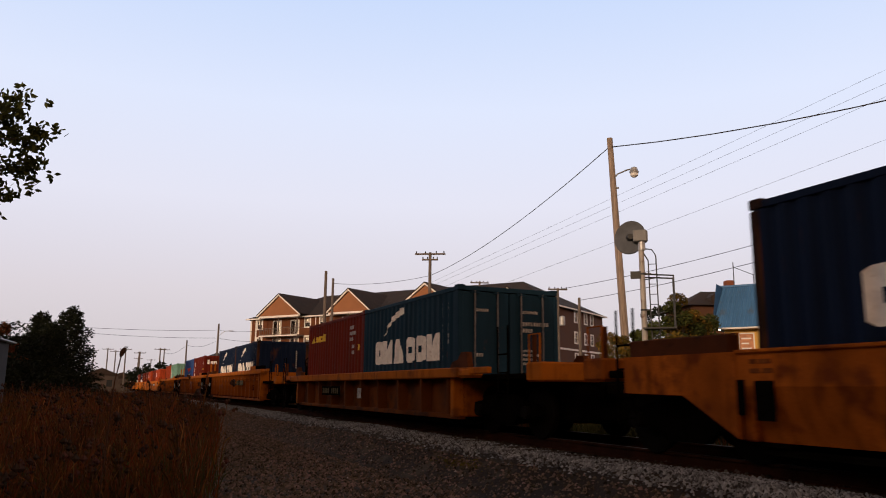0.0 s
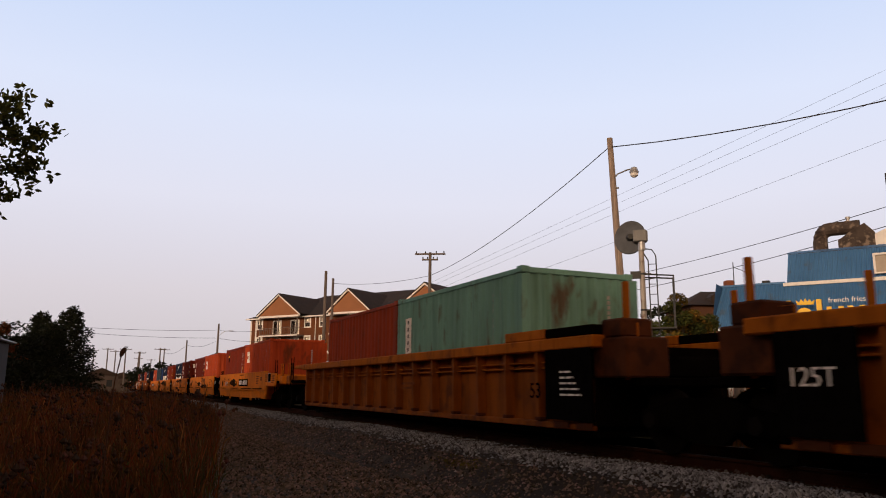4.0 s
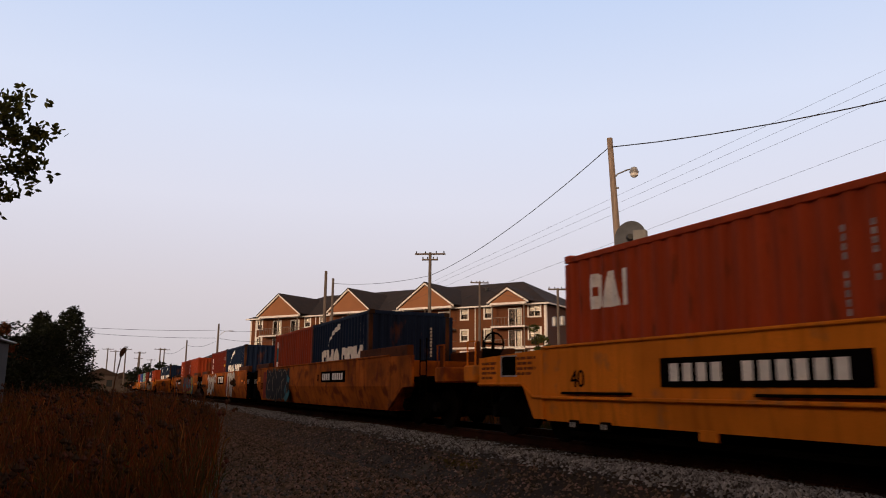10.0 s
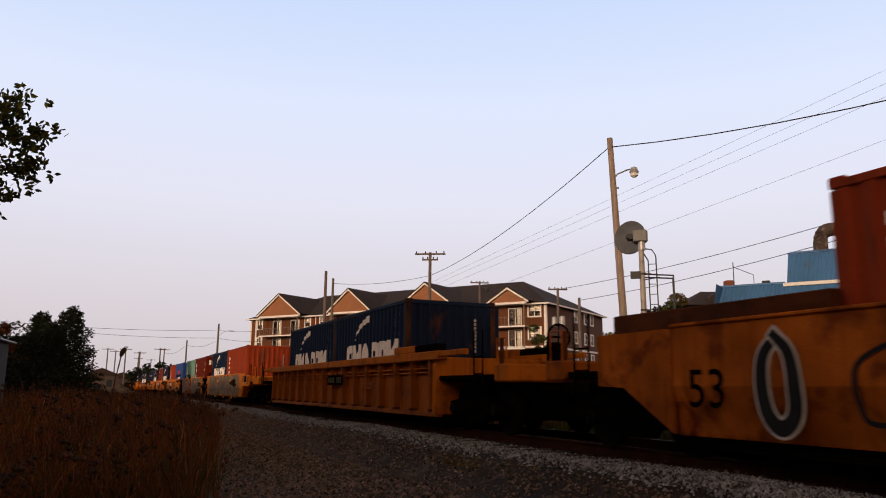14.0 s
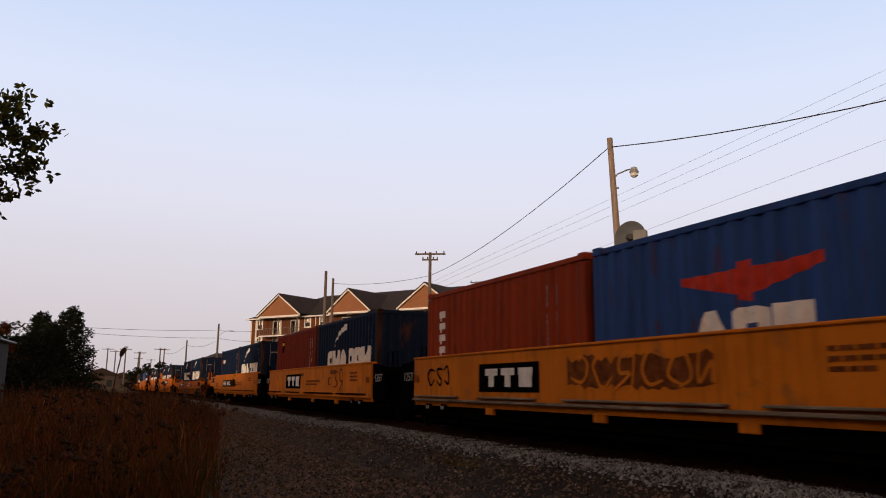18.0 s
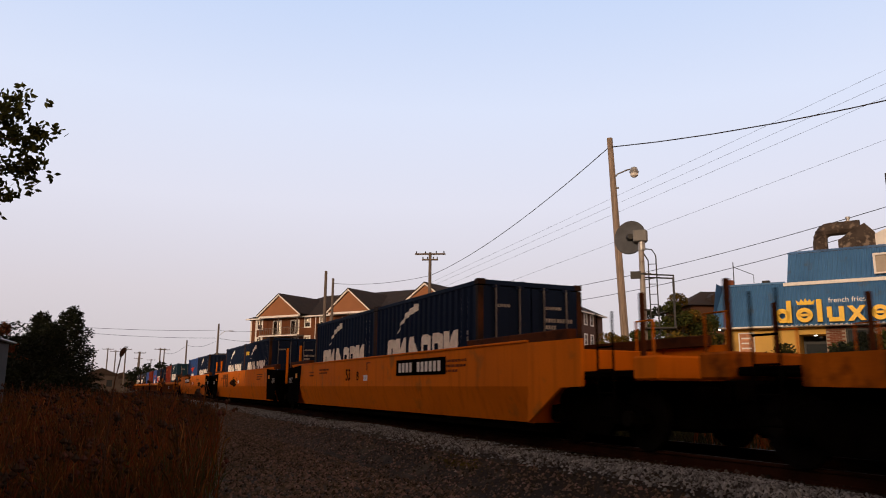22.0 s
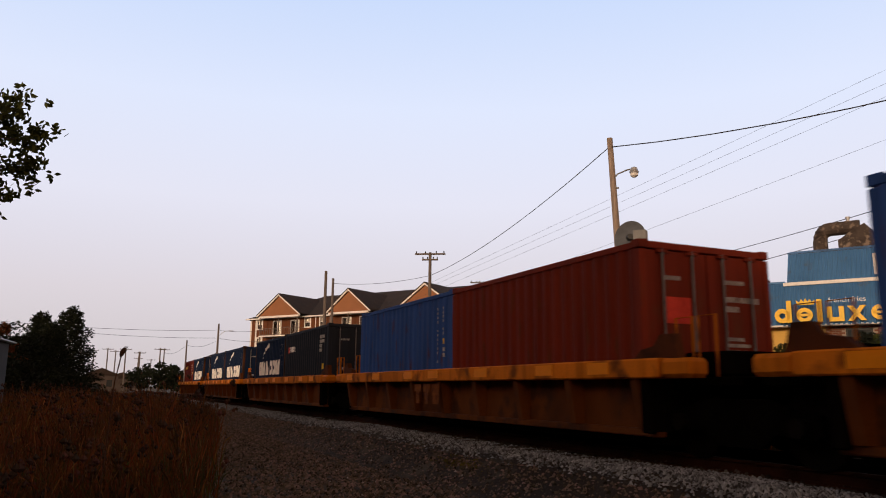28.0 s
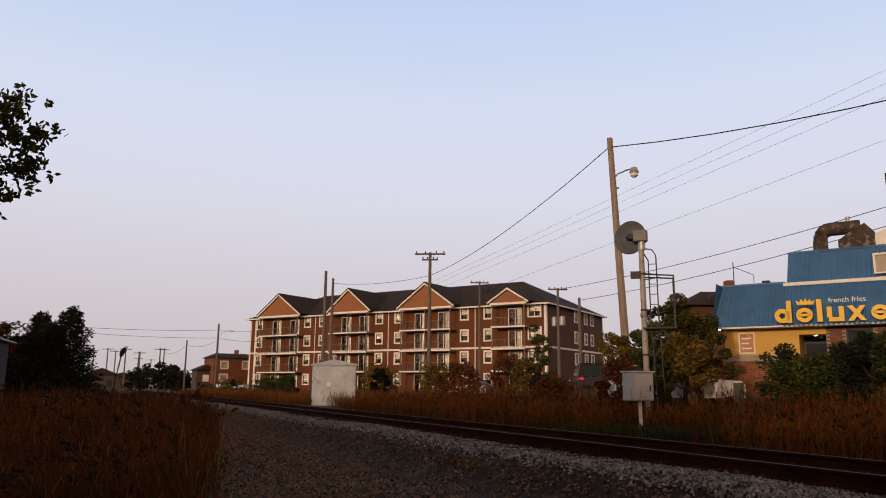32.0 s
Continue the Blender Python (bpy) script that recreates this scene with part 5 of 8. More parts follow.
for x, y, w, h in ((-165, 0.6, 6, 3.6), (-190, 5.0, 8, 3.2), (-150, -1.2, 4, 2.6)):
    hb = thing("far_house", "distant low pale building beyond the weeds", "house", Matrix.Translation((x + 6, y, 0)) @ Matrix.Rotation(radians(92), 4, "Z"))
    part("wall", Shape().box(-w / 2, 0, 0, w / 2, 6, h), M["far_wall"], hb)
    part("roof", Shape().prism([(-w / 2 - 0.4, h), (w / 2 + 0.4, h), (0, h + 1.4)], 1, -0.4, 6.4), M["shingle"], hb)
    for k in (-0.25, 0.25):
        part("window", Shape().bev(k * w - 0.5, -0.04, h * 0.4, k * w + 0.5, 0.02, h * 0.75, 0.02), M["glass"], hb)

# ---- near tree whose outer boughs hang into view, and a dry weed stalk ----
rt = random.Random(77)
nt = thing("maple_tree", "leafy maple whose outer boughs hang over the weeds", "tree", (-14.3, -6.6, 0))
tw, tl = Shape(), Shape()
limb(tw, (0, 0, -0.2), (0.2, 0.3, 5.5), 0.24, 0.12, rt, 6)
for (ex, ey, ez), n in (((0.45, 4.85, 5.95), 34), ((0.5, 5.2, 5.55), 34), ((0.4, 5.45, 5.1), 40), ((0.35, 5.02, 4.58), 26), ((0.45, 5.12, 6.12), 20), ((0.47, 4.92, 6.3), 18), ((0.2, 5.45, 5.75), 24), ((0.1, 4.6, 6.3), 18), ((0.3, 4.2, 5.4), 26)):
    a = Vector((0.2, 0.3, 4.8))
    b = Vector((ex, ey, ez))
    limb(tw, a, b, 0.05, 0.008, rt, 6)
    for i in range(n):
        k = 1 - abs(rt.gauss(0, 0.10))
        c = a.lerp(b, k) + Vector((rt.gauss(0, 0.12), rt.gauss(0, 0.14), rt.gauss(0, 0.12)))
        for _ in range(7):
            p = c + Vector((rt.gauss(0, 0.055), rt.gauss(0, 0.055), rt.gauss(0, 0.05)))
            d = Vector((rt.gauss(0, 1), rt.gauss(0, 1), rt.gauss(-0.6, 0.6))).normalized() * 0.062
            u = d.orthogonal().normalized() * 0.034
            tl.add([p - d, p - d * 0.2 + u, p + d * 0.35 + u * 0.7, p + d, p + d * 0.35 - u * 0.7, p - d * 0.2 - u], [(0, 1, 2, 3, 4, 5)])
for ex in range(9):
    a = Vector((0.2, 0.3, 4.6 + 0.1 * ex))
    b = Vector((rt.uniform(-3, 3), rt.uniform(-3, 1.8), rt.uniform(5.2, 8.5)))
    limb(tw, a, b, 0.06, 0.01, rt, 5)
    leafy(tl, b, (1.2, 1.2, 0.8), 500, 0.06, rt, 0.1)
part("trunk", tw, M["bark"], nt)
part("crown", tl.raw("crown"), M["leaf"], nt)


# unseen walls added behind the camera to keep the low sun off the near ground
part("wall_south", Shape().box(-24, -13, -0.2, 60, -11, 8.2), M["siding_dark"], kind="structure", label="added unseen brown wall that keeps the low sun off the near ground", category="wall")
part("wall_southwest", Shape().box(-120, -13, -0.2, -24, -11.05, 6.0), M["siding_dark"], kind="structure", label="added lower unseen brown wall that shades the line farther along", category="wall")

fs = thing("dry_flower_stalk", "dried brown flower stalk rising above the weeds", "weed", (-5.0, 0.10, ground_z(-5.0, 0.1)))
part("stem", Shape().path([(0, -0.05, 0), (0, -0.03, 0.9), (0, -0.005, 1.5), (0, 0.02, 1.66)], 0.004, 5), M["weed_head"], fs)
part("head", Shape().lathe([(0.004, -0.022), (0.012, -0.008), (0.015, 0.012), (0.011, 0.03), (0.004, 0.04)], (0, 0.022, 1.67), (0.1, 0.35, 1), 8), M["weed_head"], fs)
for k in range(5):
    part("bract", Shape().path([(0, 0.018, 1.65), (0.01 * (k - 2), 0.03 + 0.004 * k, 1.69), (0.008 * (k - 2), 0.036 + 0.004 * k, 1.715)], 0.0015, 4), M["weed_head"], fs)

# ---- containers: twenty feet long, origin at the rear end of the floor ----
CL, CW, CH = 6.058, 1.219, 2.591
RIB0, RIB_N = 0.16, 20


def rib_points():
    """Break points of the corrugation: place along the wall, depth."""
    pts = [(0.10, 0.0), (RIB0, 0.0)]
    for i in range(RIB_N):
        x = RIB0 + 0.03 + i * 0.2865
        pts += [(x, 0.0), (x + 0.068, 0.036), (x + 0.143, 0.036), (x + 0.211, 0.0)]
    return pts + [(CL - 0.10, 0.0)]


RIBS = rib_points()


def rib_depth(x):
    for (a, da), (b, db) in zip(RIBS, RIBS[1:]):
        if a <= x <= b:
            return da + (db - da) * (x - a) / max(1e-6, b - a)
    return 0.0


def wall_mesh(side):
    s = Shape()
    for x, d in RIBS:
        s.v += [(x, side * (CW - 0.012 - d), 0.16), (x, side * (CW - 0.012 - d), CH - 0.10), (x, side * (CW - 0.05 - 0.012), 0.16), (x, side * (CW - 0.062), CH - 0.10)]
    n = len(RIBS)
    s.f = [(4 * i, 4 * i + 4, 4 * i + 5, 4 * i + 1) for i in range(n - 1)] + [(4 * i + 2, 4 * i + 3, 4 * i + 7, 4 * i + 6) for i in range(n - 1)]
    return s.mesh("side_wall")


def end_mesh(x, sign):
    s, pts = Shape(), []
    y = -CW + 0.10
    while y < CW - 0.12:
        pts += [(y, 0.0), (y + 0.05, 0.0), (y + 0.10, 0.04), (y + 0.19, 0.04), (y + 0.24, 0.0)]
        y += 0.245
    pts.append((CW - 0.10, 0.0))
    for yy, d in pts:
        s.v += [(x - sign * (0.012 + d), yy, 0.16), (x - sign * (0.012 + d), yy, CH - 0.10)]
    s.f = [(2 * i, 2 * i + 1, 2 * i + 3, 2 * i + 2) for i in range(len(pts) - 1)]
    return s.mesh("end_wall")


CM = {
    "wall_a": wall_mesh(-1), "wall_b": wall_mesh(1),
    "end_front": end_mesh(CL, 1), "end_rear": end_mesh(0.0, -1),
    "roof": Shape().box(0.1, -CW + 0.06, CH - 0.03, CL - 0.1, CW - 0.06, CH - 0.012).mesh("roof_panel"),
    "floor": Shape().box(0.1, -CW + 0.06, 0.12, CL - 0.1, CW - 0.06, 0.16).mesh("floor_panel"),
    "post": Shape().bev(0.0, 0.0, 0.118, 0.13, 0.12, CH - 0.118, 0.012).mesh("corner_post"),
    "cast": Shape().bev(-0.003, -0.003, 0.0, 0.178, 0.162, 0.118, 0.008).mesh("corner_casting"),
    "rail_l": Shape().bev(0.175, -0.03, 0.0, CL - 0.175, 0.03, 0.09, 0.008).mesh("side_rail"),
    "rail_e": Shape().bev(0.0, -CW + 0.162, 0.0, 0.08, CW - 0.162, 0.10, 0.008).mesh("end_rail"),
    "door": Shape().bev(CL - 0.055, 0.008, 0.14, CL - 0.012, CW - 0.12, CH - 0.12, 0.01).mesh("door"),
    "bar": Shape().tube((CL + 0.02, 0, 0.10), (CL + 0.02, 0, CH - 0.10), 0.018, None, 6).mesh("locking_bar"),
    "keep": Shape().bev(CL - 0.012, -0.10, 0.0, CL + 0.035, 0.10, 0.05, 0.006).mesh("bar_bracket"),
}


def strips(shape, cols, y=-1, step=0.06):
    """Paint on the corrugated near wall: columns x0, x1, low0, low1, high0, high1, laid 4 mm over the ribs."""
    for x0, x1, l0, l1, h0, h1 in cols:
        xs = sorted({x0, x1, *[x for x, d in RIBS if x0 < x < x1]})
        for a, b in zip(xs, xs[1:]):
            def row(x):
                k = (x - x0) / (x1 - x0)
                yy = y * (CW - 0.012 - rib_depth(x) + 0.005)
                return (x, yy, l0 + (l1 - l0) * k), (x, yy, h0 + (h1 - h0) * k)
            (p, q), (r, t) = row(a), row(b)
            shape.add([p, r, t, q], [(0, 1, 2, 3)])
    return shape


def block(x, z, w, h, kind):
    """Plain block shapes of a painted wordmark: none of them a letter."""
    t = w * 0.34
    if kind == "bracket":
        return [(x, x + t * 0.5, z + h * 0.10, z, z + h * 0.90, z + h), (x + t * 0.5, x + t, z, z, z + h, z + h), (x + t, x + w - t * 0.9, z, z, z + h * 0.36, z + h * 0.36), (x + t, x + w - t * 0.9, z + h * 0.62, z + h * 0.62, z + h, z + h), (x + w - t * 0.9, x + w, z, z + h * 0.08, z + h, z + h * 0.92)]
    if kind == "comb":
        return [(x, x + t, z, z, z + h, z + h), (x + t, x + w / 2, z, z, z + h, z + h * 0.55), (x + w / 2, x + w - t, z, z, z + h * 0.55, z + h), (x + w - t, x + w, z, z, z + h, z + h)]
    if kind == "wedge":
        return [(x, x + w * 0.32, z, z, z + h * 0.10, z + h), (x + w * 0.32, x + w * 0.66, z, z, z + h, z + h), (x + w * 0.66, x + w, z, z, z + h, z + h * 0.10)]
    return [(x, x + w, z, z, z + h, z + h)]


def small_bars(shape, x, z, rows):
    """Rows of small unreadable markings, each row a few bars: x, z of the upper left, rows of widths."""
    for i, w in enumerate(rows):
        strips(shape, [(x, x + w, z - i * 0.17, z - i * 0.17, z - i * 0.17 + 0.10, z - i * 0.17 + 0.10)])


def column_bars(shape, x, z, n, w=0.10, h=0.10, gap=0.04):
    """An upright run of small unreadable characters, with a space after the fourth and before the last."""
    for i in range(n):
        if i not in (4, 11):
            strips(shape, [(x, x + w, z - i * (h + gap), z - i * (h + gap), z - i * (h + gap) + h, z - i * (h + gap) + h)])


def marks_for(kind):
    """Painted marks of a kind of container: name, material, shape."""
    out = []
    if kind in ("cma", "cma_sea", "cma_wall", "cma_leased"):
        off = 0.34 if kind == "cma_wall" else 0.0
        s = Shape()
        x = 0.98 + off
        for w, k in ((0.52, "bracket"), (0.66, "comb"), (0.68, "wedge")):
            strips(s, block(x, 1.06, w, 0.60, k))
            x += w + 0.05
        x += 0.12
        for w, k in ((0.56, "bracket"), (0.58, "bracket"), (0.74, "comb")):
            strips(s, block(x, 1.06, w, 0.60, k))
            x += w + 0.05
        out.append(("wordmark", "mark_white", s, "white block wordmark"))
        w = Shape()
        strips(w, [(a + off, b + off, *q) for a, b, *q in [(1.62, 1.85, 1.78, 1.96, 1.80, 2.04), (1.85, 2.15, 1.96, 2.10, 2.04, 2.24), (2.15, 2.45, 2.10, 2.18, 2.24, 2.33), (2.45, 2.75, 2.18, 2.22, 2.33, 2.42), (2.75, 2.95, 2.22, 2.28, 2.42, 2.41)]])
        out.append(("swoosh", "mark_white", w, "white curved swoosh"))
        if kind == "cma_leased":
            y = Shape()
            for i in range(5):
                strips(y, block(0.42 + i * 0.17, 2.02, 0.14, 0.17, "bracket" if i % 2 else "block"))
            out.append(("small_wordmark", "mark_yellow", y, "small yellow wordmark"))
            out.append(("sticker", "mark_yellow", strips(Shape(), [(5.47, 5.60, 1.55, 1.55, 1.70, 1.70)]), ""))
        n = Shape()
        column_bars(n, 5.21, 2.22, 13, 0.055, 0.07, 0.025)
        column_bars(n, 5.50, 2.22, 7, 0.055, 0.065, 0.025)
        column_bars(n, 5.47, 1.52, 2, 0.12, 0.085, 0.035)
        out.append(("stencil", "mark_faint", n, ""))
    if kind == "touax":
        s = Shape()
        x = 0.46
        for i, (w, h) in enumerate(((0.34, 0.25), (0.29, 0.20), (0.29, 0.20), (0.28, 0.20), (0.34, 0.24))):
            strips(s, block(x, 1.96, w, h, ("wedge", "bracket", "comb", "bracket", "block")[i]))
            x += w + 0.03
        out.append(("wordmark", "mark_yellow", s, "yellow block wordmark"))
        n = Shape()
        small_bars(n, 4.75, 2.16, (0.34, 0.55, 0.32))
        small_bars(n, 4.92, 1.60, (0.2, 0.2))
        out.append(("stencil", "mark_faint", n, ""))
        out.append(("sticker", "mark_yellow", strips(Shape(), [(5.54, 5.66, 1.52, 1.52, 1.68, 1.68)]), ""))
    if kind in ("tex", "tex_door"):
        s = Shape()
        for z in (1.96, 1.57, 1.18):
            strips(s, [(0.68, 0.80, z, z, z + 0.27, z + 0.27), (0.58, 0.68, z + 0.17, z + 0.17, z + 0.22, z + 0.22), (0.80, 0.90, z + 0.17, z + 0.17, z + 0.22, z + 0.22), (0.80, 0.90, z, z, z + 0.06, z + 0.06)])
        out.append(("vertical_wordmark", "mark_white", s, "white upright wordmark"))
        n = Shape()
        column_bars(n, 5.30, 2.15, 13, 0.04, 0.06, 0.035)
        column_bars(n, 5.60, 2.15, 3, 0.08, 0.05, 0.02)
        out.append(("stencil", "mark_faint", n, ""))
        out.append(("sticker", "mark_yellow", strips(Shape(), [(5.60, 5.71, 1.62, 1.62, 1.76, 1.76)]), ""))
    if kind == "apl":
        s = Shape()
        strips(s, [(1.87, 2.36, 1.81, 1.70, 1.91, 1.91), (2.36, 2.79, 1.70, 1.61, 1.91, 1.92), (2.79, 3.01, 1.55, 1.51, 2.00, 2.00), (3.01, 3.40, 1.61, 1.70, 1.92, 1.91), (3.40, 3.95, 1.70, 1.83, 1.91, 1.96)])
        out.append(("emblem", "mark_red", s, "red spread-wing emblem"))
        w = Shape()
        x = 2.05
        for d, k in ((0.58, "wedge"), (0.55, "bracket"), (0.52, "block")):
            strips(w, block(x, 0.96, d, 0.50, k))
            x += d + 0.04
        out.append(("wordmark", "mark_white", w, "white block wordmark"))
        n = Shape()
        column_bars(n, 5.12, 2.2, 13, 0.04, 0.055, 0.04)
        column_bars(n, 5.44, 2.2, 7, 0.045, 0.06, 0.03)
        column_bars(n, 5.42, 1.45, 2, 0.13, 0.085, 0.035)
        out.append(("stencil", "mark_faint", n, ""))
    if kind == "cai":
        s = Shape()
        x = 0.61
        for w, k in ((0.31, "bracket"), (0.40, "wedge"), (0.11, "block")):
            strips(s, block(x, 1.70, w, 0.53, k))
            x += w + 0.04
        out.append(("wordmark", "mark_white", s, "white block wordmark"))
        n = Shape()
        column_bars(n, 4.9, 2.1, 13, 0.055, 0.07, 0.025)
        column_bars(n, 5.25, 2.1, 7, 0.055, 0.065, 0.025)
        out.append(("stencil", "mark_faint", n, ""))
    if kind in ("brown", "maroon_logo"):
        out.append(("logo_panel", "mark_black", strips(Shape(), [(0.82, 1.17, 1.89, 1.89, 2.32, 2.32)]), "dark logo panel"))
        out.append(("logo_patch", "mark_yellow", (lambda q: Shape().add([(a, b - 0.003, c) for a, b, c in q.v], q.f))(strips(Shape(), [(0.88, 1.11, 2.10, 2.16, 2.24, 2.26)])), "yellow patch"))
        n = Shape()
        column_bars(n, 5.30, 2.15, 13, 0.055, 0.07, 0.025)
        column_bars(n, 5.58, 2.15, 7, 0.055, 0.065, 0.025)
        out.append(("stencil", "mark_faint", n, ""))
        out.append(("sticker", "mark_yellow", strips(Shape(), [(5.52, 5.63, 1.40, 1.40, 1.54, 1.54)]), ""))
    if kind in ("column", "column_blue", "teal"):
        s = Shape()
        if kind == "column":
            for i in range(5):
                strips(s, [(0.55, 0.85, 2.02 - i * 0.25, 2.02 - i * 0.25, 2.16 - i * 0.25, 2.16 - i * 0.25), (0.65, 0.75, 1.95 - i * 0.25, 1.95 - i * 0.25, 2.03 - i * 0.25, 2.03 - i * 0.25)])
        elif kind == "column_blue":
            strips(s, [(0.35, 0.62, 2.05, 2.05, 2.30, 2.30), (0.35, 0.62, 1.28, 1.28, 1.50, 1.50)])
            out.append(("blue_panel", "spray_teal", strips(Shape(), [(0.35, 0.62, 1.50, 1.50, 2.05, 2.05)]), "dark blue logo panel"))
        else:
            strips(s, [(0.50, 0.82, 1.05, 1.05, 2.10, 2.10)])
            d = Shape()
            for i in range(6):
                strips(d, [(0.58, 0.74, 1.95 - i * 0.16, 1.95 - i * 0.16, 2.03 - i * 0.16, 2.03 - i * 0.16)])
        out.append(("vertical_wordmark", "mark_white", s, "white upright wordmark"))
        if kind == "teal":
            out.append(("wordmark_blocks", "mark_black", Shape().add([(x, y - 0.004, z) for x, y, z in d.v], d.f), ""))
        n = Shape()
        column_bars(n, 4.9, 2.15, 13, 0.055, 0.07, 0.025)
        column_bars(n, 5.2, 2.15, 7, 0.055, 0.065, 0.025)
        out.append(("stencil", "mark_faint", n, ""))
    if kind in ("sacco", "sacco_rows", "plain_blue"):
        if kind != "plain_blue":
            w = Shape()
            for i in range(5):
                strips(w, block(0.60 + i * 0.20, 1.86, 0.17, 0.20, "bracket" if i % 2 else "block"))
            out.append(("wordmark", "mark_white", w, "small white wordmark"))
            out.append(("badge", "mark_red", strips(Shape(), [(0.44, 0.58, 1.84, 1.84, 2.06, 2.06)]), "small red badge"))
        n = Shape()
        if kind == "sacco_rows":
            for i, w in enumerate((0.62, 0.62, 0.22, 0.22)):
                strips(n, [(4.95, 4.95 + w, 2.16 - i * 0.15, 2.16 - i * 0.15, 2.27 - i * 0.15, 2.27 - i * 0.15)])
            out.append(("sticker", "mark_yellow", strips(Shape(), [(5.34, 5.47, 1.14, 1.14, 1.32, 1.32)]), ""))
        else:
            column_bars(n, 5.27, 2.22, 13, 0.04, 0.055, 0.04)
            column_bars(n, 5.55, 2.22, 7, 0.045, 0.06, 0.03)
            column_bars(n, 5.53, 1.32, 2, 0.12, 0.085, 0.035)
            out.append(("sticker", "mark_yellow", strips(Shape(), [(5.53, 5.63, 1.48, 1.48, 1.60, 1.60)]), ""))
        out.append(("stencil", "mark_faint", n, ""))
    if kind == "panel":
        out.append(("white_panel", "mark_white", strips(Shape(), [(1.05, 5.2, 1.03, 1.03, 1.74, 1.74)]), "white name panel"))
        s = Shape()
        x = 1.2
        for w, k in ((0.5, "bracket"), (0.62, "comb"), (0.62, "wedge"), (0.55, "bracket"), (0.55, "bracket"), (0.62, "comb")):
            strips(s, block(x, 1.12, w, 0.52, k))
            x += w + 0.07
        out.append(("wordmark", "mark_red", Shape().add([(a, b - 0.004, c) for a, b, c in s.v], s.f), "red block wordmark"))
    return out


KINDS = {   # paint, door at the leading end, label
    "cma": ("navy", True, "dark navy blue corrugated steel shipping container, white wordmark"),
    "cma_leased": ("navy", True, "dark navy shipping container, white wordmark, small yellow mark"),
    "cma_wall": ("navy", False, "dark navy blue corrugated steel shipping container, white wordmark"),
    "cma_plain": ("navy", False, "dark navy blue corrugated steel shipping container, white wordmark"),
    "cma_sea": ("sea", True, "faded sea-blue corrugated steel shipping container, white wordmark"),
    "touax": ("maroon", False, "dark brown shipping container with a yellow wordmark"),
    "tex": ("maroon", False, "brown shipping container with white upright lettering bars"),
    "tex_door": ("brown", True, "brown shipping container with doors leading, white marks"),
    "apl": ("blue", False, "royal blue shipping container with red wing emblem"),
    "cai": ("orange", False, "orange-red shipping container with white wordmark"),
    "brown": ("brown", False, "brown shipping container with a small dark logo panel"),
    "column": ("red", False, "oxide red shipping container with white upright marks"),
    "column_blue": ("red", False, "oxide red shipping container with blue and white panel"),
    "teal": ("teal", False, "pale teal shipping container with white upright panel"),
    "sacco": ("navy", True, "dark blue shipping container with small white wordmark"),
    "sacco_rows": ("slate", True, "dark blue shipping container with small white wordmark and rows"),
    "plain_blue": ("blue", False, "plain blue shipping container with white stencils"),
    "steel": ("steel_blue", True, "weathered grey-blue shipping container with bright blue doors"),
    "panel": ("navy", True, "near-black shipping container with red-on-white name panel"),
    "red": ("red", False, "plain oxide red shipping container"),
    "tal": ("brown", True, "red-brown shipping container, doors leading with red patch"),
}
MARKS = {}


def rows_of_marks(rows):
    """Small unreadable stencils on a door: height, widths of the groups, size; each group a row of narrow bars."""
    e = Shape()
    for z, groups, h in rows:
        y = 0.33
        for w in groups:
            k = 0.0
            while k < w:
                e.box(CL - 0.011, y + k, z, CL - 0.004, y + k + h * 0.55, z + h)
                k += h * 0.8
            y += w + 0.07
    return e.mesh("door_stencil")


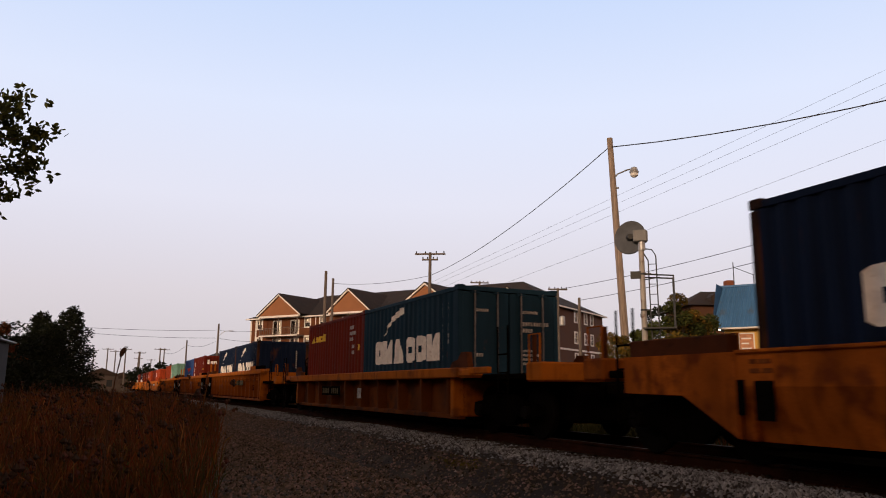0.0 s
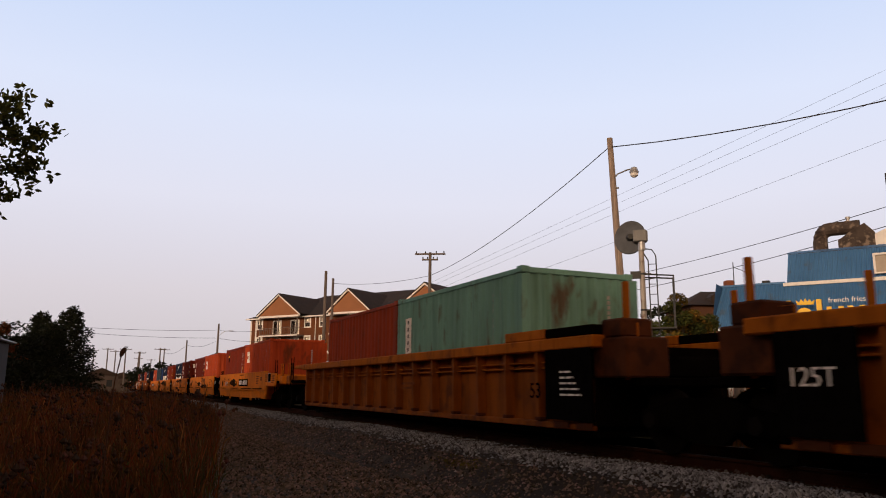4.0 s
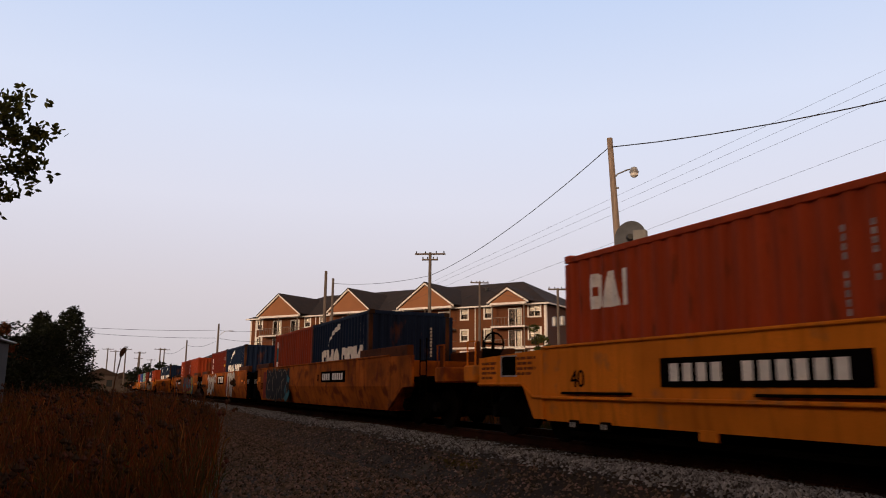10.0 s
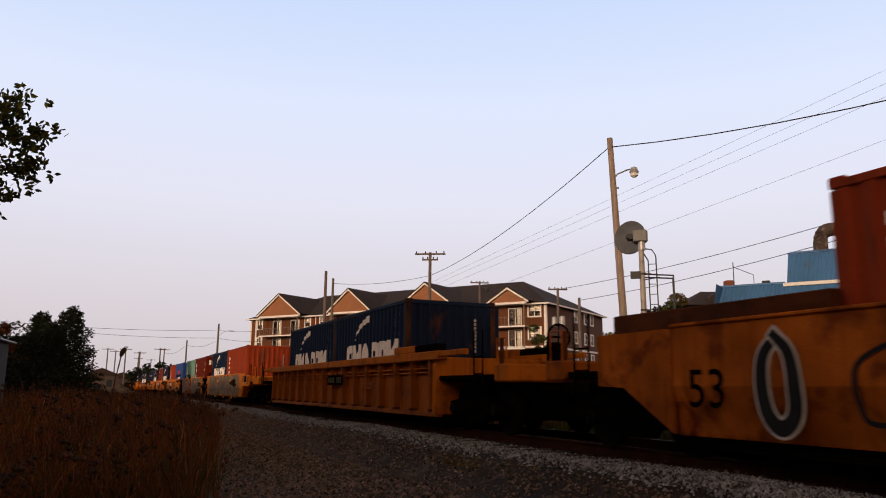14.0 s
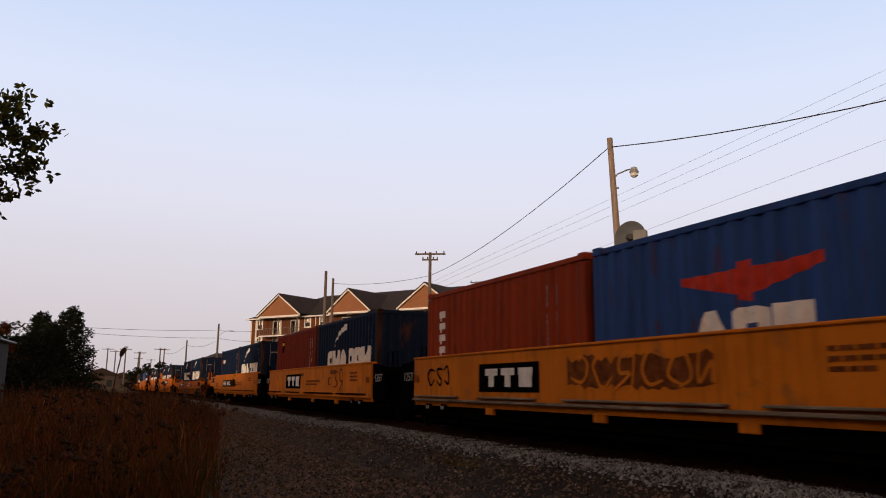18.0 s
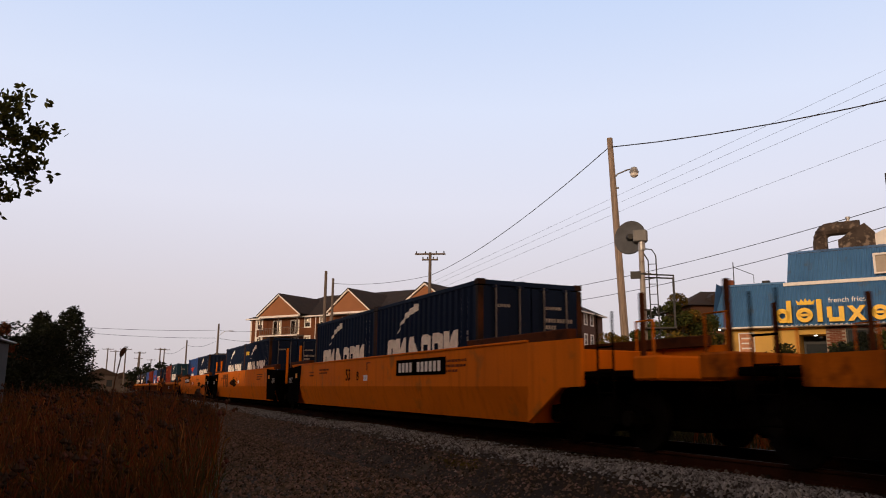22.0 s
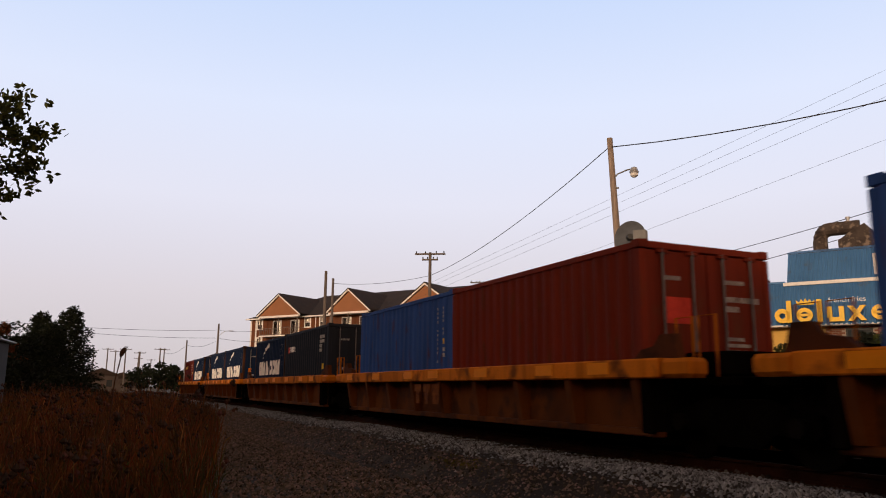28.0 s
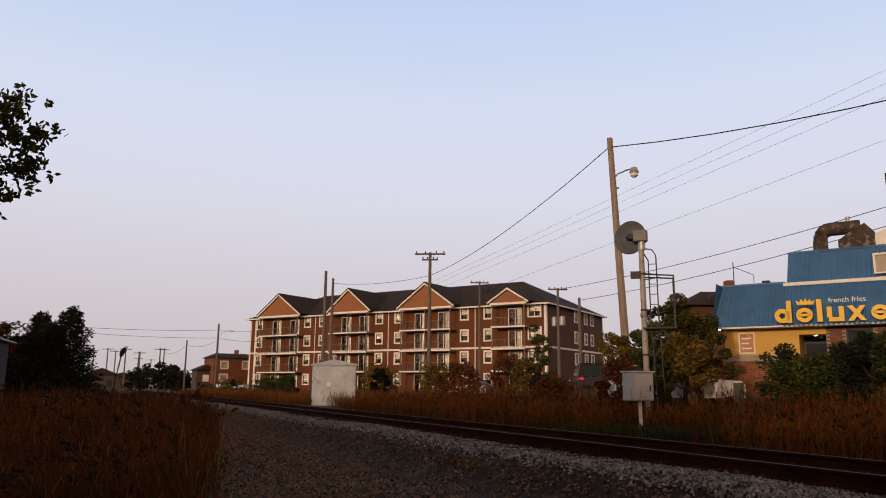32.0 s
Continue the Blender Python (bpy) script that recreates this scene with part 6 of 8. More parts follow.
def container(kind, s, lift=0.0):
    paint_name, doors, label = KINDS[kind]
    base = {"cma_plain": "cma", "tal": "plain", "steel": "plain_blue"}.get(kind, kind)
    pm = C[paint_name]
    post = C["rust_post"] if paint_name == "navy" else pm
    t = thing("shipping_container", label, "container", group="containers on the train")
    part("side_wall", CM["wall_a"], pm, t)
    part("side_wall", CM["wall_b"], pm, t)
    part("roof_panel", CM["roof"], pm, t)
    part("floor_panel", CM["floor"], M["car_black"], t)
    part("end_wall", CM["end_rear"], pm, t)
    for y in (-CW + 0.035, CW - 0.035):
        part("top_rail", CM["rail_l"], pm, t, at=(0, y, CH - 0.10))
        part("bottom_rail", CM["rail_l"], pm, t, at=(0, y, 0.04))
    for x in (0.0, CL - 0.08):
        part("end_header", CM["rail_e"], pm, t, at=(x, 0, CH - 0.10))
        part("end_sill", CM["rail_e"], pm, t, at=(x, 0, 0.03))
    for x in (0.0, CL - 0.13):
        for y in (-CW, CW - 0.12):
            part("corner_post", CM["post"], post, t, at=(x, y, 0))
    for x in (0.0, CL - 0.175):
        for y in (-CW, CW - 0.159):
            for z in (0.0, CH - 0.118):
                part("corner_casting", CM["cast"], post, t, at=(x, y, z + (0.02 if z else 0.001)))
    if doors:
        for sgn in (-1, 1):
            d = part("door", CM["door"], C["blue"] if kind == "steel" else pm, t, at=(0, -1.115 if sgn < 0 else 0, 0))
            for k in (0.28, 0.82):
                part("locking_bar", CM["bar"], M["bar_dull"], d, at=(0, k, 0))
            if "door_plate" not in CM:
                CM["door_plate"] = rows_of_marks(((2.06, (0.36,), 0.06), (1.80, (0.20, 0.34), 0.08), (1.66, (0.22,), 0.08), (1.24, (0.30,), 0.05), (1.15, (0.42,), 0.05), (1.06, (0.34,), 0.05), (0.97, (0.42,), 0.05)))
                CM["door_badge"] = rows_of_marks(((2.06, (0.26,), 0.06), (1.12, (0.16,), 0.07)))
                CM["door_patch"] = Shape().box(CL - 0.011, 0.34, 1.45, CL - 0.003, 0.78, 1.82).mesh("red_patch")
            part("door_stencil", CM["door_plate"] if sgn > 0 else CM["door_badge"], M["mark_faint"], d, kind="stuff")
            if kind == "tal" and sgn < 0:
                part("red_patch", CM["door_patch"], M["mark_red"], d, "red placard")
        for y in (-0.83, -0.29, 0.28, 0.82):
            part("bar_bracket", CM["keep"], pm, t, at=(0, y, CH - 0.16))
    else:
        part("end_wall", CM["end_front"], pm, t)
        if "end_stencil" not in CM:
            e = Shape()
            for i in range(9):
                e.box(CL - 0.012, 0.62, 2.1 - i * 0.095, CL - 0.006, 0.68, 2.17 - i * 0.095)
            CM["end_stencil"] = e.mesh("end_stencil")
            e = Shape()
            for i, (w, h) in enumerate(((0.14, 0.30), (0.19, 0.21), (0.20, 0.21))):
                e.box(CL - 0.012, -0.98 + i * 0.22, 2.02, CL - 0.005, -0.98 + i * 0.22 + w, 2.02 + h)
            CM["end_mark"] = e.mesh("end_wordmark")
        part("end_stencil", CM["end_stencil"], M["mark_faint"], t, kind="stuff")
        if kind == "tex":
            part("end_wordmark", CM["end_mark"], M["mark_white"], t, "white block wordmark")
    if base not in MARKS:
        MARKS[base] = [(n, m, sh.mesh(n), lb) for n, m, sh, lb in marks_for(base)]
    for n, m, me, lb in MARKS[base]:
        part(n, me, M[m], t, lb, kind="stuff" if n == "stencil" else "")
    MOVING.append((t, s, RAIL_Z + 0.30 + lift))
    return t


# ---- well cars: origin over the rail head at the middle of the car ----
SF = Shape().prism([(-1.15, 0.36), (-1.05, 0.30), (-0.55, 0.34), (-0.34, 0.17), (0.34, 0.17), (0.55, 0.34), (1.05, 0.30), (1.15, 0.36), (1.12, 0.56), (0.8, 0.60), (0.42, 0.72), (-0.42, 0.72), (-0.8, 0.60), (-1.12, 0.56)], 1, -0.06, 0.06).mesh("side_frame")
WHEEL = Shape().lathe([(0.10, -0.09), (0.40, -0.085), (0.445, -0.08), (0.455, -0.05), (0.42, -0.045), (0.415, 0.055), (0.36, 0.06), (0.34, 0.02), (0.16, 0.0), (0.12, 0.07), (0.06, 0.075)], (0, 0, 0), (0, 1, 0), 20).mesh("wheel")
AXLE = Shape().tube((0, -1.05, 0), (0, 1.05, 0), 0.085, None, 10).mesh("axle")
BOLSTER = Shape().bev(-0.22, -1.0, 0.42, 0.22, 1.0, 0.72, 0.03).mesh("bolster")
SPRING = Shape().tube((0, 0, 0.20), (0, 0, 0.42), 0.10, None, 8).mesh("spring")
CAP = Shape().tube((0, -0.09, 0), (0, 0.09, 0), 0.11, None, 10).mesh("bearing_cap")


def truck(car, x):
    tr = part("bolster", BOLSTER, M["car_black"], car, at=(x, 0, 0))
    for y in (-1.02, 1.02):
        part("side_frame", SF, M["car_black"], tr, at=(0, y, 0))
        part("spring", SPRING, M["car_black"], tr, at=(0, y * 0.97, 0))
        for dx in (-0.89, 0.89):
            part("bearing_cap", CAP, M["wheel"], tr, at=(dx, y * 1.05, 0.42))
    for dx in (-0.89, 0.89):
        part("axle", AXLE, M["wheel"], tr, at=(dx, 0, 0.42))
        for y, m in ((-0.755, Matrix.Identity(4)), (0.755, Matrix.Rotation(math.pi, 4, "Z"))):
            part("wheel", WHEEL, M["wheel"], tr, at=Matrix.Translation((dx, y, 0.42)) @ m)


STYLE = {   # well length, top of side, material, outer half width
    "W": (12.75, 1.49, "car_w", 1.44),
    "Y": (16.6, 1.62, "car_y", 1.45),
    "G": (16.6, 1.62, "car_g", 1.45),
    "R": (16.4, 1.60, "car_r", 1.45),
    "S": (12.9, 1.22, "car_r", 1.55),
    "F": (12.9, 1.21, "car_f", 1.55),
    "B": (17.0, 1.24, "car_b", 1.45),
    "P": (12.4, 1.26, "car_g", 1.45),
}
WORDS = {
    "W": "buff yellow single-level well car with tall flat sides",
    "Y": "bright yellow-orange well car with smooth folded sides",
    "G": "rusty orange well car covered in spray paint",
    "R": "ochre well car with closely ribbed steel sides",
    "S": "ochre well car with a deep top sill and ribs",
    "F": "worn ochre low-sided well car with broad ribs",
    "P": "rusty orange low well car with arched ends",
    "B": "yellow-orange low well car with sloping ends",
}
def flat_text(car, text, x, z, h, material, y):
    part("lettering", lettering(text, h), M[material], car, at=(x, y, z))


def bars(x, z, widths, h=0.05, gap=0.06, pitch=0.10):
    s = Shape()
    for i, w in enumerate(widths):
        k = 0.0
        while k < w:
            b = 0.09 + 0.12 * ((i * 7 + int(k * 31)) % 5) / 5
            s.box(x + k, -0.003, z - i * pitch, x + min(w, k + b), 0.003, z - i * pitch + h)
            k += b + 0.035
    return s


def well_car(style, front, rear, ends, marks=()):
    """front, rear: the places along the train of the load's ends. ends: how the leading and trailing ends are made, 'open' with a coupler or 'joint'."""
    well, top, paint_key, hw = STYLE[style]
    pm = M[paint_key]
    # sides below the sill take darker copies of the paint, shade included
    sm = M["car_rust_shaded"] if style in "SF" else M["car_r_shaded"] if style == "R" else pm
    car = thing("well_car", WORDS[style], "freight car", group="well cars of the train")
    mid = (front + rear) / 2
    hl = well / 2
    sprayed = any(k[0] == "ground" for k in marks)
    low = 0.27 if style != "W" else 0.46 if ("short",) in marks else 0.33
    drop = 0.11 if ("short",) in marks else 0.0
    for sg in (-1, 1):
        y = sg * hw
        if style in "WYGBP":
            bend = 0.69 - drop if style == "W" else (0.72 if style == "B" else 0.86)
            inn = 0.05 if style == "W" else 0.20

            def side(y=y, sg=sg):
                o = [(y, top - 0.04), (y, bend), (y - sg * inn, low), (y - sg * (inn + 0.05), low), (y - sg * 0.05, bend), (y - sg * 0.05, top - 0.04)]
                return Shape().prism(o, 0, -hl, hl)
            body = part("side_plate", cached(("side_plate", style, sg, low), side), pm, car)
            part("top_chord", cached(("top_chord", style, sg), lambda: Shape().bev(-hl, min(y + sg * 0.03, y - sg * 0.16), top - 0.045, hl, max(y + sg * 0.03, y - sg * 0.16), top, 0.012)), pm, car)
            if style == "W":
                rails = ((-hl + 0.15, -hl + 2.3), (-hl + 3.2, -1.2), (-0.4, 2.9), (3.4, hl - 0.4)) if drop else ((-hl + 0.6, -hl + 2.2), (-hl + 4.3, -0.2), (1.1, hl - 3.0), (hl - 2.3, hl - 0.5))
                for x0, x1 in rails:
                    part("step_rail", Shape().bev(x0, min(y, y + sg * 0.07), 0.745 - drop, x1, max(y, y + sg * 0.07), 0.78 - drop, 0.008), M["spray_grey"] if sprayed and sg < 0 else M["car_black"] if sg < 0 else pm, car)
                part("belt_rail", cached(("belt_rail", style, sg, low), lambda: Shape().bev(-hl, min(y, y + sg * 0.05), 0.665 - drop, hl, max(y, y + sg * 0.05), 0.715 - drop, 0.01)), M["spray_grey"] if sprayed and sg < 0 else pm, car)
                for x in (-hl + 0.85, -hl + 1.6, hl - 1.5, hl - 0.8):
                    lug = part("jacking_lug", cached(("jacking_lug", sg), lambda: Shape().bev(-0.10, -0.03, 0.0, 0.10, 0.03, 0.13, 0.01)), M["car_black"], car, at=(x, y + sg * 0.005, low - 0.09))
                    if sg < 0:
                        part("lug_mark", cached(("lug_mark", ""), lambda: Shape().box(-0.07, -0.036, 0.03, -0.015, -0.031, 0.10).box(0.015, -0.036, 0.03, 0.07, -0.031, 0.10)), M["mark_faint"], lug)
                for x in (-2.9, 0.4, 3.1):
                    part("hanging_tab", cached(("hanging_tab", sg), lambda: Shape().bev(-0.14, -0.03, 0.0, 0.14, 0.03, 0.14, 0.01)), pm, car, at=(x, y - sg * 0.07, low - 0.11))
        else:
            inset = 0.275 if style in "SF" else 0.185
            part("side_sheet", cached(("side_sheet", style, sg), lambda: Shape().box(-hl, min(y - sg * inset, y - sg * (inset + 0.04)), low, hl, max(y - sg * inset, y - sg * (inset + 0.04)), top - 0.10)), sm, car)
            deep = {"F": 0.25, "S": 0.20}.get(style, 0.19)
            part("top_chord", cached(("top_chord", style, sg), lambda: Shape().bev(-hl - 0.3, min(y + sg * 0.02, sg * 1.236), top - deep, hl + 0.3, max(y + sg * 0.02, sg * 1.236), top, 0.02)), pm, car)
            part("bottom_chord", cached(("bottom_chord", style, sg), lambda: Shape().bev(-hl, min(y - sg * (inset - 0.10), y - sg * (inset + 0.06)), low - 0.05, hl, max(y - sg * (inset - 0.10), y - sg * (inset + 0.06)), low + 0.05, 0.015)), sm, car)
            n = {"R": 16, "S": 10, "F": 9}[style]
            for i in range(n):
                x = -hl + 0.25 + i * (well - 0.5) / (n - 1)

                def rib(sg=sg):
                    b, w2 = (0.042, 0.065) if style != "F" else (0.07, 0.11)
                    o = [(-w2, 0.0), (w2, 0.0), (b, sg * inset * 0.9), (-b, sg * inset * 0.9)]
                    s = Shape()
                    z0, z1 = low + 0.05, top - deep
                    taper = 0.55 if style == "F" else 0.9
                    v = [(px, py, z0) if py == 0 else (px, py * taper, z0) for px, py in o] + [(px, py, z1) for px, py in o]
                    return s.add(v, [(0, 1, 2, 3), (7, 6, 5, 4), (0, 4, 5, 1), (1, 5, 6, 2), (2, 6, 7, 3), (3, 7, 4, 0)])
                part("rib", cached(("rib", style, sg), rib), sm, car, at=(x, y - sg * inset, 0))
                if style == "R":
                    part("rib_foot", cached(("rib_foot", style, sg), lambda: Shape().bev(-0.07, min(0, sg * inset * 0.9), low + 0.05, 0.07, max(0, sg * inset * 0.9), low + 0.11, 0.015)), M["coaming"], car, "dark rib foot", at=(x, y - sg * inset, 0))
            if style == "R":
                for dz in (0.36, 0.45):
                    part("side_ledge", cached(("side_ledge", sg, dz), lambda: Shape().bev(-hl, min(y - sg * 0.10, y - sg * 0.19), top - dz - 0.012, hl, max(y - sg * 0.10, y - sg * 0.19), top - dz + 0.012, 0.005)), pm, car)
    if style == "R":
        for sg in (-1, 1):
            part("end_coaming", cached(("end_coaming", sg), lambda: Shape().bev(hl - 2.3, min(sg * 1.26, sg * 1.46), top + 0.002, hl - 1.0, max(sg * 1.26, sg * 1.46), top + 0.16, 0.015)), pm, car)
            part("end_coaming", cached(("end_coaming_front", sg), lambda: Shape().bev(hl - 0.995, min(sg * 1.26, sg * 1.46), top + 0.002, hl + 0.28, max(sg * 1.26, sg * 1.46), top + 0.15, 0.015)), M["car_black"], car, "black coaming")
    if style in "GYBP":
        spans = {"P": ((-1, 0.1, 1.85),), "B": ((1, -1.9, 0.6),)}.get(style, [(e, -2.3, 1.15 if k == "open" else 0.4) for e, k in ((1, ends[0]), (-1, ends[1]))])
        for sg in (-1, 1):
            for e, a, b in spans:
                x0, x1 = sorted((e * (hl + a), e * (hl + b)))
                part("end_coaming", cached(("rusty_coaming", style, sg, x0, x1), lambda: Shape().bev(x0, min(sg * 1.27, sg * 1.44), top - 0.08, x1, max(sg * 1.27, sg * 1.44), top + (0.11 if style == "Y" else 0.19), 0.015)), M["coaming"], car, "rust-brown raised coaming")
    if style in "FS":
        for e in (-1, 1):
            for sg in (-1, 1):
                part("corner_bracket", cached(("corner_bracket", style, e, sg), lambda: Shape().prism([(e * (hl - 0.35), top), (e * (hl - 0.2), top + 0.12), (e * (hl + 0.05), top + 0.16), (e * (hl + 0.18), top + 0.30), (e * (hl + 0.42), top + 0.30), (e * (hl + 0.5), top)], 1, sg * 1.36 - 0.06, sg * 1.36 + 0.06)), M["coaming"], car)
                part("chord_end", cached(("chord_end", style, e, sg), lambda: Shape().bev(min(e * (hl + 0.3), e * (hl + 0.85)), min(sg * 1.25, sg * 1.56), top - deep, max(e * (hl + 0.3), e * (hl + 0.85)), max(sg * 1.25, sg * 1.56), top - 0.01, 0.05)), pm, car)
    # well floor and cross bearers; the black floor is added to darken the strip below
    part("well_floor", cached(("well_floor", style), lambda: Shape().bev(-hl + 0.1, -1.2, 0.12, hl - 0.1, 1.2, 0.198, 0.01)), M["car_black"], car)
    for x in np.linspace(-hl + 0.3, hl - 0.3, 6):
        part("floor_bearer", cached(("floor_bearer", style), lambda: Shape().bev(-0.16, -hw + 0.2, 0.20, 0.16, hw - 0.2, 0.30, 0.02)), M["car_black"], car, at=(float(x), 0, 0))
    # short sides: added black sheets stand in for the shade below
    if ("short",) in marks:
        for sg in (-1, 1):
            part("inner_skirt", cached(("inner_skirt", sg), lambda: Shape().box(-hl + 0.1, min(sg * (hw - 0.17), sg * (hw - 0.21)), 0.24, hl - 0.1, max(sg * (hw - 0.17), sg * (hw - 0.21)), 0.80)), M["car_black"], car, "black sheet in place of the shade below the side")
    # ends
    for sg, kind in ((1, ends[0]), (-1, ends[1])):
        e = hl
        part("bulkhead", cached(("bulkhead", style, low), lambda: Shape().bev(-0.08, -hw + 0.06, low, 0.08, hw - 0.06, top - 0.12, 0.02)), pm if kind == "open" else M["car_black"], car, at=(sg * (e - 0.08), 0, 0))
        if kind == "open":
            L = 2.52
            part("end_sill", cached(("end_sill", style), lambda: Shape().bev(2.55, -1.36, 0.94, 3.05, 1.36, 1.26, 0.03)), pm, car, at=Matrix.Translation((sg * e, 0, 0)) @ Matrix.Rotation(0 if sg > 0 else math.pi, 4, "Z"))
            part("end_platform", cached(("end_platform", style), lambda: Shape().bev(0, -1.30, 0.98, L, 1.30, 1.08, 0.02)), M["car_black"], car, at=Matrix.Translation((sg * e, 0, 0)) @ Matrix.Rotation(0 if sg > 0 else math.pi, 4, "Z"))
            for ys in (-1, 1):
                def cheek(sg=sg, ys=ys):
                    if style == "P":
                        o = [(0, low + 0.02), (0, top - 0.02), (sg * 1.95, top - 0.02), (sg * 1.95, 0.77), (sg * 0.85, 0.75)]
                        return Shape().prism(o, 1, ys * (hw - 0.02) - 0.03, ys * (hw - 0.02) + 0.03)
                    if style == "W":
                        o = [(0, low + 0.02), (0, top - 0.05), (sg * 2.2, top - 0.12), (sg * 2.2, 0.86), (sg * 0.62, 0.86), (sg * 0.28, low + 0.02)]
                    else:
                        o = [(0, low + 0.02), (0, top - 0.05), (sg * 1.5, top - 0.06), (sg * 1.5, 0.86), (sg * (0.4 if style == "B" else 0.95), 0.84)]
                    return Shape().prism(o, 1, ys * (hw - 0.02) - 0.03, ys * (hw - 0.02) + 0.03)
                if style in "WYGBP":
                    plate = part("end_side_plate", cached(("end_side_plate", style, sg, ys, low), cheek), pm, car, at=(sg * e, 0, 0))
                    if style == "W" and ys < 0:
                        part("hatch", cached(("hatch", sg), lambda: Shape().bev(sg * 1.08 - 0.24, -hw - 0.016, 1.05, sg * 1.08 + 0.24, -hw - 0.011, 1.36, 0.002)), M["mark_black"], plate, "dark hatch")
                        part("hatch_frame", cached(("hatch_frame", sg), lambda: Shape().box(sg * 1.08 - 0.27, -hw - 0.02, 1.02, sg * 1.08 + 0.27, -hw - 0.011, 1.05).box(sg * 1.08 - 0.27, -hw - 0.02, 1.36, sg * 1.08 + 0.27, -hw - 0.011, 1.385).box(sg * 1.08 - 0.27, -hw - 0.02, 1.05, sg * 1.08 - 0.24, -hw - 0.011, 1.36)), M["mark_faint"], plate, "pale hatch frame")
                        part("stencil", cached(("end_rows", sg), lambda: bars(sg * 0.5 - 0.3, 1.30, (0.6, 0.5, 0.6, 0.45), 0.045, pitch=0.085)), M["mark_brown"], plate, kind="stuff", at=(0, -hw - 0.012, 0))
                        part("stencil", cached(("end_rows_outer", sg), lambda: bars(sg * 1.8 - 0.28, 1.24, (0.55, 0.5, 0.55, 0.4), 0.045, pitch=0.085)), M["mark_brown"], plate, kind="stuff", at=(0, -hw - 0.012, 0))
                        part("bottom_flange", cached(("bottom_flange", sg), lambda: Shape().path([(0, -hw - 0.02, 0.69), (sg * 0.28, -hw - 0.02, 0.69), (sg * 0.62, -hw - 0.02, 0.90), (sg * 2.2, -hw - 0.02, 0.90)], 0.028)), pm, plate)
                else:
                    part("end_sill_beam", cached(("end_sill_beam", style, sg), lambda: Shape().bev(min(0, sg * 1.5), -0.05, top - 0.13, max(0, sg * 1.5), 0.05, top - 0.01, 0.015)), pm, car, at=(sg * e, ys * (hw - 0.06), 0))
                part("end_post", cached(("end_post", style), lambda: Shape().bev(-0.035, -0.035, 1.2, 0.035, 0.035, 2.12 if style in "YB" else 1.72, 0.012)), M["coaming"], car, at=(sg * (e + 2.65), ys * 1.24, 0))
                part("corner_handrail", cached(("corner_handrail", ""), lambda: Shape().path([(0, 0, 1.26), (0, 0, 1.72), (0.34, 0, 1.72), (0.34, 0, 1.26)], 0.018)), pm, car, at=(sg * (e + 2.78) - 0.17, ys * 1.32, 0))
            part("draft_sill", cached(("draft_sill", ""), lambda: Shape().bev(-1.9, -0.2, 0.62, 1.0, 0.2, 0.95, 0.02)), M["car_black"], car, at=Matrix.Translation((sg * (e + 2.1), 0, 0)) @ Matrix.Rotation(0 if sg > 0 else math.pi, 4, "Z"))
            part("coupler", cached(("coupler", ""), lambda: Shape().bev(0.0, -0.1, 0.72, 0.55, 0.1, 0.92, 0.03).bev(0.45, -0.18, 0.66, 0.75, 0.16, 0.98, 0.04)), M["wheel"], car, at=Matrix.Translation((sg * (e + 2.95), 0, 0)) @ Matrix.Rotation(0 if sg > 0 else math.pi, 4, "Z"))
            ladder = part("ladder", cached(("ladder", ""), lambda: Shape().path([(0, 0, 0.35), (0, 0, 1.9)], 0.016).path([(0.36, 0, 0.35), (0.36, 0, 1.9)], 0.016)), M["car_black"], car, at=(sg * (e + 2.0) - 0.18, -hw + 0.06, 0))
            for k in range(4):
                part("rung", cached(("rung", ""), lambda: Shape().tube((0, 0, 0), (0.36, 0, 0), 0.014, None, 5)), M["car_black"], ladder, at=(0, 0, 0.45 + 0.32 * k))
            if sg > 0 and style in "GR":
                part("hand_brake", cached(("hand_brake", ""), lambda: Shape().bev(-0.06, -0.28, 1.06, 0.06, 0.12, 1.72, 0.02).path([(0.10, -0.08 + 0.25 * math.cos(a), 1.82 + 0.25 * math.sin(a)) for a in np.linspace(0, 2 * math.pi, 17)], 0.022).bev(0.07, -0.33, 1.80, 0.10, 0.17, 1.84, 0.005).bev(0.07, -0.10, 1.57, 0.10, -0.06, 2.07, 0.005)), M["car_black"], car, at=(sg * (e + 2.2), 0.3, 0))
            truck(car, sg * (e + 1.25))
            # added black block: stands in for the darkness under the end platform
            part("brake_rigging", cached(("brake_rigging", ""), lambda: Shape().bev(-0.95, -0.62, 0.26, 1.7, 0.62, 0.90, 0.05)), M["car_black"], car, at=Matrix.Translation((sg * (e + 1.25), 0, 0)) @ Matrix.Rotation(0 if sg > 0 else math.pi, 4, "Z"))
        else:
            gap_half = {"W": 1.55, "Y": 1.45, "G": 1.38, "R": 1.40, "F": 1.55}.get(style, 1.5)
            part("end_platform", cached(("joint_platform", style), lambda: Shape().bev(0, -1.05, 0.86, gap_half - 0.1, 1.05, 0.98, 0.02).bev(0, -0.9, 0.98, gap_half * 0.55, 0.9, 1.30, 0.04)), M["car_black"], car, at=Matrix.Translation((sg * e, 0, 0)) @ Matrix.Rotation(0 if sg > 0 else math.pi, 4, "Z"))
            for k in (0.15, 0.55):
                part("end_handrail", cached(("end_handrail", ""), lambda: Shape().path([(0, 0, 0.95), (0, 0, 1.75), (0.3, 0, 1.75), (0.3, 0, 0.95)], 0.018)), M["car_black"] if style in "WY" else pm, car, at=(sg * (e + k) - 0.15, -0.98, 0))
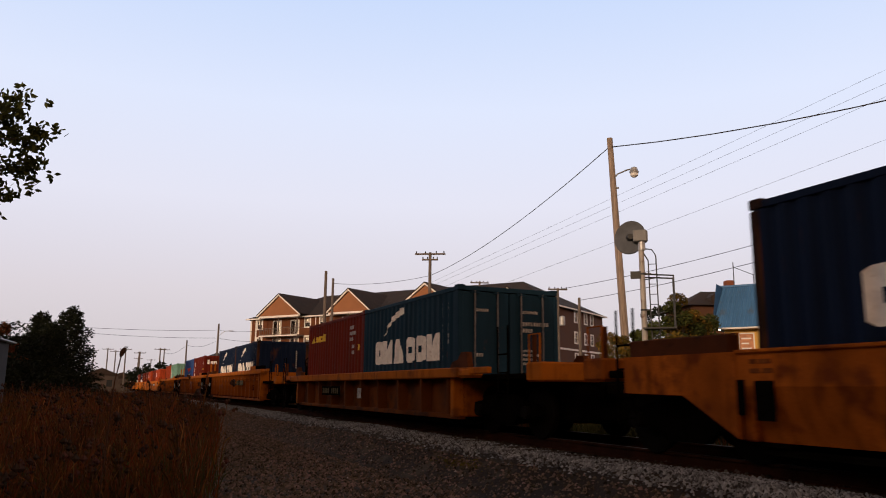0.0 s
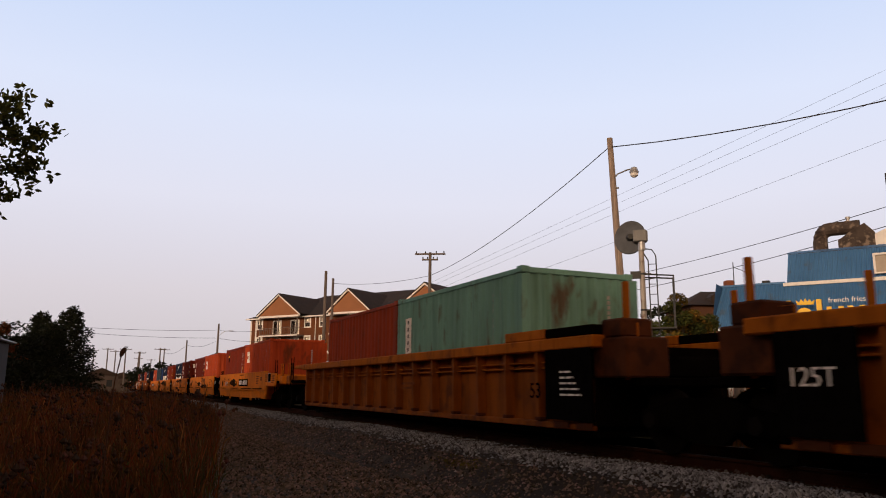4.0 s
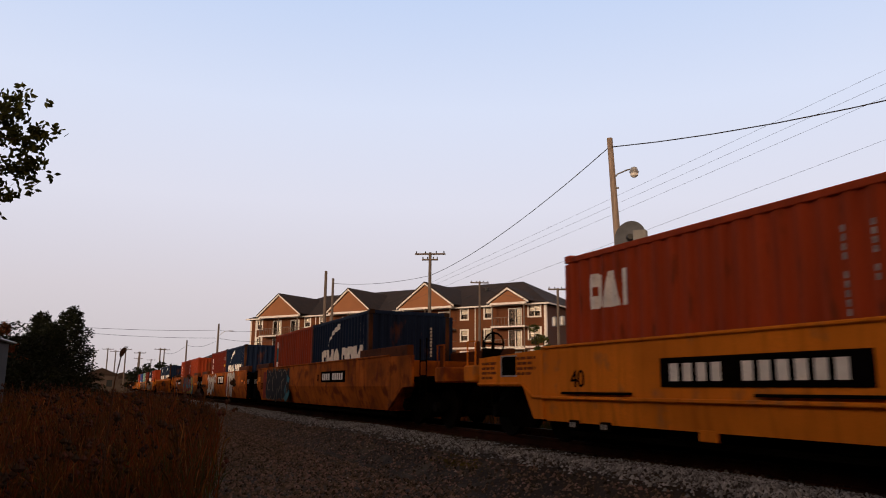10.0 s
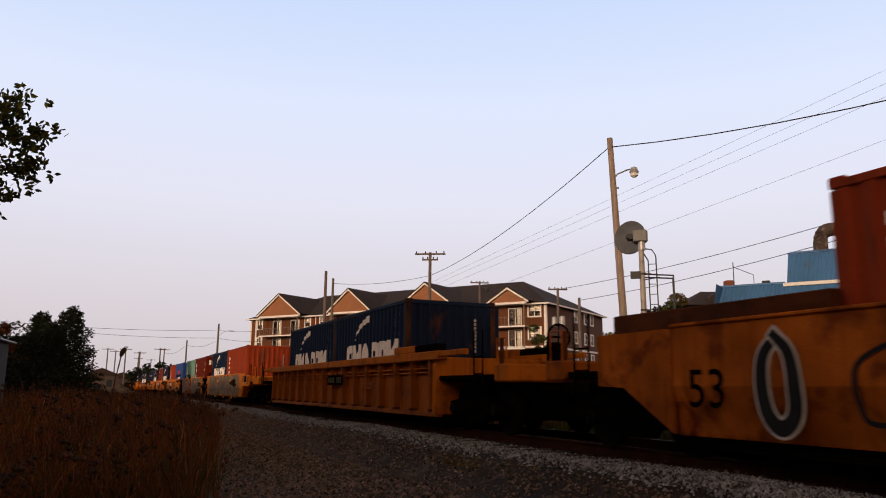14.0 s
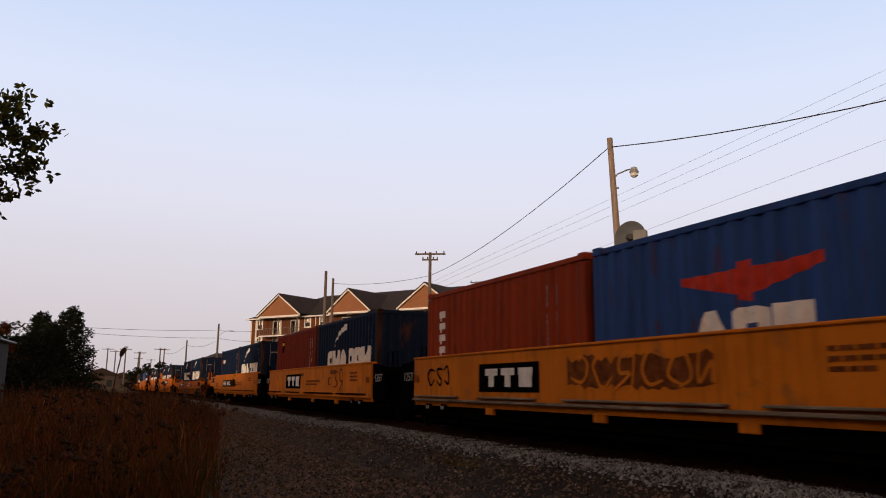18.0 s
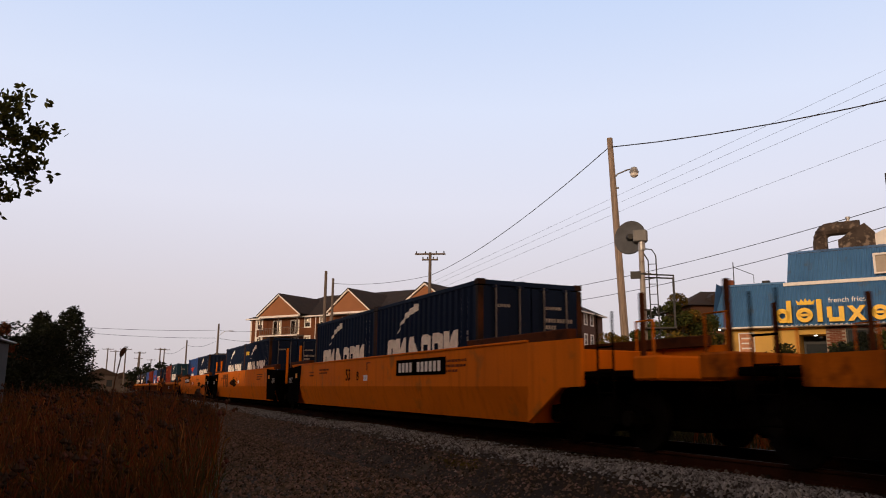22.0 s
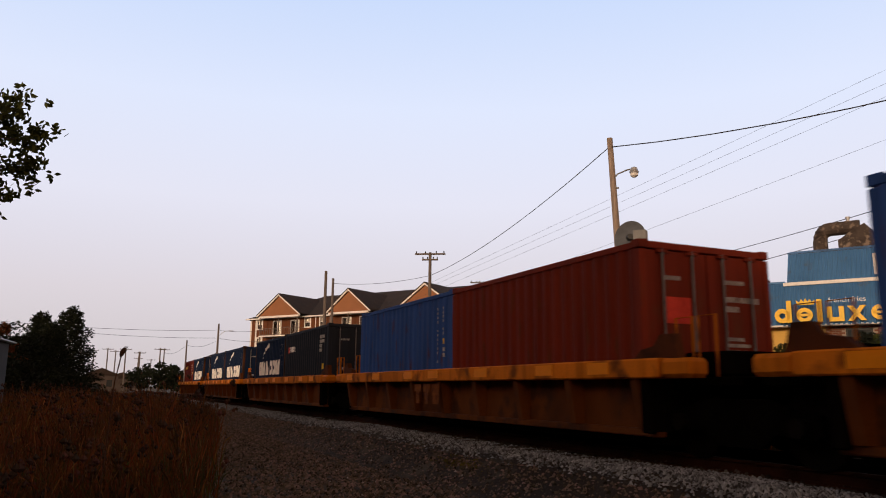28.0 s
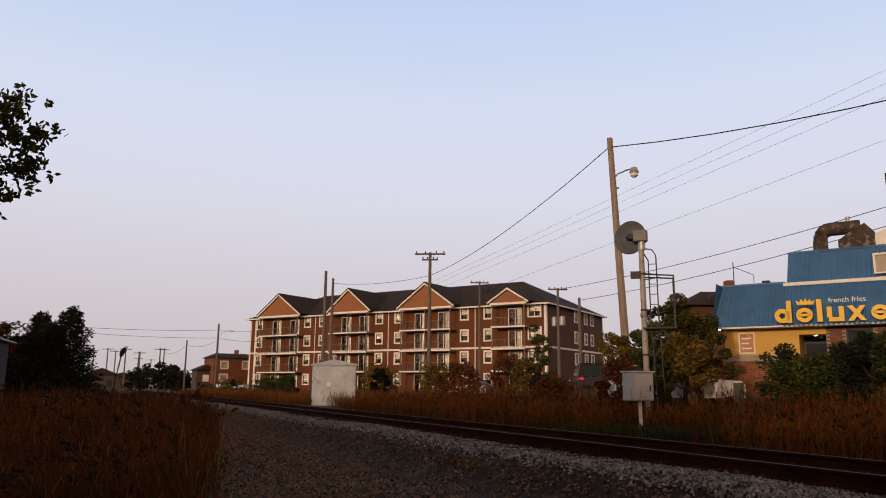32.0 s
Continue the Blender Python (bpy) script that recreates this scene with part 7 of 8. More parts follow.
            if style == "R":
                part("end_housing", cached(("end_housing", style), lambda: Shape().bev(0.05, -1.30, 0.98, 0.85, -0.55, 1.55, 0.03).bev(0.2, -1.25, 1.55, 0.7, -0.7, 1.82, 0.03)), M["coaming"], car, at=Matrix.Translation((sg * e, 0, 0)) @ (Matrix.Identity(4) if sg > 0 else Matrix.Scale(-1, 4, (1, 0, 0))))
                a0, a1 = (hl - 1.0, hl + 0.22) if sg > 0 else (-hl + 0.1, -hl + 1.05)
                pn = part("end_panel", cached(("end_panel", sg), lambda: Shape().box(0, -0.01, 0.36, a1 - a0, 0.01, 1.42)), M["mark_black"], car, "black stencil panel", at=(a0, -hw + 0.0, 0))
                if sg > 0:
                    part("stencil", cached(("stencil", ""), lambda: bars(0.42, 1.06, (0.30, 0.36, 0.42, 0.50, 0.56), 0.03, pitch=0.085)), M["mark_white"], pn, kind="stuff", at=(0, -0.014, 0))
                else:
                    flat_text(pn, "125T", 0.14, 0.86, 0.20, "mark_white", -0.016)
                for k in (0.15, 0.75):
                    part("reflector_bar", cached(("reflector_bar", ""), lambda: Shape().box(0, -0.012, 0.24, 0.4, 0.012, 0.34)), M["coaming"], car, "dark red-brown step bar", at=(a0 + k, -hw + 0.05, 0))
            if style in "YR":
                for ys in (-1, 1):
                    part("guide_post", cached(("guide_post", style), lambda: Shape().bev(-0.045, -0.04, 0.95, 0.045, 0.04, 2.36, 0.012)), pm, car, at=(sg * (e + 0.55), ys * 1.05, 0))
            part("air_hose", cached(("air_hose", ""), lambda: Shape().path([(0, 0, 0.9), (0.12, -0.03, 0.62), (0.3, -0.04, 0.55)], 0.025)), M["car_black"], car, at=(sg * (e + 0.5), -0.7, 0))
            if style in "WYG":
                p0, p1, py, tx, ox = {"W": (-0.02, 0.88, 0.06, 0.45, -0.20), "G": (-0.02, 0.88, 0.03, 0.45, -0.24), "Y": (-1.30, 0.42, -0.014, 0.10, -0.75)}[style]
                part("end_plate", cached(("end_plate", style, sg, low), lambda: Shape().prism([(sg * p0, top - 0.05), (sg * p1, top - 0.12), (sg * p1, low + 0.05), (sg * (p0 + 0.22), low + 0.05)], 1, -0.012, 0.012)), M["mark_black"], car, "black painted end plate", at=(sg * e, -hw + py, 0))
                flat_text(car, "125T", sg * (e + tx) - 0.30, 0.98, 0.20, "mark_faint", -hw + py - 0.018)
                part("end_reflector", cached(("end_reflector", ""), lambda: Shape().box(-0.12, -0.003, 0, 0.12, 0.003, 0.15)), M["car_g" if style == "W" else "mark_orange"], car, "orange panel", at=(sg * (e + ox), -hw - 0.036, 1.15 if style == "Y" else 0.95))
            if kind == "joint_truck":
                truck(car, sg * (e + gap_half))
    fy = -hw - 0.006
    for mk in marks:
        k = mk[0]
        if k == "text":
            flat_text(car, mk[1], mk[2], mk[3], mk[4], mk[5], fy)
        elif k == "plate":
            p = part("number_plate_panel", cached(("plate", mk[3], mk[4]), lambda: Shape().box(0, -0.004, 0, mk[3], 0.004, mk[4])), M["mark_black"], car, "black number panel", at=(mk[1], fy, mk[2]))
            s = Shape()
            n = mk[5]
            for i in range(n):
                w = mk[3] * 0.88 / n
                if i == 4 and n > 6:
                    continue
                s.box(mk[3] * 0.06 + i * w, -0.009, mk[4] * 0.2, mk[3] * 0.06 + i * w + w * 0.64, -0.005, mk[4] * 0.8)
            part("number_stencil", s, M["mark_dust" if style in "RS" else "mark_white"], p, kind="stuff")
        elif k == "word":
            s = Shape()
            for i in range(3):
                x0, w = i * mk[3] * 0.36, mk[3] * 0.28
                s.box(x0, -0.004, mk[4] * 0.62, x0 + w, 0.004, mk[4]).box(x0 + w * (0.28, 0.28, 0.05)[i], -0.004, 0, x0 + w * (0.72, 0.72, 0.95)[i], 0.004, mk[4] * 0.62)
            part("logo", s, M[mk[5]], car, "block logo shape", at=(mk[1], fy, mk[2]))
        elif k == "bars":
            part("stencil", bars(0, 0, mk[3]), M[mk[4]], car, at=(mk[1], fy, mk[2]), kind="stuff")
        elif k == "patch":
            part("patch", cached(("patch", mk[3], mk[4]), lambda: Shape().box(0, -0.003, 0, mk[3], 0.003, mk[4])), M[mk[5]], car, at=(mk[1], fy - (0.03 if mk[5] == "mark_orange" else 0.0), mk[2]))
        elif k == "cross":
            for a, m, d in ((1, "mark_red", 0.0), (-1, "spray_teal", 0.003)):
                part("emblem_stroke", Shape().prism([(-mk[3], -a * mk[3] - 0.04), (-mk[3], -a * mk[3] + 0.04), (mk[3], a * mk[3] + 0.04), (mk[3], a * mk[3] - 0.04)], 1, -0.003 - d, 0.002), M[m], car, at=(mk[1], fy, mk[2]))
        elif k == "spray":
            spray(car, fy, *mk[1:])
        elif k == "ground":
            spray_ground(car, fy + 0.003, *mk[1:])
    MOVING.append((car, mid, RAIL_Z))
    return car


STROKES = (
    [(0.9, 0.8), (0.5, 1.0), (0.12, 0.65), (0.15, 0.22), (0.5, 0.0), (0.92, 0.22)],
    [(0.88, 0.85), (0.42, 1.0), (0.15, 0.76), (0.5, 0.5), (0.86, 0.25), (0.5, 0.0), (0.08, 0.14)],
    [(0.05, 0.0), (0.28, 1.0), (0.52, 0.28), (0.74, 1.0), (0.98, 0.0)],
    [(0.12, 0.0), (0.18, 0.95), (0.8, 0.95), (0.76, 0.52), (0.3, 0.46), (0.95, -0.05)],
    [(0.5, 1.0), (0.1, 0.62), (0.28, 0.06), (0.8, 0.1), (0.92, 0.68), (0.52, 0.98)],
    [(0.08, 0.9), (0.62, 1.0), (0.84, 0.5), (0.6, 0.0), (0.15, 0.12)],
    [(0.86, 0.62), (0.82, 0.9), (0.5, 1.0), (0.2, 0.88), (0.16, 0.5), (0.16, 0.0)],
    [(0.14, 0.0), (0.16, 0.6), (0.22, 0.92), (0.5, 1.0), (0.78, 0.92), (0.84, 0.6), (0.86, 0.0)],
    [(0.50, 0.0), (0.48, 0.5), (0.5, 0.86), (0.05, 0.92), (0.5, 0.98), (0.95, 0.92)],
    [(0.5, 1.0), (0.26, 0.82), (0.2, 0.5), (0.28, 0.16), (0.5, 0.0), (0.74, 0.18), (0.8, 0.5), (0.72, 0.84), (0.5, 1.0)],
)


def curve_through(pts, n=5):
    out = []
    for i in range(len(pts) - 1):
        p0, p1, p2, p3 = pts[max(i - 1, 0)], pts[i], pts[i + 1], pts[min(i + 2, len(pts) - 1)]
        for j in range(n):
            t = j / n
            out.append(tuple(0.5 * (2 * b + (c - a) * t + (2 * a - 5 * b + 4 * c - d) * t * t + (3 * b - a - 3 * c + d) * t ** 3) for a, b, c, d in zip(p0, p1, p2, p3)))
    return out + [tuple(pts[-1])]


def stroke(pts, w, y, taper=0.55, grow=0.0):
    """A brushed band along a smooth curve, laid flat on the side of a car."""
    s, c = Shape(), [Vector(p) for p in curve_through(pts)]
    n = len(c)
    for i, p in enumerate(c):
        d = (c[min(i + 1, n - 1)] - c[max(i - 1, 0)]).normalized()
        if i in (0, n - 1):
            p = p + d * (w * 0.4 + grow) * (-1 if i == 0 else 1)
        k = w * (1 - (1 - taper) * abs(2 * i / (n - 1) - 1) ** 3) / 2 + grow
        s.v += [(p.x - d.y * k, y - 0.0003 * i, p.y + d.x * k), (p.x + d.y * k, y - 0.0003 * i, p.y - d.x * k)]
    s.f = [(2 * i, 2 * i + 1, 2 * i + 3, 2 * i + 2) for i in range(n - 1)]
    return s


def spray(car, y, x0, x1, z0, z1, n, fill, line, seed, forms=()):
    """A piece of spray paint: n swelling strokes with outlines, none of them a letter."""
    rnd = random.Random(seed)
    w = (x1 - x0) / n
    for i in range(n):
        lean = rnd.uniform(-0.12, 0.22)
        base = STROKES[forms[i % len(forms)] if forms else rnd.randrange(6)]
        if forms:
            lean *= 0.3
        elif rnd.random() < 0.6:
            base = [(1 - u, v) for u, v in base]
        if not forms and rnd.random() < 0.4:
            base = [(u, 1 - v) for u, v in base]
        a, b = x0 + i * w + w * rnd.uniform(0.0, 0.1), w * rnd.uniform(0.8, 1.0)
        lo, hi = z0 + (z1 - z0) * rnd.uniform(0.06, 0.16), z1 - (z1 - z0) * rnd.uniform(0.06, 0.2)
        pts = [(a + (u + lean * (v - 0.5) + rnd.uniform(-1, 1) * (0.03 if forms else 0.10)) * b, lo + (v + rnd.uniform(-1, 1) * (0.02 if forms else 0.09)) * (hi - lo)) for u, v in base]
        if fill:
            fat = min(w * 0.42, (z1 - z0) * 0.33) * (0.5 if forms == (9,) else 1.0)
            shape = part("spray_shape", stroke(pts, fat, y - 0.008 - 0.0006 * i), M[fill], car, "swelling sprayed shape")
            part("spray_outline", stroke(pts, fat, y - 0.0005 * i, grow=0.032), M[line], shape)
        else:
            part("spray_tag", stroke(pts, 0.055, y - 0.002), M[line], car)


def spray_ground(car, y, x0, x1, z0, z1, material, seed):
    """An uneven rolled patch of paint under a sprayed piece."""
    rnd = random.Random(seed)
    n = 28
    pts = [(x0 + (x1 - x0) * i / n, z0 + rnd.uniform(0, 0.10)) for i in range(n + 1)] + [(x1 - (x1 - x0) * i / n, z1 - abs(rnd.gauss(0, 0.07))) for i in range(n + 1)]
    part("spray_ground", Shape().add([(a, y, b) for a, b in pts], [(i, i + 1, 2 * n - i, 2 * n + 1 - i) for i in range(n)]), M[material], car, "rolled paint patch")

# ---- the train, from its head to its tail ----
def w_marks(letter, tag, shift):
    """Stencils of a buff car: class, letter, text rows, plate or logo, and a small white tag."""
    m = [("text", "40", -5.50, 0.85, 0.34, "mark_black"), ("bars", -4.8, 1.28, (0.45, 0.45, 0.4), "mark_brown"), ("bars", 4.6, 1.26, (0.5, 0.5, 0.5, 0.45), "mark_brown"), ("bars", 0.2, 1.37, (1.1,), "mark_brown"), ("patch", 5.5, 1.10, 0.32, 0.15, "mark_brown")]
    if tag == "plate":
        m += [("text", letter, -0.66, 0.90, 0.24, "mark_black"), ("bars", -3.95, 1.0, (1.45, 1.2), "mark_brown"), ("plate", 0.02, 0.86, 2.5, 0.34, 11), ("cross", -1.72, 1.07, 0.15), ("patch", -2.08, 1.04, 0.2, 0.06, "mark_brown"), ("patch", -1.4, 1.04, 0.2, 0.06, "mark_brown"), ("patch", -3.4, 1.16, 0.4, 0.10, "mark_brown")]
    else:
        m += [("text", letter, -2.40, 0.90, 0.27, "mark_black"), ("bars", -1.84, 1.02, (1.45, 1.3), "mark_brown"), ("word", 0.6, 0.80, 1.85, 0.56, "mark_brown"), ("patch", -2.85, 1.10, 0.45, 0.10, "mark_brown")]
    m += [("spray", -4.4 + shift, -3.5 + shift, 0.86, 1.12, 2, None, "spray_white", int(50 + shift * 10))]
    return m


def y_marks(letter, tag):
    m = [("text", "53", -1.78, 1.02, 0.33, "mark_black"), ("text", letter, -0.78, 1.02, 0.25, "mark_black"), ("patch", -0.17, 1.0, 0.30, 0.15, "mark_white"), ("patch", -0.05, 1.06, 0.1, 0.03, "mark_black"), ("patch", 0.05, 1.27, 0.06, 0.18, "mark_brown"), ("patch", 0.05, 1.45, 0.28, 0.03, "mark_brown"),
         ("bars", -4.6, 1.34, (1.1, 0.9), "mark_brown"), ("bars", 4.8, 1.34, (1.2, 1.2, 0.8), "mark_brown"), ("bars", -5.8, 1.28, (0.5, 0.5), "mark_brown")]
    if tag == "plate":
        m.append(("plate", 2.25, 1.10, 2.8, 0.36, 11))
    else:
        m.append(("word", -5.1, 0.82, 1.75, 0.68, "mark_brown"))
    return m


def couple(style, ends, loads, marks):
    """Hang one car on the train: how its ends are made (leading, trailing), its loads (kind, place of the rear end), its marks."""
    head, tail = loads[0][1] + CL, loads[-1][1]
    if len(loads) == 1:
        head = tail + 2 * CL + 0.05
    car = well_car(style, head, tail, ends, marks)
    if style in "F":
        for i in range(7):
            part("chord_patch", cached(("chord_patch", ""), lambda: Shape().box(-0.24, -0.004, 0, 0.24, 0.004, 0.16)), M["mark_orange"], car, at=(-5.9 + i * 1.9 + 0.25 * (i % 3), -1.574, 1.02))
    for kind, s in loads:
        container(kind, s, {"P": 0.06, "S": 0.055, "R": 0.07, "Y": 0.06, "F": -0.02, "G": 0.055}.get(style, 0.0))


couple("P", ("open", "open"), [("cma_wall", -6.16)], [("bars", -6.0, 1.1, (0.3, 0.3), "mark_brown"), ("patch", -6.25, 0.55, 0.16, 0.38, "mark_black"), ("patch", -5.95, 0.5, 0.26, 0.42, "mark_black")])
couple("S", ("open", "open"), [("cma_sea", -19.95), ("touax", -26.05)], [("plate", -2.9, 0.60, 1.9, 0.26, 9), ("patch", 0.6, 0.55, 0.3, 0.26, "mark_faint")])
couple("R", ("open", "joint_truck"), [("cma_plain", -41.63), ("cma", -47.75)], [("patch", 2.3, 0.90, 0.62, 0.24, "mark_dust"), ("patch", 3.2, 0.90, 1.0, 0.24, "mark_dust"), ("patch", 2.92, 0.90, 0.28, 0.26, "mark_black"), ("text", "53", 6.72, 0.68, 0.25, "mark_black"), ("bars", -3.0, 0.9, (0.7, 0.7), "mark_brown")])
couple("R", ("joint", "joint_truck"), [("tex", -61.0), ("apl", -67.2)], [("text", "53", 6.72, 0.68, 0.25, "mark_black"), ("word", 0.5, 0.62, 1.5, 0.6, "mark_brown"), ("bars", -3.4, 0.9, (0.7, 0.7), "mark_brown")])
couple("R", ("joint", "open"), [("teal", -80.8), ("red", -86.95)], [("text", "53", 6.72, 0.68, 0.25, "mark_black"), ("bars", 1.0, 0.9, (0.8, 0.6), "mark_brown")])
couple("W", ("open", "joint_truck"), [("cai", -102.21), ("brown", -108.3)], w_marks("B", "plate", 0.0))
couple("W", ("joint", "joint_truck"), [("cai", -117.74), ("tex", -123.83)], w_marks("C", "word", 4.1))
couple("W", ("joint", "joint_truck"), [("tex", -133.1), ("cma", -139.2)], w_marks("D", "word", 0.1))
couple("W", ("joint", "joint_truck"), [("tex_door", -148.53), ("cma", -154.6)], w_marks("E", "word", 0.62))
couple("W", ("joint", "open"), [("steel", -164.05), ("cai", -170.05)], [("text", "40", -5.6, 0.85, 0.26, "mark_black"), ("plate", -3.6, 0.85, 2.9, 0.36, 11), ("text", "A", 0.1, 0.9, 0.24, "mark_black"), ("bars", 1.0, 1.0, (1.5, 1.3), "mark_brown"), ("bars", 4.6, 1.26, (0.5, 0.5, 0.5), "mark_brown")])
couple("G", ("open", "joint_truck"), [("cma_wall", -185.7), ("column_blue", -191.75)], [("plate", 2.2, 0.98, 2.55, 0.33, 10), ("text", "B", 1.75, 1.02, 0.22, "mark_black"), ("ground", -6.3, -2.2, 0.32, 1.56, "spray_dark", 63), ("spray", -6.2, -2.4, 0.42, 1.45, 4, "spray_dark", "spray_grey", 11), ("spray", -3.0, -2.1, 0.4, 1.3, 1, "spray_teal", "spray_dark", 12), ("text", "53", -7.4, 0.72, 0.28, "mark_black"), ("patch", -6.9, 0.35, 0.5, 1.1, "spray_red"), ("patch", -7.9, 1.05, 0.45, 0.2, "mark_orange")])
couple("G", ("joint", "joint_truck"), [("cma_plain", -205.02), ("tex", -211.15)], [("patch", -1.2, 0.96, 2.4, 0.48, "mark_black"), ("word", -0.9, 1.04, 1.85, 0.34, "mark_white"), ("patch", 2.1, 0.45, 0.7, 0.95, "spray_red"), ("spray", 2.55, 4.85, 0.28, 1.66, 3, "spray_white", "spray_dark", 13, (6, 7, 6)), ("spray", 2.9, 4.7, 0.3, 1.0, 3, None, "spray_white", 44, (7, 7, 6)), ("spray", -5.5, -2.5, 0.40, 1.5, 4, "spray_white", "spray_dark", 14), ("spray", -2.4, -1.6, 1.0, 1.56, 1, "spray_white", "spray_dark", 34), ("bars", 5.3, 1.3, (0.8, 0.6), "mark_brown"), ("patch", 7.1, 1.06, 0.5, 0.10, "mark_orange"), ("text", "53", -7.4, 0.72, 0.28, "mark_black")])
couple("G", ("joint", "open"), [("column", -224.5), ("column", -230.65)], [("plate", -5.2, 0.98, 1.9, 0.30, 9), ("ground", -0.9, 4.7, 0.30, 1.15, "spray_red", 67), ("spray", -1.0, 4.7, 0.72, 1.56, 7, "spray_teal", "spray_dark", 16, (5, 4, 5, 9, 5, 4, 5)), ("spray", -1.2, 5.0, 0.38, 1.46, 7, "spray_red", "spray_lime", 15, (1, 9, 3, 5, 7, 2, 0)), ("spray", -0.6, 4.6, 0.34, 1.1, 8, None, "spray_lime", 36), ("spray", 4.5, 5.4, 0.40, 1.5, 1, "spray_lime", "spray_teal", 17, (5,)), ("spray", 5.0, 6.0, 0.30, 1.0, 1, "spray_teal", "spray_dark", 38, (4,)), ("spray", -6.1, -1.3, 0.40, 1.5, 4, None, "spray_dark", 37), ("spray", -7.1, -6.3, 0.32, 1.52, 1, "spray_dark", "spray_white", 18, (9,)), ("text", "53", -8.05, 0.62, 0.46, "mark_black"), ("patch", -9.2, 1.16, 0.34, 0.14, "mark_faint"), ("patch", -8.45, 0.98, 0.14, 0.26, "mark_faint"), ("patch", -9.25, 0.95, 0.3, 0.12, "spray_red"), ("patch", 7.2, 0.95, 0.5, 0.12, "mark_orange")])
couple("R", ("open", "open"), [("cma_wall", -248.38), ("cma", -254.45)], [("plate", 0.2, 0.9, 1.6, 0.28, 8), ("bars", 4.0, 0.9, (0.7, 0.7), "mark_brown")])
couple("W", ("open", "joint_truck"), [("column", -269.95), ("cma", -276.05)], [("ground", -5.2, 5.6, 0.36, 1.44, "spray_grey", 61), ("spray", -4.6, -3.2, 0.45, 1.35, 1, None, "spray_red", 62), ("spray", -5.4, 5.6, 0.36, 1.42, 8, "spray_grey", "mark_brown", 21, (7, 8, 4, 6, 9, 2, 7, 5)), ("patch", -1.6, 1.08, 0.5, 0.12, "mark_orange"), ("patch", 3.0, 1.08, 0.5, 0.12, "mark_orange")])
couple("W", ("joint", "joint_truck"), [("tex", -285.6), ("teal", -291.6)], [("spray", -5.9, -1.2, 0.34, 1.44, 6, "spray_grey", "spray_dark", 22, (1, 9, 6, 2, 5, 8)), ("spray", -1.2, 0.4, 0.34, 1.42, 2, "spray_red", "mark_orange", 23), ("ground", 0.4, 6.15, 0.34, 1.44, "spray_grey", 66), ("spray", 0.4, 6.1, 0.34, 1.44, 4, "spray_grey", "spray_dark", 24, (8, 7, 9, 3)), ("patch", -3.2, 1.08, 0.5, 0.12, "mark_orange"), ("patch", 2.4, 1.08, 0.5, 0.12, "mark_orange"), ("patch", 5.6, 1.06, 0.4, 0.16, "mark_orange")])
couple("W", ("joint", "joint_truck"), [("apl", -300.98), ("column", -307.25)], [("short",), ("patch", -3.2, 0.76, 2.1, 0.5, "mark_black"), ("word", -2.95, 0.85, 1.65, 0.32, "mark_white"), ("spray", -0.2, 2.9, 0.8, 1.38, 6, None, "car_w", 25), ("ground", -0.3, 2.7, 0.80, 1.32, "mark_brown", 68), ("spray", -5.6, -4.4, 0.85, 1.3, 3, None, "mark_black", 31), ("bars", 4.2, 1.2, (0.7, 0.7, 0.5), "mark_brown")])
couple("W", ("joint", "joint_truck"), [("cma_wall", -316.67), ("brown", -322.95)], [("short",), ("patch", -3.3, 0.78, 2.2, 0.5, "mark_black"), ("word", -3.05, 0.86, 1.75, 0.34, "mark_white"), ("text", "C", 2.4, 0.9, 0.24, "mark_black"), ("spray", 3.0, 4.0, 0.7, 1.4, 2, None, "mark_brown", 26), ("bars", -0.3, 1.0, (1.7, 1.4), "mark_brown"), ("bars", 4.6, 1.2, (0.6, 0.6, 0.6), "mark_brown"), ("patch", -1.1, 1.2, 0.4, 0.1, "mark_brown"), ("patch", 2.6, 1.22, 0.6, 0.12, "mark_brown")])
couple("W", ("joint", "open"), [("cma", -332.3), ("sacco", -338.4)], [("short",), ("text", "40", -5.9, 0.82, 0.24, "mark_black"), ("plate", -3.42, 0.84, 3.3, 0.34, 11), ("text", "B", 0.46, 0.88, 0.28, "mark_black"), ("bars", 0.92, 1.0, (1.7, 1.5), "mark_brown"), ("bars", 0.0, 1.36, (0.7,), "mark_brown"), ("patch", -0.1, 1.16, 0.3, 0.10, "mark_brown"), ("bars", 4.4, 1.2, (0.6, 0.6), "mark_brown")])
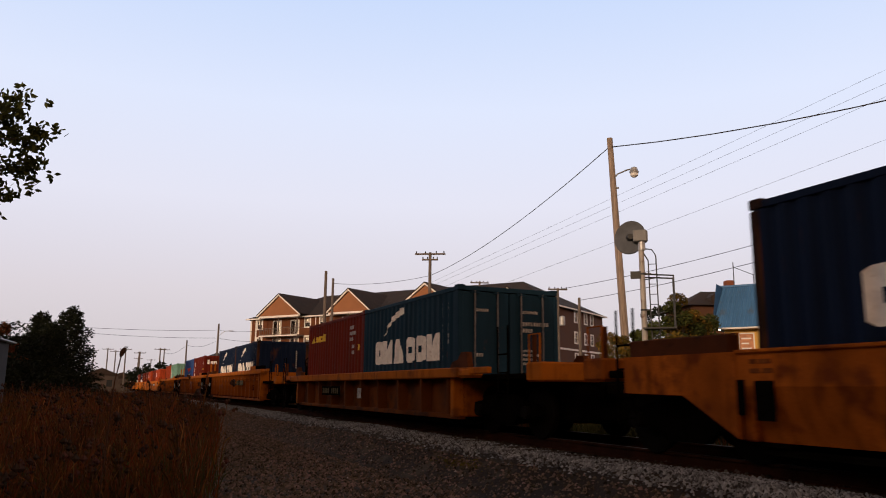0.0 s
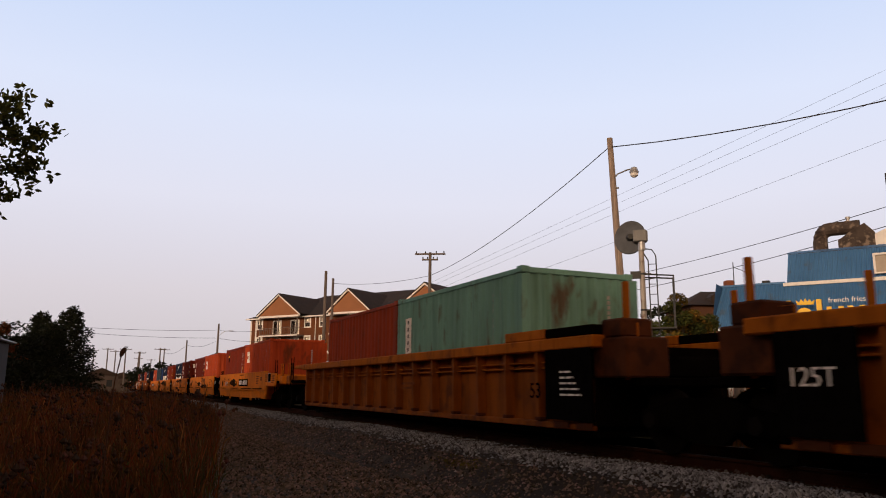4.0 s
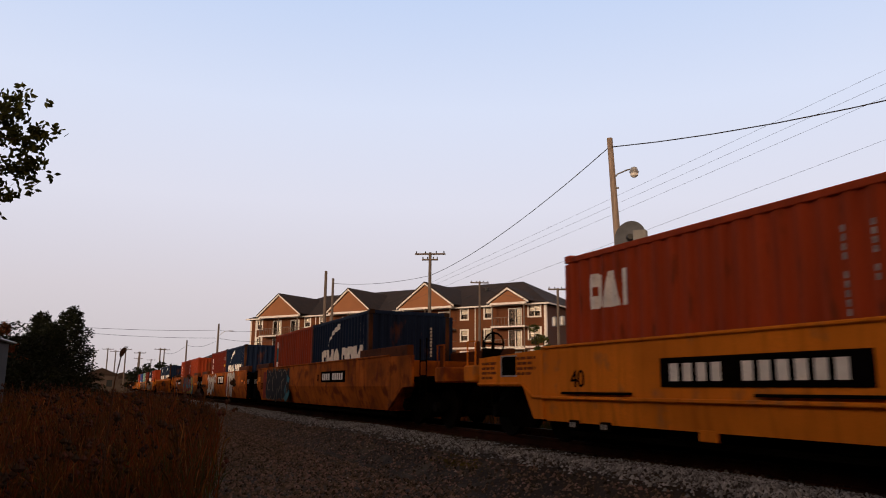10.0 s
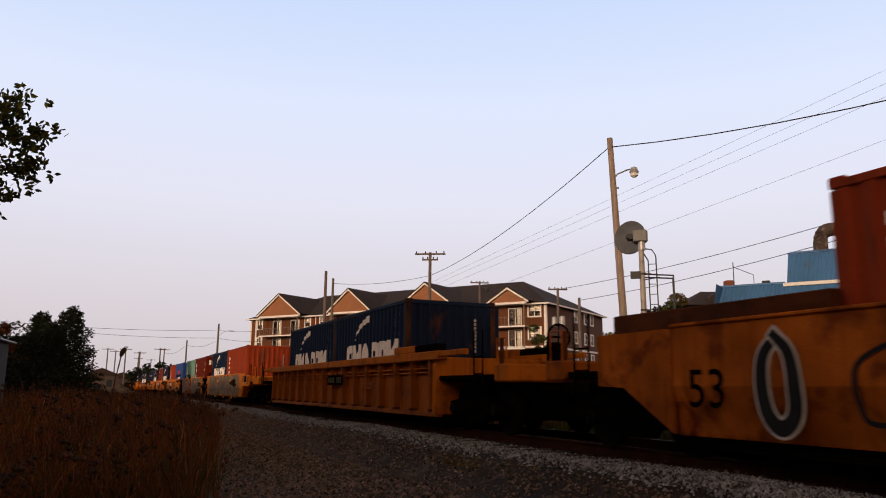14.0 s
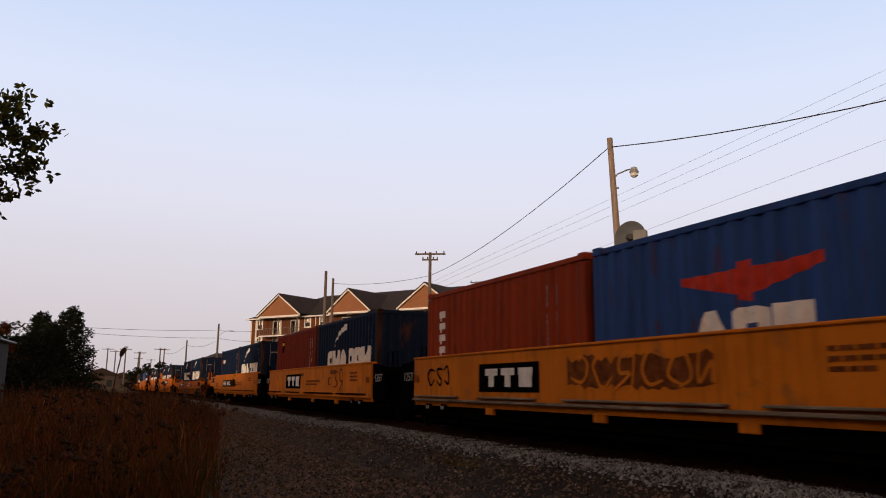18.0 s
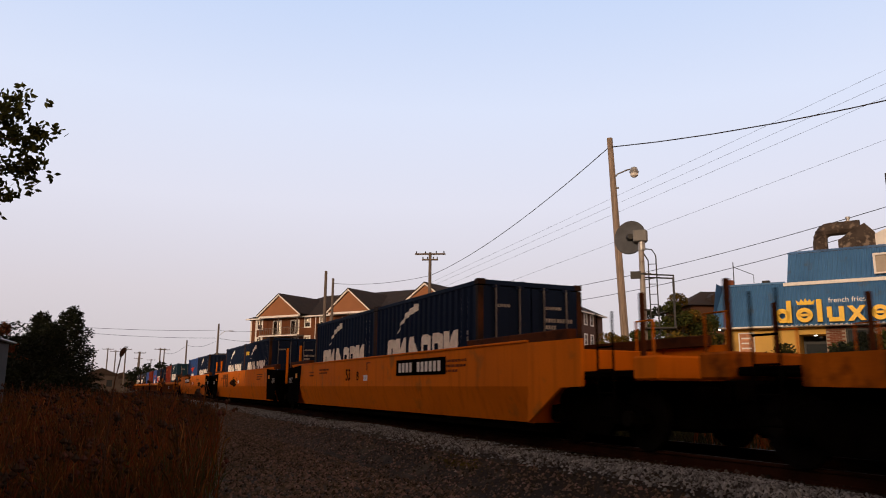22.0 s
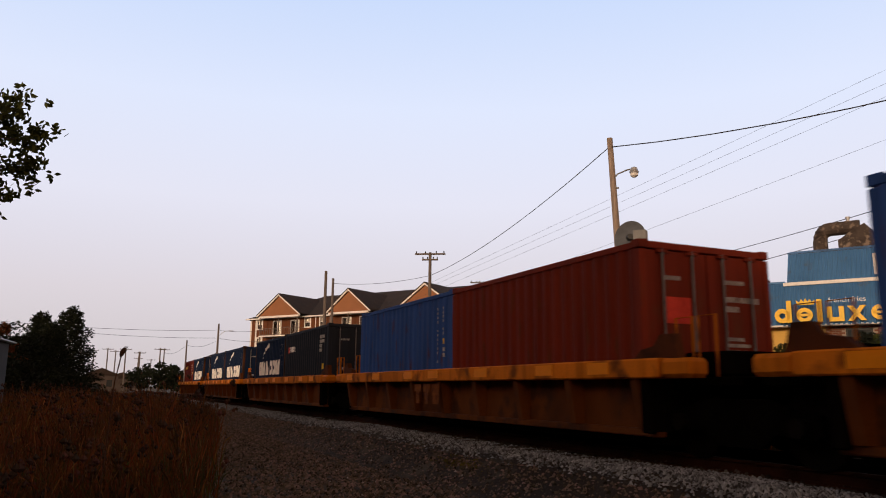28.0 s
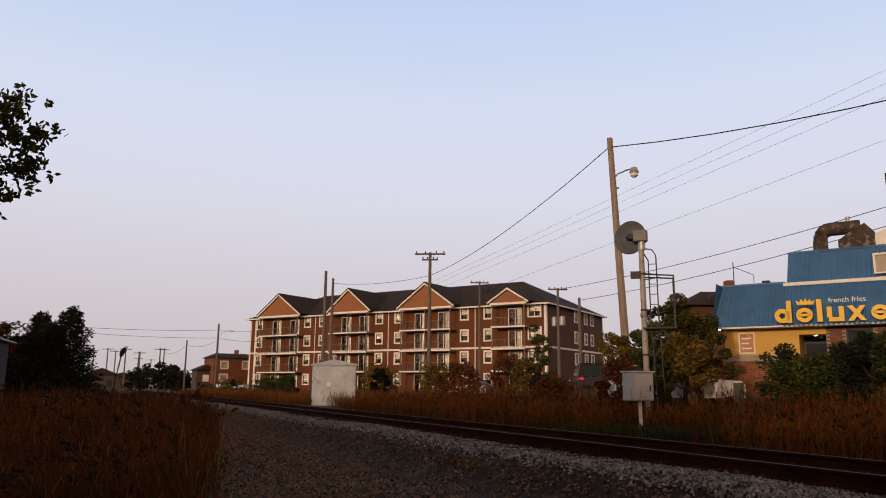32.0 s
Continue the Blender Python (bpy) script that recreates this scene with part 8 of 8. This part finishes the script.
couple("B", ("open", "open"), [("cma", -354.2), ("cma", -360.3)], [("plate", -4.9, 0.86, 2.2, 0.26, 10), ("spray", 0.5, 2.0, 0.86, 1.12, 4, None, "spray_white", 27), ("spray", 3.4, 4.6, 0.35, 1.16, 1, None, "spray_grey", 29, (9,)), ("spray", -4.6, 0.4, 0.34, 0.72, 5, None, "spray_dark", 30), ("spray", -3.4, 2.0, 0.36, 0.66, 6, None, "mark_brown", 28), ("patch", 2.6, 0.85, 0.7, 0.1, "mark_brown")])
couple("Y", ("open", "joint_truck"), [("cma", -377.85), ("cma", -383.9)], y_marks("B", "plate"))
couple("Y", ("joint", "joint_truck"), [("cma_leased", -397.65), ("cma", -403.75)], y_marks("C", "word"))
couple("Y", ("joint", "open"), [("cma_wall", -417.35), ("apl", -423.5)], [("plate", -5.65, 1.10, 3.2, 0.35, 11), ("text", "53", -1.84, 1.0, 0.34, "mark_black"), ("text", "A", -1.08, 0.98, 0.22, "mark_black"), ("patch", -0.46, 1.0, 0.22, 0.15, "mark_white"), ("patch", -0.41, 1.06, 0.1, 0.03, "mark_black"), ("patch", -0.41, 1.30, 0.06, 0.18, "mark_brown"), ("patch", -0.46, 1.47, 0.28, 0.03, "mark_brown"), ("patch", 0.08, 0.93, 0.22, 0.26, "mark_brown"), ("bars", 2.05, 1.3, (1.5, 1.2), "mark_brown")])
couple("S", ("open", "open"), [("cma_sea", -439.25), ("brown", -445.5)], [("plate", -2.6, 0.62, 0.8, 0.26, 5), ("patch", 2.6, 0.55, 0.3, 0.3, "mark_white")])
couple("F", ("open", "joint_truck"), [("panel", -459.6), ("apl", -465.58)], [])
couple("F", ("joint", "joint_truck"), [("tal", -475.05), ("plain_blue", -481.1)], [("word", -1.2, 0.5, 1.3, 0.4, "mark_brown")])
couple("F", ("joint", "joint_truck"), [("sacco_rows", -490.5), ("cma", -496.7)], [])
couple("F", ("joint", "joint_truck"), [("cma", -506.2), ("cma", -512.35)], [])
couple("F", ("joint", "open"), [("cma", -521.95), ("touax", -528.1)], [])


def motions():
    times = [0.0, 2.0, 4.0, 8.0, 12.0, 16.0, 20.0, 24.0, 28.0, 30.0, 32.0]
    for ob, s, z in MOVING:
        walk(ob, [(t, pose(s + train_run(t), TRACK_Y, z)) for t in times])


motions()
